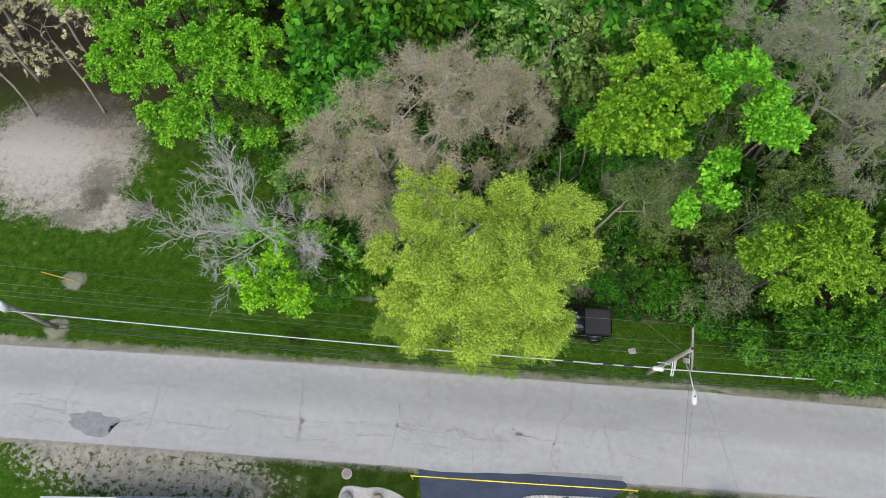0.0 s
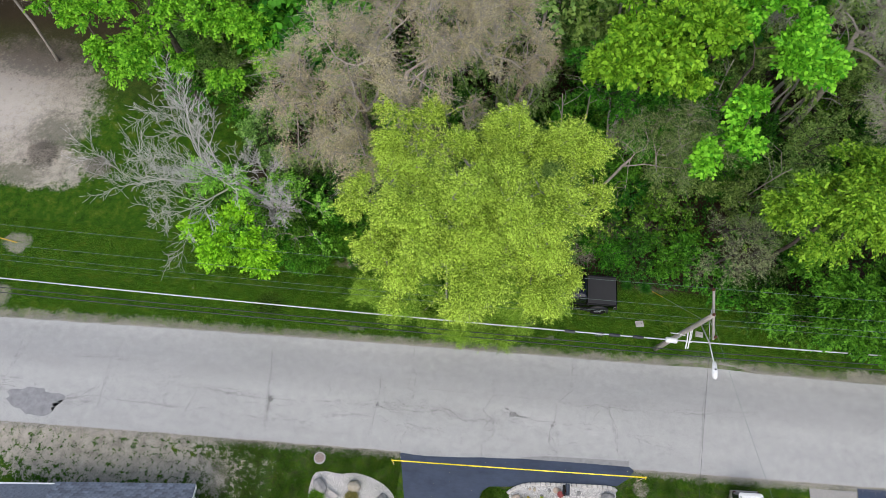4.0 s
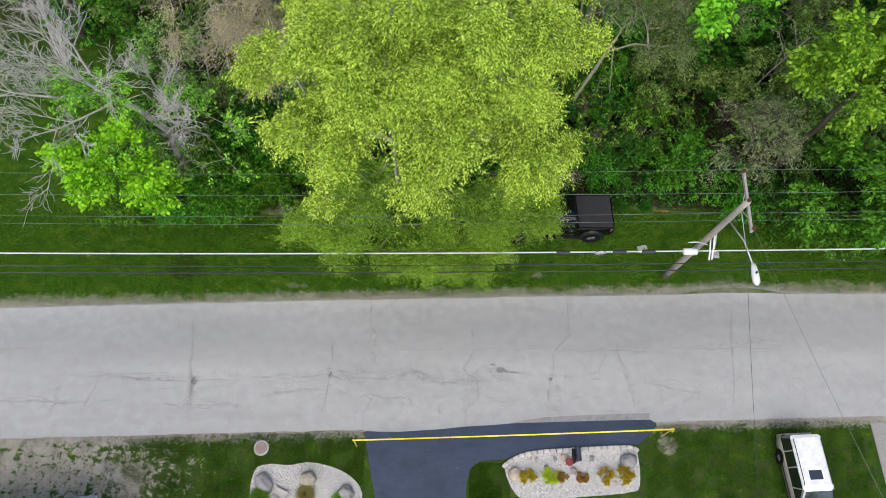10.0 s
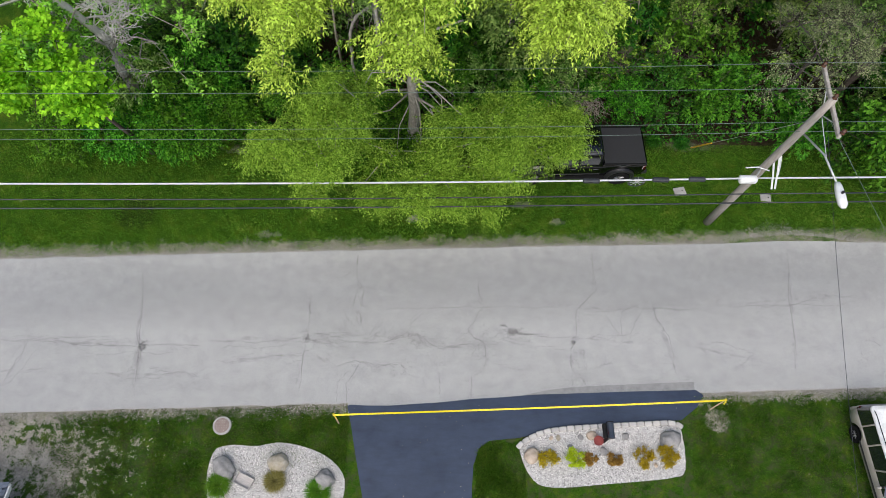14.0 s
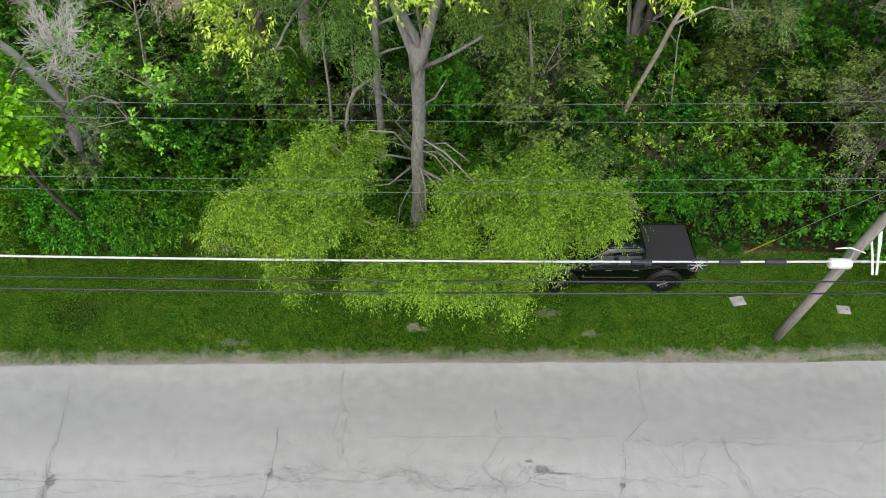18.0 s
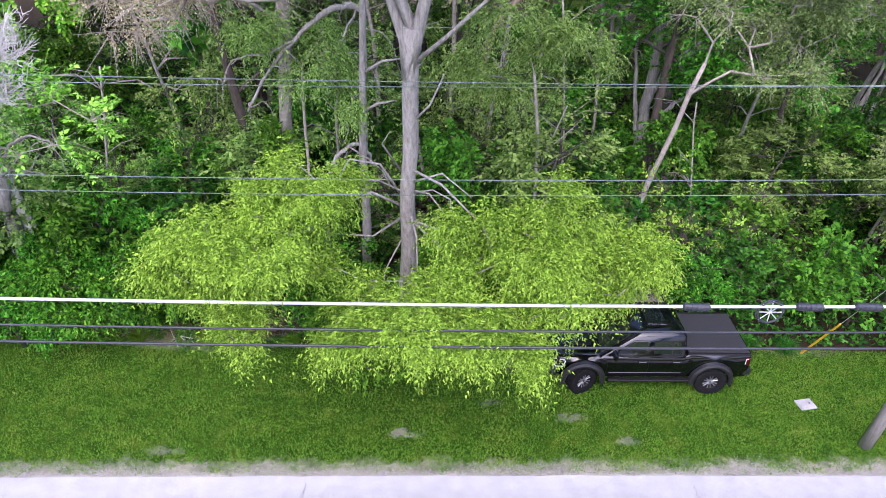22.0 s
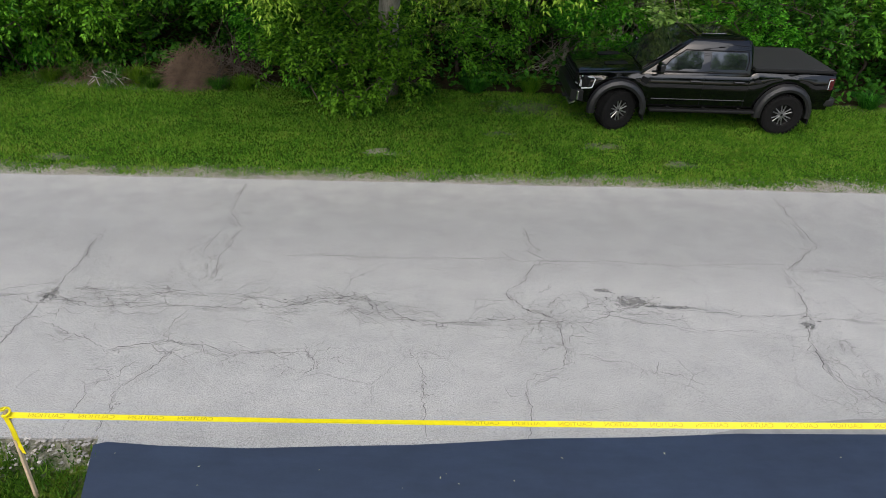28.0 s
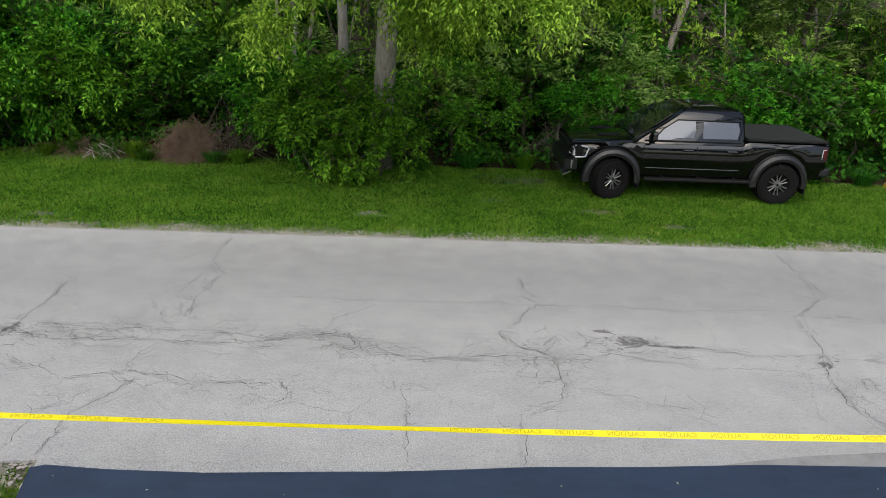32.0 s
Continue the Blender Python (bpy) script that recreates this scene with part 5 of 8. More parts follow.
for x, y, k, s in ((-31.5, 33.5, 2, 0.8), (-37, 32.5, 2, 0.75), (-9.5, 33, 0, 1.0), (3.3, 35.5, 1, 0.95), (1.2, 31, 2, 0.85), (15.0, 36, 0, 1.0), (28.5, 24, 0, 0.9), (27, 33, 2, 1.1), (20.2, 34.2, 1, 0.8), (8.1, 35, 1, 0.9), (-2.2, 31.9, 2, 0.8),
                   (31, 20.5, 1, 0.85), (34, 27, 0, 1.0), (25, 39, 1, 1.0), (-31, 39, 2, 1.0), (-38, 36.0, 2, 1.0), (-41, 40, 2, 1.1), (-35, 42, 1, 1.0), (-45, 38, 0, 1.0), (-33, 37.5, 2, 0.8), (-26, 41, 0, 1.0), (-44, 33, 0, 0.9)):
    put_tree(k, x, y, s, rng_s.uniform(0, 6.28))
# unseen trees added across the street behind the drone, for dark window reflections
for x, y, k, s in ((-22, -30, 0, 1.3), (-12, -33, 1, 1.3), (-3, -29, 0, 1.35), (6, -32, 0, 1.3), (14, -28, 1, 1.35), (22, -31, 0, 1.4), (30, -27, 0, 1.3), (38, -30, 1, 1.3)):
    put_tree(k, x, y, s, x)
for j in range(52):
    y = 38 + 44 * rng_s.random()
    x = rng_s.uniform(-48, 54)
    put_tree(int(rng_s.choice([0, 1, 2], p=[0.5, 0.3, 0.2])), x, y, rng_s.uniform(0.85, 1.25), rng_s.uniform(0, 6.28))


# ---- pickup truck on the verge ----
def paint(name, c, rough=0.18, coat=1.0, metal=0.0):
    m, nt, b = nodes_of(name, rough, metal)
    n1 = tex(nt, "ShaderNodeTexNoise", 3.0, 6, 0.7)
    nt.links.new(ramp(nt, n1.outputs[0], [(0.3, c), (0.75, tuple(min(1, k * 1.25 + 0.0015) for k in c))]).outputs[0], b.inputs["Base Color"])
    nt.links.new(ramp(nt, n1.outputs[0], [(0.3, (rough,) * 3), (0.8, (min(1, rough + 0.06),) * 3)]).outputs[0], b.inputs["Roughness"])
    b.inputs["Coat Weight"].default_value = coat
    b.inputs["Coat Roughness"].default_value = 0.06
    return m


def glass_mat(name, c):
    m, nt, b = nodes_of(name, 0.04)
    b.inputs["Base Color"].default_value = (*c, 1)
    b.inputs["IOR"].default_value = 2.4
    return m


M_BLACK = paint("black_paint", (0.0015, 0.0016, 0.002), 0.03, 0.35)
M_TRIM = simple("grey_plastic", (0.01, 0.01, 0.011), (0.022, 0.022, 0.024), 20, 0.36, bumps=0.1)
M_MATT = simple("matt_black", (0.005, 0.005, 0.005), (0.013, 0.013, 0.014), 20, 0.6, bumps=0.1)
M_RUBBER = simple("tyre_rubber", (0.004, 0.004, 0.004), (0.011, 0.011, 0.011), 30, 0.95)
M_RIM = simple("machined_rim", (0.22, 0.22, 0.23), (0.45, 0.45, 0.47), 15, 0.3, 0.85, bumps=0.0)
for m_ in (M_RUBBER, M_MATT):
    m_.node_tree.nodes["Principled BSDF"].inputs["Specular IOR Level"].default_value = 0.2
M_GLASS = glass_mat("tinted_glass", (0.01, 0.012, 0.014))
M_VINYL = simple("black_vinyl", (0.014, 0.014, 0.015), (0.032, 0.032, 0.034), 60, 0.65, bumps=0.3)
M_LAMP = simple("clear_lens", (0.5, 0.52, 0.55), (0.75, 0.77, 0.8), 30, 0.15, bumps=0.0)
M_RED = simple("red_lens", (0.035, 0.002, 0.002), (0.09, 0.005, 0.005), 30, 0.15, bumps=0.0)
M_CHROME = simple("bright_metal", (0.45, 0.45, 0.46), (0.7, 0.7, 0.72), 20, 0.25, 0.9, bumps=0.0)


def loft(sections, closed_ends=True):
    """Skin over loops of equal length."""
    bm = bmesh.new()
    loops = [[bm.verts.new(p) for p in s] for s in sections]
    n = len(loops[0])
    for a, b in zip(loops, loops[1:]):
        for k in range(n):
            bm.faces.new((a[k], a[(k + 1) % n], b[(k + 1) % n], b[k]))
    if closed_ends:
        bm.faces.new(loops[0][::-1])
        bm.faces.new(loops[-1])
    bmesh.ops.recalc_face_normals(bm, faces=bm.faces[:])
    return bm


def lathe(profile, n=40, axis="Y"):
    """Turn (radius, offset) rows about the y axis."""
    bm = bmesh.new()
    rings = [[bm.verts.new((r * math.cos(a), o, r * math.sin(a))) for a in np.arange(n) * 2 * math.pi / n] for r, o in profile]
    for a, b in zip(rings, rings[1:]):
        for k in range(n):
            bm.faces.new((a[k], a[(k + 1) % n], b[(k + 1) % n], b[k]))
    bmesh.ops.recalc_face_normals(bm, faces=bm.faces[:])
    return bm


def wheel(parent, m, radius, width, spokes=6, rim_mat=None, twin=True):
    """Tyre with tread blocks, rim with spokes; the outer face looks to -y."""
    w = width / 2
    hub = new("wheel")
    hub.parent = parent
    hub.matrix_basis = m
    rr = radius * 0.52
    bm = lathe([(rr, -w * 0.8), (rr * 1.06, -w * 0.95), (radius * 0.86, -w), (radius * 0.965, -w * 0.9), (radius, -w * 0.62), (radius, w * 0.62), (radius * 0.965, w * 0.9), (radius * 0.86, w), (rr, w * 0.8)])
    for k in range(36):
        a = 2 * math.pi * k / 36
        for s in (-1, 1):
            add_box(bm, 0.05 * radius / 0.45, w * 0.62, 0.022, Matrix.Rotation(-a, 4, "Y") @ Matrix.Translation((0, s * w * 0.58, radius + 0.004)))
    part("tyre", bm, M_RUBBER, hub)
    bm = lathe([(rr, -w * 0.8), (rr * 0.97, -w * 0.72), (rr * 0.9, -w * 0.55), (rr * 0.9, w * 0.6), (rr, w * 0.8)])
    part("rim", bm, rim_mat or M_MATT, hub)
    bm = lathe([(0.001, -w * 0.1), (rr * 0.9, -w * 0.1)])
    part("brake_disc", bm, M_MATT, hub)
    for k in range(spokes):
        a = 2 * math.pi * k / spokes
        bm = bmesh.new()
        for s in ((-1, 1) if twin else (0,)):
            add_tube(bm, [(s * 0.012, -w * 0.62, rr * 0.12), (s * 0.028, -w * 0.66, rr * 0.55), (s * 0.045, -w * 0.7, rr * 0.95)], [0.02, 0.014, 0.014], 6)
        bmesh.ops.rotate(bm, verts=bm.verts, cent=(0, 0, 0), matrix=Matrix.Rotation(a, 3, "Y"))
        part("spoke", bm, rim_mat or M_RIM, hub)
    bm = lathe([(0.001, -w * 0.72), (rr * 0.14, -w * 0.7), (rr * 0.2, -w * 0.6), (rr * 0.2, -w * 0.3)], 20)
    part("hub_cap", bm, M_MATT, hub)
    return hub


def pickup():
    t = thing("pickup_truck", "glossy black crew-cab off-road pickup parked on the lawn", "truck", at=pose(6.87, 19.45, -0.02, 0, 0, 2.2))
    ax = 1.85

    def low(x):
        z = 0.52
        for c in (-ax, ax):
            d = abs(x - c)
            if d < 0.56:
                z = max(z, 0.45 + math.sqrt(max(0.0, 0.56 ** 2 - d * d)) * 1.02)
        return z

    def sec(x, hw, zt, zb, crown):
        h = [(0.0, zb), (hw * 0.86, zb), (hw * 0.94, zb + 0.03), (hw * 0.978, zb + (zt - zb) * 0.35), (hw * 1.0, zb + (zt - zb) * 0.62), (hw * 0.968, zt - 0.08), (hw * 0.92, zt - 0.015), (hw * 0.8, zt + crown * 0.5), (0.0, zt + crown)]
        return [(x, y, z) for y, z in h] + [(x, -y, z) for y, z in h[-2:0:-1]]

    xs_ = np.unique(np.concatenate([np.arange(-2.62, 2.84, 0.07), [-2.72, 2.86]]))
    secs = []
    for x in xs_:
        hw = 1.0 if x > -1.2 else 1.0 - 0.13 * max(0, (-x - 1.7) / 1.0) ** 2
        if x > 2.5:
            hw -= 0.03 * (x - 2.5) / 0.36
        if x < -1.3:
            zt = 1.28 - 0.1 * ((-x - 1.3) / 1.4) ** 1.6
            crown = 0.06
        elif x < 1.03:
            zt, crown = 1.3, 0.0
        else:
            zt, crown = 1.37, 0.0
        secs.append(sec(x, hw, zt, low(x), crown))
    body = part("body", loft(secs), M_BLACK, t, smooth=False)
    body.data.shade_smooth()
    body.data.set_sharp_from_angle(angle=radians(38))
    part("chassis", box(5.0, 1.3, 0.5, Matrix.Translation((0.1, 0, 0.62)), 0.05), M_MATT, t)

    # cab
    def ring(z, x0, x1, hw, r=0.12):
        out = []
        for sx, sy in ((-1, -1), (1, -1), (1, 1), (-1, 1)):
            cx, cy = (x0 + r if sx < 0 else x1 - r), sy * (hw - r)
            a0 = math.atan2(sy, sx)
            for k in (-1, 0, 1):
                a = a0 + k * radians(38)
                out.append((cx + r * 1.0 * math.cos(a), cy + r * math.sin(a), z))
        return out

    cab = part("cab", loft([ring(1.25, -1.5, 1.05, 0.965), ring(1.33, -1.36, 1.04, 0.955), ring(1.6, -0.95, 1.02, 0.873), ring(1.84, -0.58, 1.0, 0.8), ring(1.93, -0.42, 0.96, 0.745), ring(1.985, -0.28, 0.88, 0.63), ring(2.01, -0.05, 0.7, 0.4)]), M_BLACK, t)
    cab.data.shade_smooth()
    cab.data.set_sharp_from_angle(angle=radians(50))

    def pane(name, pts, material=M_GLASS, push=0.012):
        bm = bmesh.new()
        f = bm.faces.new([bm.verts.new(p) for p in pts])
        bm.normal_update()
        c = f.calc_center_median()
        if f.normal.dot(Vector((c.x - 0.2, c.y, (c.z - 1.45)))) < 0:
            f.normal_flip()
            bm.normal_update()
        nrm = f.normal.copy()
        r = bmesh.ops.extrude_face_region(bm, geom=[f])
        bmesh.ops.translate(bm, verts=[v for v in r["geom"] if isinstance(v, bmesh.types.BMVert)], vec=nrm * push)
        bmesh.ops.recalc_face_normals(bm, faces=bm.faces[:])
        return part(name, bm, material, t)

    def side(x, z, s):
        hw = np.interp(z, [1.27, 1.33, 1.6, 1.84, 1.93], [0.965, 0.955, 0.873, 0.8, 0.745])
        return (x, s * (hw - 0.002), z)

    for s in (-1, 1):
        pane("side_window", [side(-1.0, 1.33, s), side(-0.62, 1.34, s), side(-0.5, 1.38, s), side(-0.14, 1.38, s), side(-0.1, 1.56, s), side(-0.12, 1.73, s), side(-0.5, 1.73, s), side(-0.78, 1.56, s)])
        pane("side_window", [side(0.06, 1.38, s), side(0.82, 1.39, s), side(0.86, 1.56, s), side(0.82, 1.72, s), side(0.06, 1.73, s)])
        # doors: seams, handles, belt trim
        for x in (-1.2, -0.03, 0.95):
            part("door_seam", tube([(x, s * 0.945, 0.57), (x, s * 0.976, 0.8), (x, s * 0.999, 1.0), (x, s * 0.972, 1.21)], 0.006, 4), M_MATT, t)
        for x in (-0.22, 0.74):
            part("door_handle", box(0.24, 0.05, 0.045, Matrix.Translation((x, s * 0.995, 1.12)), 0.015), M_BLACK, t)
        part("belt_trim", box(2.1, 0.03, 0.03, Matrix.Translation((-0.15, s * 0.965, 1.315)), 0.01), M_MATT, t)
        part("door_moulding", box(2.1, 0.03, 0.05, Matrix.Translation((-0.08, s * 0.962, 0.7)), 0.015), M_BLACK, t)
        # running board with brackets
        part("running_board", box(2.35, 0.17, 0.07, Matrix.Translation((0.05, s * 0.98, 0.47)), 0.02), M_MATT, t)
        for x in (-0.7, 0.1, 0.9):
            part("step_bracket", box(0.08, 0.3, 0.06, Matrix.Translation((x, s * 0.82, 0.5)), 0.01), M_MATT, t)
        # mirror
        mir = part("mirror", box(0.12, 0.24, 0.22, pose(-1.05, s * 1.1, 1.43), 0.05, 2), M_BLACK, t)
        part("mirror_arm", box(0.06, 0.16, 0.06, Matrix.Translation((-1.05, s * 0.97, 1.37))), M_MATT, mir)
        # wide wheel-arch flares
        for c in (-ax, ax):
            bm = bmesh.new()
            n = 18
            rings = []
            for k in range(n + 1):
                a = radians(-8) + radians(196) * k / n
                ca, sa = math.cos(a), math.sin(a)
                rr = ((0.53, 0.93), (0.5, 1.09), (0.56, 1.105), (0.63, 1.07), (0.66, 0.985), (0.6, 0.95))
                rings.append([bm.verts.new((c + r * ca, s * y, 0.46 + r * sa * 1.02)) for r, y in rr])
            for a_, b_ in zip(rings, rings[1:]):
                for k in range(6):
                    bm.faces.new((a_[k], a_[(k + 1) % 6], b_[(k + 1) % 6], b_[k]))
            bm.faces.new(rings[0])
            bm.faces.new(rings[-1][::-1])
            bmesh.ops.recalc_face_normals(bm, faces=bm.faces[:])
            f = part("wheel_flare", bm, M_TRIM, t, smooth=True)
            f.data.set_sharp_from_angle(angle=radians(40))
            part("mud_flap", box(0.03, 0.3, 0.34, Matrix.Translation((c + 0.6, s * 0.92, 0.42))), M_MATT, t)
            m = pose(c, s * 0.93, 0.44) if s < 0 else pose(c, s * 0.93, 0.44, 0, 0, 180)
            if c < 0:
                m = m @ Matrix.Rotation(radians(24), 4, "Z")
            wheel(t, m, 0.445, 0.31)
        # lights
        hl = part("headlight", box(0.26, 0.34, 0.26, pose(-2.58, s * 0.76, 1.02, 0, 0, s * -22), 0.05), M_MATT, t)
        part("light_bar", box(0.05, 0.07, 0.24, pose(-2.66, s * 0.86, 1.02, 0, 14, s * -30), 0.015), M_LAMP, hl)
        part("light_bar", box(0.05, 0.2, 0.05, pose(-2.7, s * 0.74, 0.93, 0, 0, s * -22), 0.015), M_LAMP, hl)
        # bracket-shaped lamp that wraps onto the wing
        part("lamp_bracket", tube([(-2.62, s * 0.868, 1.12), (-2.42, s * 0.915, 1.12), (-2.38, s * 0.925, 1.08), (-2.44, s * 0.93, 0.9), (-2.66, s * 0.885, 0.87)], 0.018, 6), M_LAMP, hl)
        part("marker_lamp", box(0.06, 0.02, 0.04, pose(-2.56, s * 0.9, 0.97, 0, 0, s * -14), 0.006), M_RED, hl)
        part("tow_cover", box(0.05, 0.05, 0.2, pose(-2.72, s * 0.92, 0.72, 0, 0, s * -35), 0.012), M_CHROME, t)
        part("window_trim", tube([side(-1.02, 1.315, s), side(-0.8, 1.56, s), side(-0.5, 1.755, s), side(0.86, 1.75, s), side(0.9, 1.56, s), side(0.86, 1.37, s)], 0.012, 5), M_MATT, t)
        tl = part("tail_light", box(0.13, 0.06, 0.27, Matrix.Translation((2.79, s * 0.945, 1.13)), 0.02), M_RED, t)
        part("tail_bar", box(0.018, 0.014, 0.2, Matrix.Translation((2.735, s * 0.974, 1.13)), 0.004), M_LAMP, tl)
        part("tail_bar", box(0.08, 0.014, 0.018, Matrix.Translation((2.765, s * 0.974, 1.23)), 0.004), M_LAMP, tl)
        part("fender_vent", box(0.18, 0.04, 0.12, pose(-1.32, s * 0.985, 1.12, 0, 30, 0), 0.015), M_MATT, t)
        part("tow_hook", tube([(-2.8, s * 0.45, 0.55), (-2.95, s * 0.45, 0.55), (-2.95, s * 0.36, 0.55), (-2.8, s * 0.36, 0.55)], 0.025, 6), M_MATT, t)
        part("roof_ditch", box(1.1, 0.02, 0.02, pose(0.2, s * 0.7, 1.955)), M_MATT, t)
    pane("windscreen", [(-1.37, -0.82, 1.335), (-1.37, 0.82, 1.335), (-0.965, 0.79, 1.61), (-0.58, 0.7, 1.86), (-0.58, -0.7, 1.86), (-0.965, -0.79, 1.61)], push=0.02)
    pane("rear_window", [(1.03, -0.7, 1.4), (1.03, 0.7, 1.4), (0.95, 0.6, 1.76), (0.95, -0.6, 1.76)], push=0.02)
    part("sunroof", box(0.55, 0.8, 0.012, Matrix.Translation((0.2, 0, 2.012)), 0.004), M_GLASS, t)
    # front: grille, bumper, skid plate, hood vents
    g = part("grille", box(0.1, 1.3, 0.36, Matrix.Translation((-2.69, 0, 1.0)), 0.04), M_MATT, t)
    for k in range(4):
        part("grille_bar", box(0.04, 1.2, 0.03, Matrix.Translation((-2.75, 0, 0.88 + 0.08 * k)), 0.008), M_TRIM, g)
    part("front_bumper", loft([[(-2.62, y, z) for y, z in ((-1.0, 0.62), (1.0, 0.62), (1.0, 0.84), (-1.0, 0.84))], [(-2.86, y, z) for y, z in ((-0.82, 0.58), (0.82, 0.58), (0.82, 0.82), (-0.82, 0.82))]]), M_TRIM, t)
    part("skid_plate", box(0.5, 1.1, 0.05, pose(-2.6, 0, 0.5, 0, -28, 0), 0.01), M_CHROME, t)
    for s in (-0.38, 0.38):
        part("hood_vent", box(0.5, 0.2, 0.02, pose(-1.85, s, 1.31, 0, -3, 0), 0.008), M_MATT, t)
    part("hood_seam", box(0.012, 1.62, 0.01, pose(-1.45, 0, 1.32)), M_MATT, t)
    for s in (-0.25, 0.4):
        part("wiper", tube([(-1.4, s, 1.35), (-1.2, s + 0.42, 1.46)], 0.012, 5), M_MATT, t)
    # cargo bed: soft cover, tailgate, bumper
    part("bed_cover", box(1.74, 1.78, 0.05, Matrix.Translation((1.95, 0, 1.395)), 0.02, 2), M_VINYL, t, "flat black vinyl bed cover")
    for s in (-1, 1):
        part("bed_rail", box(1.8, 0.1, 0.05, Matrix.Translation((1.94, s * 0.93, 1.385)), 0.015), M_MATT, t)
    part("tailgate", box(0.07, 1.62, 0.52, Matrix.Translation((2.86, 0, 1.1)), 0.02), M_BLACK, t)
    part("tailgate_handle", box(0.04, 0.3, 0.08, Matrix.Translation((2.9, 0, 1.24)), 0.015), M_MATT, t)
    part("rear_bumper", box(0.24, 1.9, 0.2, Matrix.Translation((2.88, 0, 0.72)), 0.05, 2), M_TRIM, t)
    part("fuel_door", lathe([(0.001, 0.0), (0.085, 0.0), (0.09, 0.012)], 20), M_BLACK, t).matrix_basis = pose(1.15, -0.99, 1.12)
    return t


pickup()


# ---- white estate van on the front lawn ----
def estate_car():
    t = thing("estate_car", "white and champagne estate car parked on the front lawn", "car", at=pose(17.3, 6.55, -0.02, 0, 0, 93.5) @ Matrix.Diagonal((0.92, 0.9, 0.92, 1)))
    m_w, m_g = paint("white_paint", (0.72, 0.72, 0.7), 0.25), paint("champagne_paint", (0.32, 0.29, 0.25), 0.3)
    # local x: forward is -x; length 4.8
    def sec(x, hw, zt, zb):
        h = [(0, zb), (hw * 0.9, zb), (hw, zb + 0.12), (hw, (zt + zb) / 2 + 0.08), (hw * 0.96, zt - 0.05), (hw * 0.9, zt), (0, zt + 0.02)]
        return [(x, y, z) for y, z in h] + [(x, -y, z) for y, z in h[-2:0:-1]]
    secs = []
    for x in np.arange(-2.4, 2.41, 0.08):
        zb = 0.32
        for c in (-1.45, 1.4):
            d = abs(x - c)
            if d < 0.4:
                zb = max(zb, 0.34 + math.sqrt(0.16 - d * d))
        hw = 0.92 - 0.16 * max(0, (abs(x) - 1.9) / 0.5) ** 2
        zt = 1.0 if x > -1.0 else 1.0 - 0.16 * ((-x - 1.0) / 1.4) ** 1.5
        secs.append(sec(x, hw, zt, zb))
    b = part("body", loft(secs), m_g, t, "champagne metallic body")
    b.data.shade_smooth()
    b.data.set_sharp_from_angle(angle=radians(40))
    def ring(z, x0, x1, hw, r=0.16):
        out = []
        for sx, sy in ((-1, -1), (1, -1), (1, 1), (-1, 1)):
            cx, cy = (x0 + r if sx < 0 else x1 - r), sy * (hw - r)
            a0 = math.atan2(sy, sx)
            out += [(cx + r * math.cos(a0 + k * radians(38)), cy + r * math.sin(a0 + k * radians(38)), z) for k in (-1, 0, 1)]
        return out
    part("cabin", loft([ring(0.97, -1.2, 2.34, 0.88), ring(1.05, -1.1, 2.32, 0.87), ring(1.62, -0.28, 2.18, 0.72), ring(1.68, -0.2, 2.1, 0.66)]), M_GLASS, t, "dark tinted windows all round")
    part("roof", loft([ring(1.6, -0.36, 2.22, 0.74), ring(1.66, -0.3, 2.2, 0.73), ring(1.72, -0.1, 2.05, 0.6)]), m_w, t, "white roof panel")
    part("sunroof", box(0.42, 0.62, 0.012, Matrix.Translation((0.35, 0, 1.722)), 0.004), M_GLASS, t)
    part("bonnet", box(1.0, 1.4, 0.03, pose(-1.72, 0, 0.98, 0, -5, 0), 0.012), m_w, t)
    for s in (-1, 1):
        part("roof_rail", tube([(-0.1, s * 0.66, 1.72), (0.1, s * 0.66, 1.765), (1.8, s * 0.66, 1.765), (2.0, s * 0.66, 1.72)], 0.018, 6), M_MATT, t)
        for x in (-0.15, 0.75, 1.5):
            part("window_pillar", tube([(x + 0.06, s * 0.885, 1.0), (x - (0.12 if x < 0 else 0.0), s * 0.735, 1.62)], 0.035, 6), m_g, t)
        part("mirror", box(0.1, 0.2, 0.15, pose(-0.72, s * 1.0, 1.07), 0.04), m_g, t)
        part("headlight", box(0.16, 0.34, 0.14, pose(-2.3, s * 0.6, 0.72, 0, 0, s * -14), 0.04), M_LAMP, t)
        part("tail_light", box(0.1, 0.16, 0.34, pose(2.3, s * 0.72, 0.9), 0.03), M_RED, t)
        part("side_moulding", box(2.3, 0.03, 0.09, pose(-0.05, s * 0.925, 0.6), 0.012), M_TRIM, t)
        for x in (0.1, 1.0):
            part("door_handle", box(0.16, 0.03, 0.04, pose(x, s * 0.91, 0.88), 0.01), m_g, t)
        for c in (-1.45, 1.4):
            m = pose(c, s * 0.8, 0.32) if s < 0 else pose(c, s * 0.8, 0.32, 0, 0, 180)
            wheel(t, m, 0.325, 0.21, 7, None, False)
    part("front_bumper", box(0.2, 1.55, 0.26, pose(-2.36, 0, 0.48), 0.06, 2), m_g, t)
    part("rear_bumper", box(0.2, 1.6, 0.26, pose(2.36, 0, 0.5), 0.06, 2), m_g, t)
    part("grille", box(0.06, 0.8, 0.14, pose(-2.4, 0, 0.7), 0.02), M_MATT, t)
    return t


estate_car()

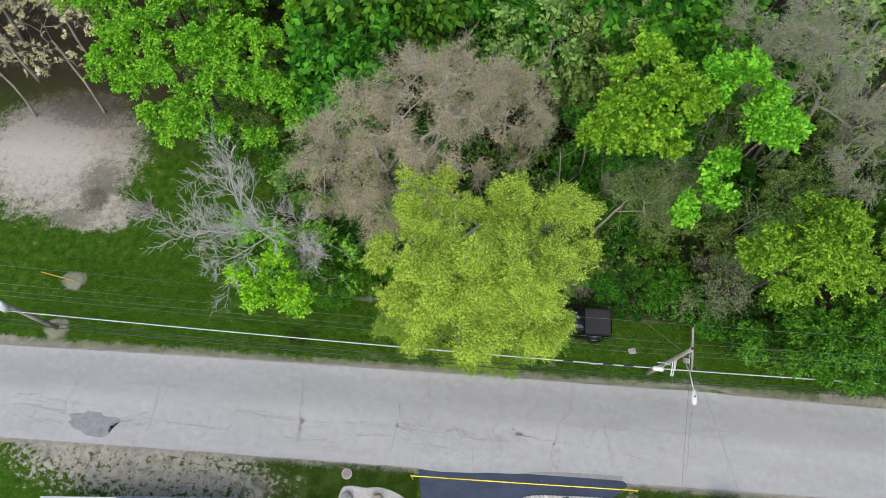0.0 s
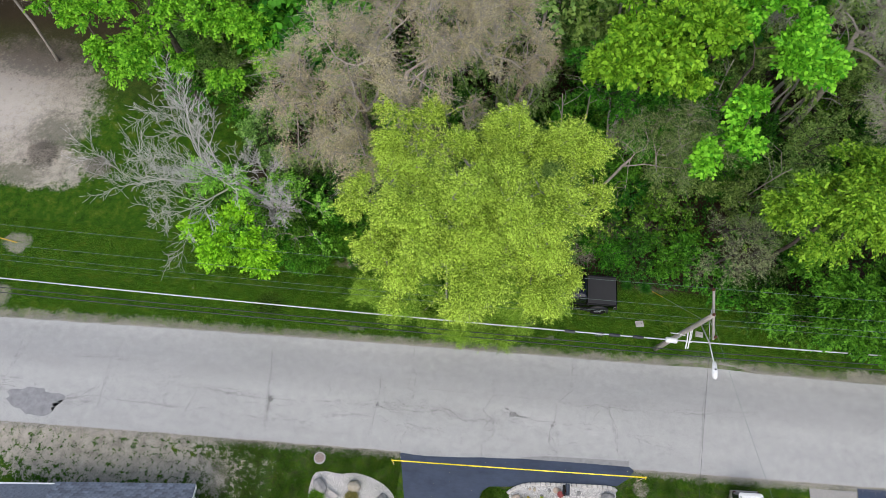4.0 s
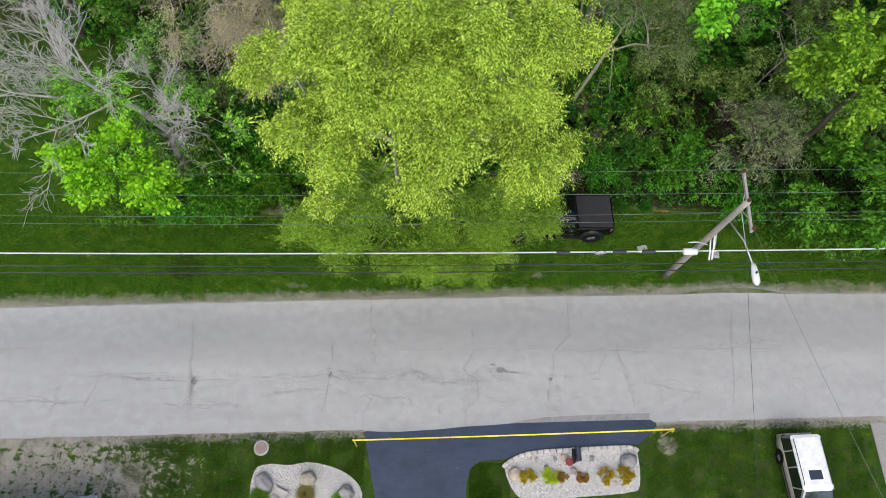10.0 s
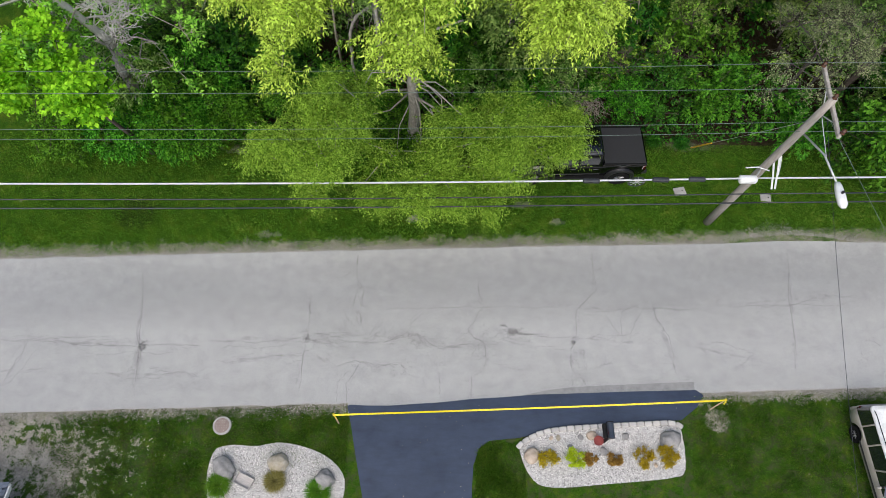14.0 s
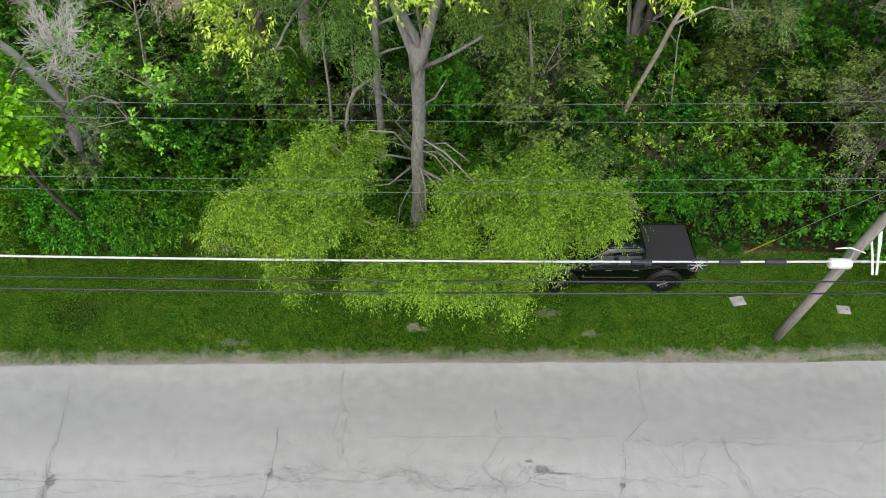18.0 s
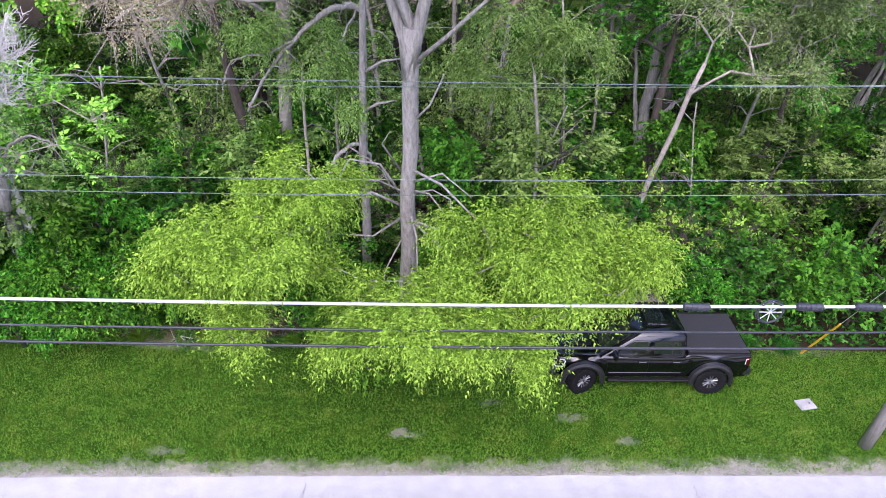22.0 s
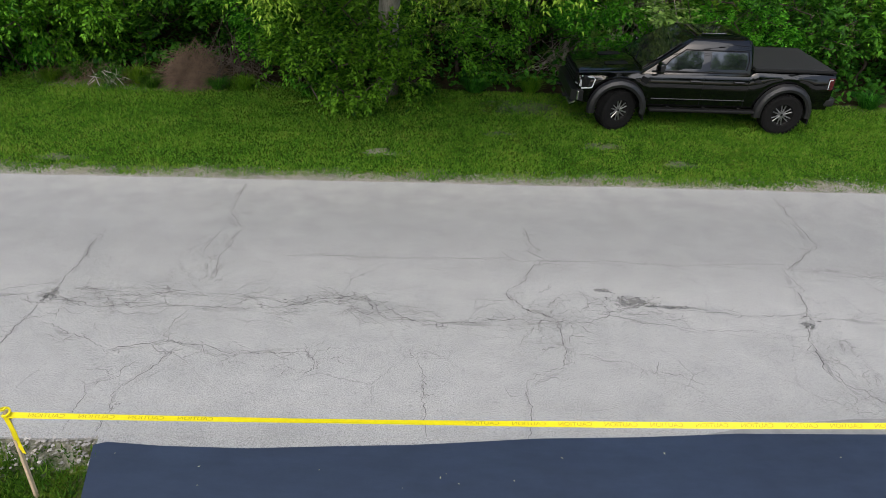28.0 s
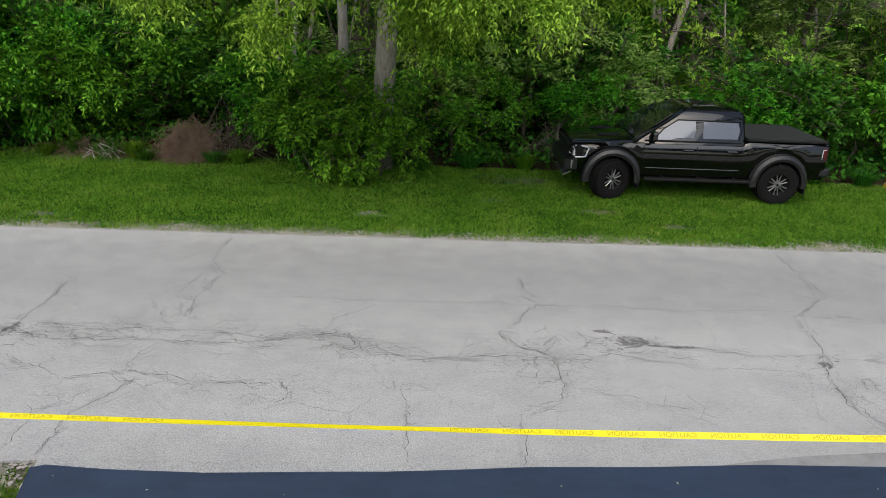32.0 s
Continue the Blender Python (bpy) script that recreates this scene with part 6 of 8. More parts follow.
# ---- utility poles and their lines ----
M_POLE = simple("weathered_pole_wood", (0.24, 0.21, 0.185), (0.46, 0.425, 0.385), 4, 0.9, bumps=0.5, stretch=(4, 4, 0.5))
M_GALV = simple("galvanised_steel", (0.42, 0.43, 0.44), (0.62, 0.63, 0.64), 12, 0.45, 0.5, bumps=0.05)
M_WHITE = simple("white_enamel", (0.62, 0.63, 0.63), (0.78, 0.79, 0.79), 8, 0.4, bumps=0.05)
M_CABLE = simple("black_cable", (0.015, 0.017, 0.022), (0.04, 0.045, 0.055), 12, 0.5, bumps=0.0)
M_BRIGHT = simple("bright_lashed_cable", (0.45, 0.46, 0.47), (0.72, 0.73, 0.74), 12, 0.45, 0.2, bumps=0.0)
M_WIRE = simple("weathered_copper_wire", (0.07, 0.1, 0.09), (0.2, 0.26, 0.23), 12, 0.6, bumps=0.0)
M_PORC = simple("brown_porcelain", (0.06, 0.025, 0.015), (0.11, 0.05, 0.03), 12, 0.25, bumps=0.0)


def insulator(parent, p):
    o = Vector(p)
    part("insulator", tube([o, o + Vector((0, 0, 0.05)), o + Vector((0, 0, 0.1)), o + Vector((0, 0, 0.16)), o + Vector((0, 0, 0.22))], [0.03, 0.075, 0.05, 0.07, 0.03], 10), M_PORC, parent)


def utility_pole(label, base, top, lamp):
    t = thing("utility_pole", label, "utility pole", "poles along the verge", Matrix.Translation(base))
    d = Vector(top) - Vector(base)

    def on(z, dx=0.0, dy=0.0):
        return d * (z / d.z) + Vector((dx, dy, 0))

    part("pole", tube([on(-0.15), on(3), on(6), on(9), on(d.z)], [0.165, 0.15, 0.135, 0.12, 0.105], 16), M_POLE, t, smooth=True)
    part("crossarm", box(0.1, 2.6, 0.125, Matrix.Translation(on(d.z - 0.35, 0.13, 0.15)) @ Matrix.Rotation(radians(-3), 4, "Z"), 0.012), M_POLE, t)
    for s in (-1, 1):
        part("arm_brace", tube([on(d.z - 0.95, 0.14), on(d.z - 0.4, 0.16, s * 0.7)], 0.018, 6), M_GALV, t)
    for y in (-1.05, 1.38):
        insulator(t, on(d.z - 0.3, 0.13, y))
    insulator(t, on(d.z - 0.02))
    if lamp:
        a0, a1 = on(8.1, 0.1, -0.1), Vector((12.98, 13.4, 8.35)) - Vector(base)
        part("lamp_arm", tube([a0, a0 * 0.5 + a1 * 0.5 + Vector((0, 0, 0.25)), a1], [0.035, 0.032, 0.03], 10), M_GALV, t, smooth=True)
        part("arm_stay", tube([on(9.2, 0.1), a0 * 0.45 + a1 * 0.55 + Vector((0, 0, 0.25))], 0.012, 6), M_GALV, t)
        part("lamp_head", loft([[(a1.x + x * w, a1.y + y, a1.z + z * w) for x, z in ((-0.13, 0.02), (-0.08, 0.1), (0.08, 0.1), (0.13, 0.02), (0.1, -0.07), (-0.1, -0.07))] for y, w in ((0.12, 0.6), (0.0, 0.9), (-0.35, 1.15), (-0.62, 1.1), (-0.75, 0.5))]), M_WHITE, t, "white cobra-head street lamp", True)
        part("photocell", tube([a1 + Vector((0, -0.3, 0.1)), a1 + Vector((0, -0.3, 0.19))], 0.04, 10), M_TRIM, t)
        # stand-off frame that carries the cables
        f1 = Vector((12.6, 15.02, 5.45)) - Vector(base)
        for p, q, r in ((on(6.05, 0.1), f1 + Vector((-0.06, 0, 0)), 0.035), (on(6.45, 0.12), f1 + Vector((0.06, 0.02, 0)), 0.035), (on(6.4, 0.2), f1 + Vector((0.14, 0.42, 0.25)), 0.025)):
            part("stand_off", tube([p, p.lerp(q, 0.5) + Vector((0, 0, 0.04)), q], r, 6), M_WHITE, t)
        part("stand_off_rung", tube([f1 + Vector((-0.08, 0.3, 0.2)), f1 + Vector((0.2, 0.32, 0.2))], 0.025, 6), M_WHITE, t)
        part("guide_bar", tube([on(5.7, -0.75, -0.15), on(5.75, -0.35, -0.14), on(5.6, 0.1, -0.2)], 0.022, 6), M_WHITE, t)
        c = on(5.45, -0.62, -0.5)
        part("equipment_can", tube([c + Vector((-0.32, 0, 0)), c + Vector((-0.28, 0, 0)), c + Vector((0.25, 0, 0)), c + Vector((0.3, 0, 0))], [0.1, 0.15, 0.15, 0.1], 16), M_WHITE, t, "white cable closure", True)
        part("can_bracket", tube([c + Vector((0.2, 0, 0.05)), on(5.5, -0.05)], 0.03, 6), M_GALV, t)
        part("riser_pipe", tube([on(0.0, 0.17), on(5.2, 0.16)], 0.035, 8), M_GALV, t)
    else:
        c = on(6.6, 0.42, -0.3)
        part("transformer", tube([c + Vector((0, 0, -0.45)), c + Vector((0, 0, -0.42)), c + Vector((0, 0, 0.4)), c + Vector((0, 0, 0.45))], [0.2, 0.25, 0.25, 0.16], 20), M_WHITE, t, "white pole transformer", True)
        part("bracket", box(0.3, 0.12, 0.5, Matrix.Translation(on(6.6, 0.18, -0.15))), M_GALV, t)
    return t


PB, PT = (12.45, 16.65, 0.0), (12.4, 15.25, 10.1)
QB, QT = (-28.95, 15.15, 0.0), (-29.2, 14.3, 10.1)
utility_pole("weathered wooden utility pole with street lamp and crossarm on the verge", PB, PT, True)
utility_pole("weathered wooden utility pole with a white transformer", QB, QT, False)
RB, RT = (52.0, 18.6, 0.0), (52.0, 17.4, 10.1)
utility_pole("weathered wooden utility pole farther along the road", RB, RT, False)


def span(name, label, a, b, r, material, sag, n=24):
    a, b = Vector(a), Vector(b)
    pts = [a + (b - a) * (k / n) - Vector((0, 0, sag * 4 * (k / n) * (1 - k / n))) for k in range(n + 1)]
    return tagged(part(name, tube(pts, r, 6), material, smooth=True), label, "cable", "lines between the poles")


for a, b, s in (((-29.0, 14.3, 5.75), (12.3, 15.4, 5.55), 0.3), ((12.3, 15.4, 5.55), (52, 17.6, 5.7), 0.5), ((-70, 12.6, 5.9), (-29.0, 14.3, 5.75), 0.5)):
    span("lashed_cable", "bright silver lashed telephone cable", a, b, 0.036, M_BRIGHT, s)
    for dy, dz, r in ((-0.42, -0.35, 0.024), (-0.62, -0.62, 0.028)):
        span("black_cable", "sagging black telephone cable between poles", (a[0], a[1] + dy, a[2] + dz), (b[0], b[1] + dy, b[2] + dz), r, M_CABLE, s)
for dy, z, s in ((1.45, 9.97, 0.45), (0.2, 10.33, 0.25), (0.1, 8.45, 0.4), (-0.12, 8.25, 0.42)):
    for p, q in ((QT, PT), (PT, RT), ((-70, 12.4, 10.1), QT)):
        k = 0.3 if z < 9 else 0.0
        span("power_line", "thin weathered overhead power line", (p[0], p[1] + dy + k, z), (q[0], q[1] + dy + k, z), 0.0075, M_WIRE, s)
span("service_drop", "thin twisted service wire crossing the road", (12.6, 15.3, 9.3), (12.2, -6, 5.0), 0.007, M_CABLE, 0.5)
span("service_drop", "thin twisted service wire crossing the road", (12.7, 15.2, 9.2), (21.5, -6, 5.0), 0.007, M_WIRE, 0.5)
span("service_drop", "thin wire crossing the road", (-29.1, 14.4, 8.6), (-31.5, -6, 5.0), 0.011, M_CABLE, 0.4)

# spare-cable loop and splice sleeves on the lashed cable
loop = thing("cable_loop", "round spoked cable storage loop hanging on the lashed cable", "cable loop", at=pose(7.95, 15.28, 5.32, 0, 0, 1.5))
bm = bmesh.new()
add_tube(bm, [(0.26 * math.cos(a), 0, 0.26 * math.sin(a)) for a in np.linspace(0, 2 * math.pi, 25)], 0.02, 6, False)
add_tube(bm, [(0.3 * math.cos(a), 0.02, 0.3 * math.sin(a)) for a in np.linspace(0, 2 * math.pi, 25)], 0.014, 6, False)
part("ring", bm, M_CABLE, loop)
for k in range(8):
    a = math.pi * k / 4
    part("spoke", tube([(0, 0, 0), (0.28 * math.cos(a), 0, 0.28 * math.sin(a))], 0.012, 5), M_GALV, loop)
for x in (6.35, 8.75, 10.0):
    s_ = thing("splice_sleeve", "dark blue-black ribbed cable splice sleeve", "cable splice", "splices", pose(x, 15.235 + 0.0266 * (x - 6.35), 5.425 + 0.02 * (x - 6.35)))
    part("sleeve", tube([(-0.3, 0, 0), (-0.26, 0, 0), (0.26, 0, 0), (0.3, 0, 0)], [0.03, 0.085, 0.085, 0.03], 12), M_CABLE, s_, smooth=False)
    for k in range(5):
        part("rib", tube([(-0.22 + 0.11 * k, 0, 0), (-0.19 + 0.11 * k, 0, 0)], 0.095, 12), M_CABLE, s_)


# ---- caution tape across the drive mouth ----
M_TAPE = simple("yellow_plastic_tape", (0.72, 0.6, 0.0), (0.85, 0.74, 0.01), 10, 0.4, bumps=0.05)
M_STAKE = simple("pale_stake_wood", (0.42, 0.32, 0.2), (0.6, 0.48, 0.33), 8, 0.85, stretch=(3, 3, 0.6))
M_PRINT = simple("faded_black_print", (0.36, 0.31, 0.01), (0.5, 0.43, 0.012), 30, 0.6, bumps=0.0)
TA, TB = Vector((-2.53, 8.0, 0.96)), Vector((11.62, 8.79, 0.91))


def tape_at(u):
    p = TA + (TB - TA) * u
    p.z -= 0.1 * 4 * u * (1 - u) * (0.9 + 0.2 * u)
    return p


def tape_twist(u):
    """How far the ribbon lies back from upright, in radians."""
    return 1.3 + 0.3 * math.sin(u * 7.0 + 0.6) - 0.15 * math.sin(u * 15 + 1)


tape = thing("caution_tape", "yellow caution tape strung low across the drive mouth", "barrier tape")
bm = bmesh.new()
rows = []
along = (TB - TA).normalized()
for k in range(121):
    u = k / 120
    p, a = tape_at(u), tape_twist(u)
    w = Vector((0, 0, 1)) * math.cos(a) + along.cross(Vector((0, 0, 1))).normalized() * -math.sin(a)
    w = w.normalized() * 0.031
    nrm = along.cross(w).normalized() * 0.0008
    rows.append([bm.verts.new(q) for q in (p - w - nrm, p + w - nrm, p + w + nrm, p - w + nrm)])
for a, b in zip(rows, rows[1:]):
    for k in range(4):
        bm.faces.new((a[k], a[(k + 1) % 4], b[(k + 1) % 4], b[k]))
bmesh.ops.recalc_face_normals(bm, faces=bm.faces[:])
part("ribbon", bm, M_TAPE, tape)
# the word, seen from the back of the tape, again and again
fc = bpy.data.curves.new("word", "FONT")
fc.body, fc.size, fc.align_x, fc.align_y = "CAUTION", 0.058, "CENTER", "CENTER"
fo = bpy.data.objects.new("word", fc)
scene.collection.objects.link(fo)
word_me = bpy.data.meshes.new_from_object(fo.evaluated_get(bpy.context.evaluated_depsgraph_get()))
bpy.data.objects.remove(fo)
word_me.materials.clear()
word_me.materials.append(M_PRINT)
k = 0
L = (TB - TA).length
x = 0.35
while x < L - 0.3:
    u = x / L
    p, a = tape_at(u), tape_twist(u)
    d = (tape_at(u + 0.005) - tape_at(u - 0.005)).normalized()
    w = (Vector((0, 0, 1)) * math.cos(a) - d.cross(Vector((0, 0, 1))).normalized() * math.sin(a)).normalized()
    nrm = d.cross(w).normalized()
    if nrm.y > 0:
        nrm = -nrm
    m = Matrix((d * -1.25, w, nrm)).transposed().to_4x4()
    m.translation = p + nrm * 0.0022
    ob = new("printed_word", word_me)
    ob.parent = tape
    ob.matrix_basis = m
    x += 0.445
for p, lean in ((TA, (0.07, -0.1)), (TB, (-0.25, -0.12))):
    st = thing("wooden_stake", "pale wooden stake holding the caution tape", "stake", "tape stakes", Matrix.Translation((p.x + lean[0], p.y + lean[1], -0.05)))
    part("stake", tube([(0, 0, -0.05), (-lean[0], -lean[1], 1.06)], [0.022, 0.02], 4), M_STAKE, st)
    bm = bmesh.new()
    add_tube(bm, [(-lean[0] + 0.035 * math.cos(q), -lean[1] + 0.035 * math.sin(q), 0.97 + 0.012 * q) for q in np.linspace(0, 12, 24)], 0.012, 5)
    part("tape_knot", bm, M_TAPE, st)
    part("tape_tail", loft([[(x0 + 0.03 * s, y0, z0), (x0 - 0.03 * s, y0 + 0.01, z0), (x0 - 0.03 * s, y0 + 0.013, z0), (x0 + 0.03 * s, y0 + 0.003, z0)] for x0, y0, z0, s in
                            ((-lean[0], -lean[1] - 0.03, 1.0, 1), (-lean[0] + 0.05, -lean[1] - 0.06, 0.86, 0.9), (-lean[0] + 0.04, -lean[1] - 0.05, 0.7, 1.0), (-lean[0] + 0.09, -lean[1] - 0.08, 0.6, 0.6))]), M_TAPE, st)


# ---- stone beds beside the drive ----
def bed(name, label, outline, z=0.012):
    rng = np.random.default_rng(len(outline))
    # rounded, slightly uneven outline
    pts = []
    n = len(outline)
    for i in range(n):
        p0, p1, p2, p3 = (np.array(outline[(i + k - 1) % n]) for k in range(4))
        for t in np.linspace(0, 1, 6, endpoint=False):
            pts.append(0.5 * (2 * p1 + (p2 - p0) * t + (2 * p0 - 5 * p1 + 4 * p2 - p3) * t * t + (3 * p1 - p0 - 3 * p2 + p3) * t ** 3))
    pts = np.array(pts)
    base = tagged(part(name, slab([tuple(p) for p in pts], -0.06, z), M_CONC2), label, "stone bed", kind="structure")
    lo, hi = pts.min(0), pts.max(0)
    c = rng.uniform(lo, hi, (int(np.prod(hi - lo) * 950), 2))
    x1, y1 = pts[:, 0], pts[:, 1]
    x2, y2 = np.roll(x1, -1), np.roll(y1, -1)
    inside = np.zeros(len(c), bool)
    for a, b, d, e in zip(x1, y1, x2, y2):
        if b != e:
            hit = ((b > c[:, 1]) != (e > c[:, 1])) & (c[:, 0] < (d - a) * (c[:, 1] - b) / (e - b) + a)
            inside ^= hit
    c = c[inside]
    pebbles("pebbles", "pale grey landscaping pebbles", np.column_stack([c, np.full(len(c), z + 0.004)]), 0.024, M_PEBBLE, rng, 0.7)


M_CONC2 = simple("pebble_bedding", (0.34, 0.335, 0.32), (0.6, 0.59, 0.57), 30, 0.95, bumps=0.5)
bed("stone_bed", "oval pebble bed with boulders beside the drive", [(-6.95, 5.5), (-6.92, 6.75), (-6.35, 7.05), (-5.4, 7.03), (-4.45, 7.17), (-3.1, 6.85), (-2.2, 6.15), (-2.15, 5.2), (-2.8, 4.6), (-6.2, 4.5)])
bed("stone_bed", "long pebble bed edged with white blocks beside the drive", [(4.2, 7.12), (4.62, 7.44), (5.3, 7.68), (6.2, 7.8), (8.0, 7.94), (9.85, 8.04), (10.18, 7.86), (10.15, 6.5), (9.6, 6.18), (7.5, 5.95), (5.3, 5.78), (4.55, 6.15)])


def boulder(label, x, y, sx, sy, sz, seed, material, group="garden boulders"):
    bm = bmesh.new()
    bmesh.ops.create_icosphere(bm, subdivisions=4, radius=1.0)
    for v in bm.verts:
        p = v.co.copy()
        k = 1 + 0.22 * noise.noise(p * 1.3 + Vector((seed, 0, 0))) + 0.1 * noise.noise(p * 3.1 + Vector((0, seed, 0))) + 0.03 * noise.noise(p * 9 + Vector((0, 0, seed)))
        v.co = Vector((p.x * sx, p.y * sy, p.z * sz)) * k
    ob = part("boulder", bm, material, smooth=True)
    ob.matrix_basis = pose(x, y, sz * 0.45, 0, 0, seed * 40)
    ob.data.set_sharp_from_angle(angle=radians(55))
    return tagged(ob, label, "boulder", group)


M_ROCKG = simple("grey_boulder", (0.16, 0.155, 0.15), (0.36, 0.35, 0.34), 3, 0.9, bumps=0.5, dist=0.03)
M_ROCKT = simple("tan_boulder", (0.32, 0.25, 0.19), (0.56, 0.47, 0.38), 3, 0.9, bumps=0.4, dist=0.03)
M_ROCKY = simple("ochre_grey_boulder", (0.24, 0.2, 0.12), (0.45, 0.42, 0.36), 2, 0.9, bumps=0.5, dist=0.03)
boulder("large grey boulder in the pebble bed", -6.42, 6.2, 0.34, 0.46, 0.3, 1, M_ROCKG)
boulder("ochre-stained grey boulder in the pebble bed", -4.5, 6.42, 0.34, 0.36, 0.28, 2, M_ROCKY)
boulder("rounded grey boulder in the pebble bed", -2.8, 5.9, 0.36, 0.34, 0.28, 3, M_ROCKG)
boulder("smooth tan boulder at the bed's corner", 4.62, 6.85, 0.26, 0.3, 0.22, 4, M_ROCKT)
boulder("large grey boulder in the edged bed", 9.72, 7.5, 0.4, 0.33, 0.3, 5, M_ROCKG)
for k, (x, y, s, mt) in enumerate(((5.36, 7.5, 0.09, M_ROCKT), (5.62, 7.52, 0.11, M_ROCKY), (6.45, 7.55, 0.12, M_ROCKG), (6.05, 7.22, 0.11, M_ROCKG), (6.85, 7.62, 0.2, M_ROCKT), (8.1, 7.6, 0.15, M_ROCKG), (7.25, 7.05, 0.17, M_ROCKG), (9.1, 6.6, 0.09, M_ROCKT))):
    boulder("small loose stone among the pebbles", x, y, s, s * 0.8, s * 0.5, 10 + k, mt, "small stones")

# white edging blocks along the bed's drive side
edging = thing("bed_edging", "row of white cast edging blocks along the pebble bed", "edging")
M_BLOCK = simple("white_cast_block", (0.4, 0.385, 0.36), (0.56, 0.54, 0.51), 6, 0.9, bumps=0.4, rnd=0.12)
pts = [Vector(p).to_3d() for p in ((4.08, 7.1), (4.28, 7.3), (4.6, 7.5), (4.9, 7.64), (5.3, 7.76), (6.0, 7.86), (8.0, 8.02), (9.7, 8.13), (10.02, 8.1), (10.22, 7.96))]
acc = [0.0]
for a, b in zip(pts, pts[1:]):
    acc.append(acc[-1] + (b - a).length)
block_me = mesh_of("block", box(0.27, 0.18, 0.14, None, 0.03, 1), M_BLOCK)
d = 0.17
while d < acc[-1]:
    i = max(j for j in range(len(acc)) if acc[j] <= d)
    i = min(i, len(pts) - 2)
    f = (d - acc[i]) / (acc[i + 1] - acc[i])
    p = pts[i].lerp(pts[i + 1], f)
    dr = pts[i + 1] - pts[i]
    ob = new("block", block_me)
    ob.parent = edging
    ob.matrix_basis = pose(p.x, p.y, 0.07, 0, 0, math.degrees(math.atan2(dr.y, dr.x)) + random.uniform(-3, 3))
    d += 0.29


def garden_shrub(label, x, y, r, leaf, seed, n=2600, size=0.06):
    return tree("garden_shrub", label, (x, y, 0), trunk_line((x, y, -0.02), (x, y, r * 0.6), 4, 0.0, seed), [(x, y, r * 0.75, r, r, r * 0.75)], 60, n, size, leaf, M_TWIG, 0.012, seed,
                spread=r * 0.2, width=0.4, tip=0.004, group="bed shrubs", category="shrub", lobe=r * 0.4, shoot=r * 0.4, per=8)


L_GOLD = leafy("golden_spirea_leaves", (0.28, 0.2, 0.01), (0.6, 0.5, 0.03), 0.3)
L_LIME = leafy("lime_spirea_leaves", (0.3, 0.4, 0.01), (0.6, 0.7, 0.03), 0.35)
L_RUST = leafy("rusty_spirea_leaves", (0.2, 0.09, 0.02), (0.42, 0.24, 0.06), 0.3)
for x, y, r, l, tx in ((5.22, 6.68, 0.27, L_GOLD, "golden-yellow"), (6.16, 6.76, 0.25, L_LIME, "lime-yellow"), (6.74, 6.8, 0.17, L_RUST, "rusty brown"), (7.6, 6.75, 0.18, L_RUST, "rusty brown"), (8.63, 6.84, 0.27, L_GOLD, "golden-yellow"), (9.52, 6.92, 0.27, L_GOLD, "gold and rust")):
    garden_shrub(f"small {tx} spirea shrub in the pebble bed", x, y, r, l, int(x * 10))


def tuft(label, x, y, r, h, mat_, seed, n=1500):
    """A clump of arching grass blades."""
    rng = np.random.default_rng(seed)
    a, rad = rng.uniform(0, 6.28, n), r * np.sqrt(rng.random(n))
    b = np.stack([np.cos(a) * rad * 0.5, np.sin(a) * rad * 0.5, np.zeros(n)], 1)
    out = np.stack([np.cos(a), np.sin(a), np.zeros(n)], 1)
    s = np.stack([-np.sin(a), np.cos(a), np.zeros(n)], 1) * 0.008
    H = h * rng.uniform(0.5, 1.1, (n, 1))
    mid = b + out * rad[:, None] * 0.3 + np.array([0, 0, 1]) * H * 0.7
    tip = b + out * (rad[:, None] * 0.75 + 0.05) + np.array([0, 0, 1]) * H * 0.75
    v = np.stack([b - s, b + s, mid + s * 0.7, mid - s * 0.7, mid - s * 0.7, mid + s * 0.7, tip, tip + s * 0.05], 1).reshape(-1, 3)
    ob = new("grass_clump", fast_mesh("grass_clump", v, 4, np.arange(n * 8), mat_))
    ob.matrix_basis = Matrix.Translation((x, y, 0.01))
    return tagged(ob, label, "ornamental grass", "grass clumps")


L_BLADE = leafy("grass_blades", (0.045, 0.13, 0.005), (0.16, 0.3, 0.02), 0.35)
L_DRY = leafy("dry_grass_blades", (0.14, 0.15, 0.03), (0.36, 0.33, 0.1), 0.3)
tuft("fresh green ornamental grass clump by the boulder", -6.52, 5.62, 0.42, 0.4, L_BLADE, 1)
tuft("half-dry ornamental grass clump in the pebble bed", -4.55, 5.8, 0.36, 0.35, L_DRY, 2)
tuft("fresh green ornamental grass clump by the boulder", -2.98, 5.48, 0.42, 0.4, L_BLADE, 3)

# small weathered planter box
M_GREYWOOD = simple("weathered_grey_boards", (0.32, 0.3, 0.28), (0.56, 0.53, 0.5), 5, 0.9, stretch=(1, 5, 5))
tray = thing("planter_box", "small weathered wooden box lying in the pebbles", "planter", at=pose(-5.66, 5.8, 0.03, 0, 0, -24))
for k in range(3):
    part("board", box(0.6, 0.115, 0.02, Matrix.Translation((0, -0.12 + 0.12 * k, 0.03))), M_GREYWOOD, tray)
for y in (-0.19, 0.19):
    part("side", box(0.64, 0.03, 0.14, Matrix.Translation((0, y, 0.08)), 0.006), M_GREYWOOD, tray)
for x in (-0.31, 0.31):
    part("end", box(0.03, 0.36, 0.14, Matrix.Translation((x, 0, 0.08)), 0.006), M_GREYWOOD, tray)

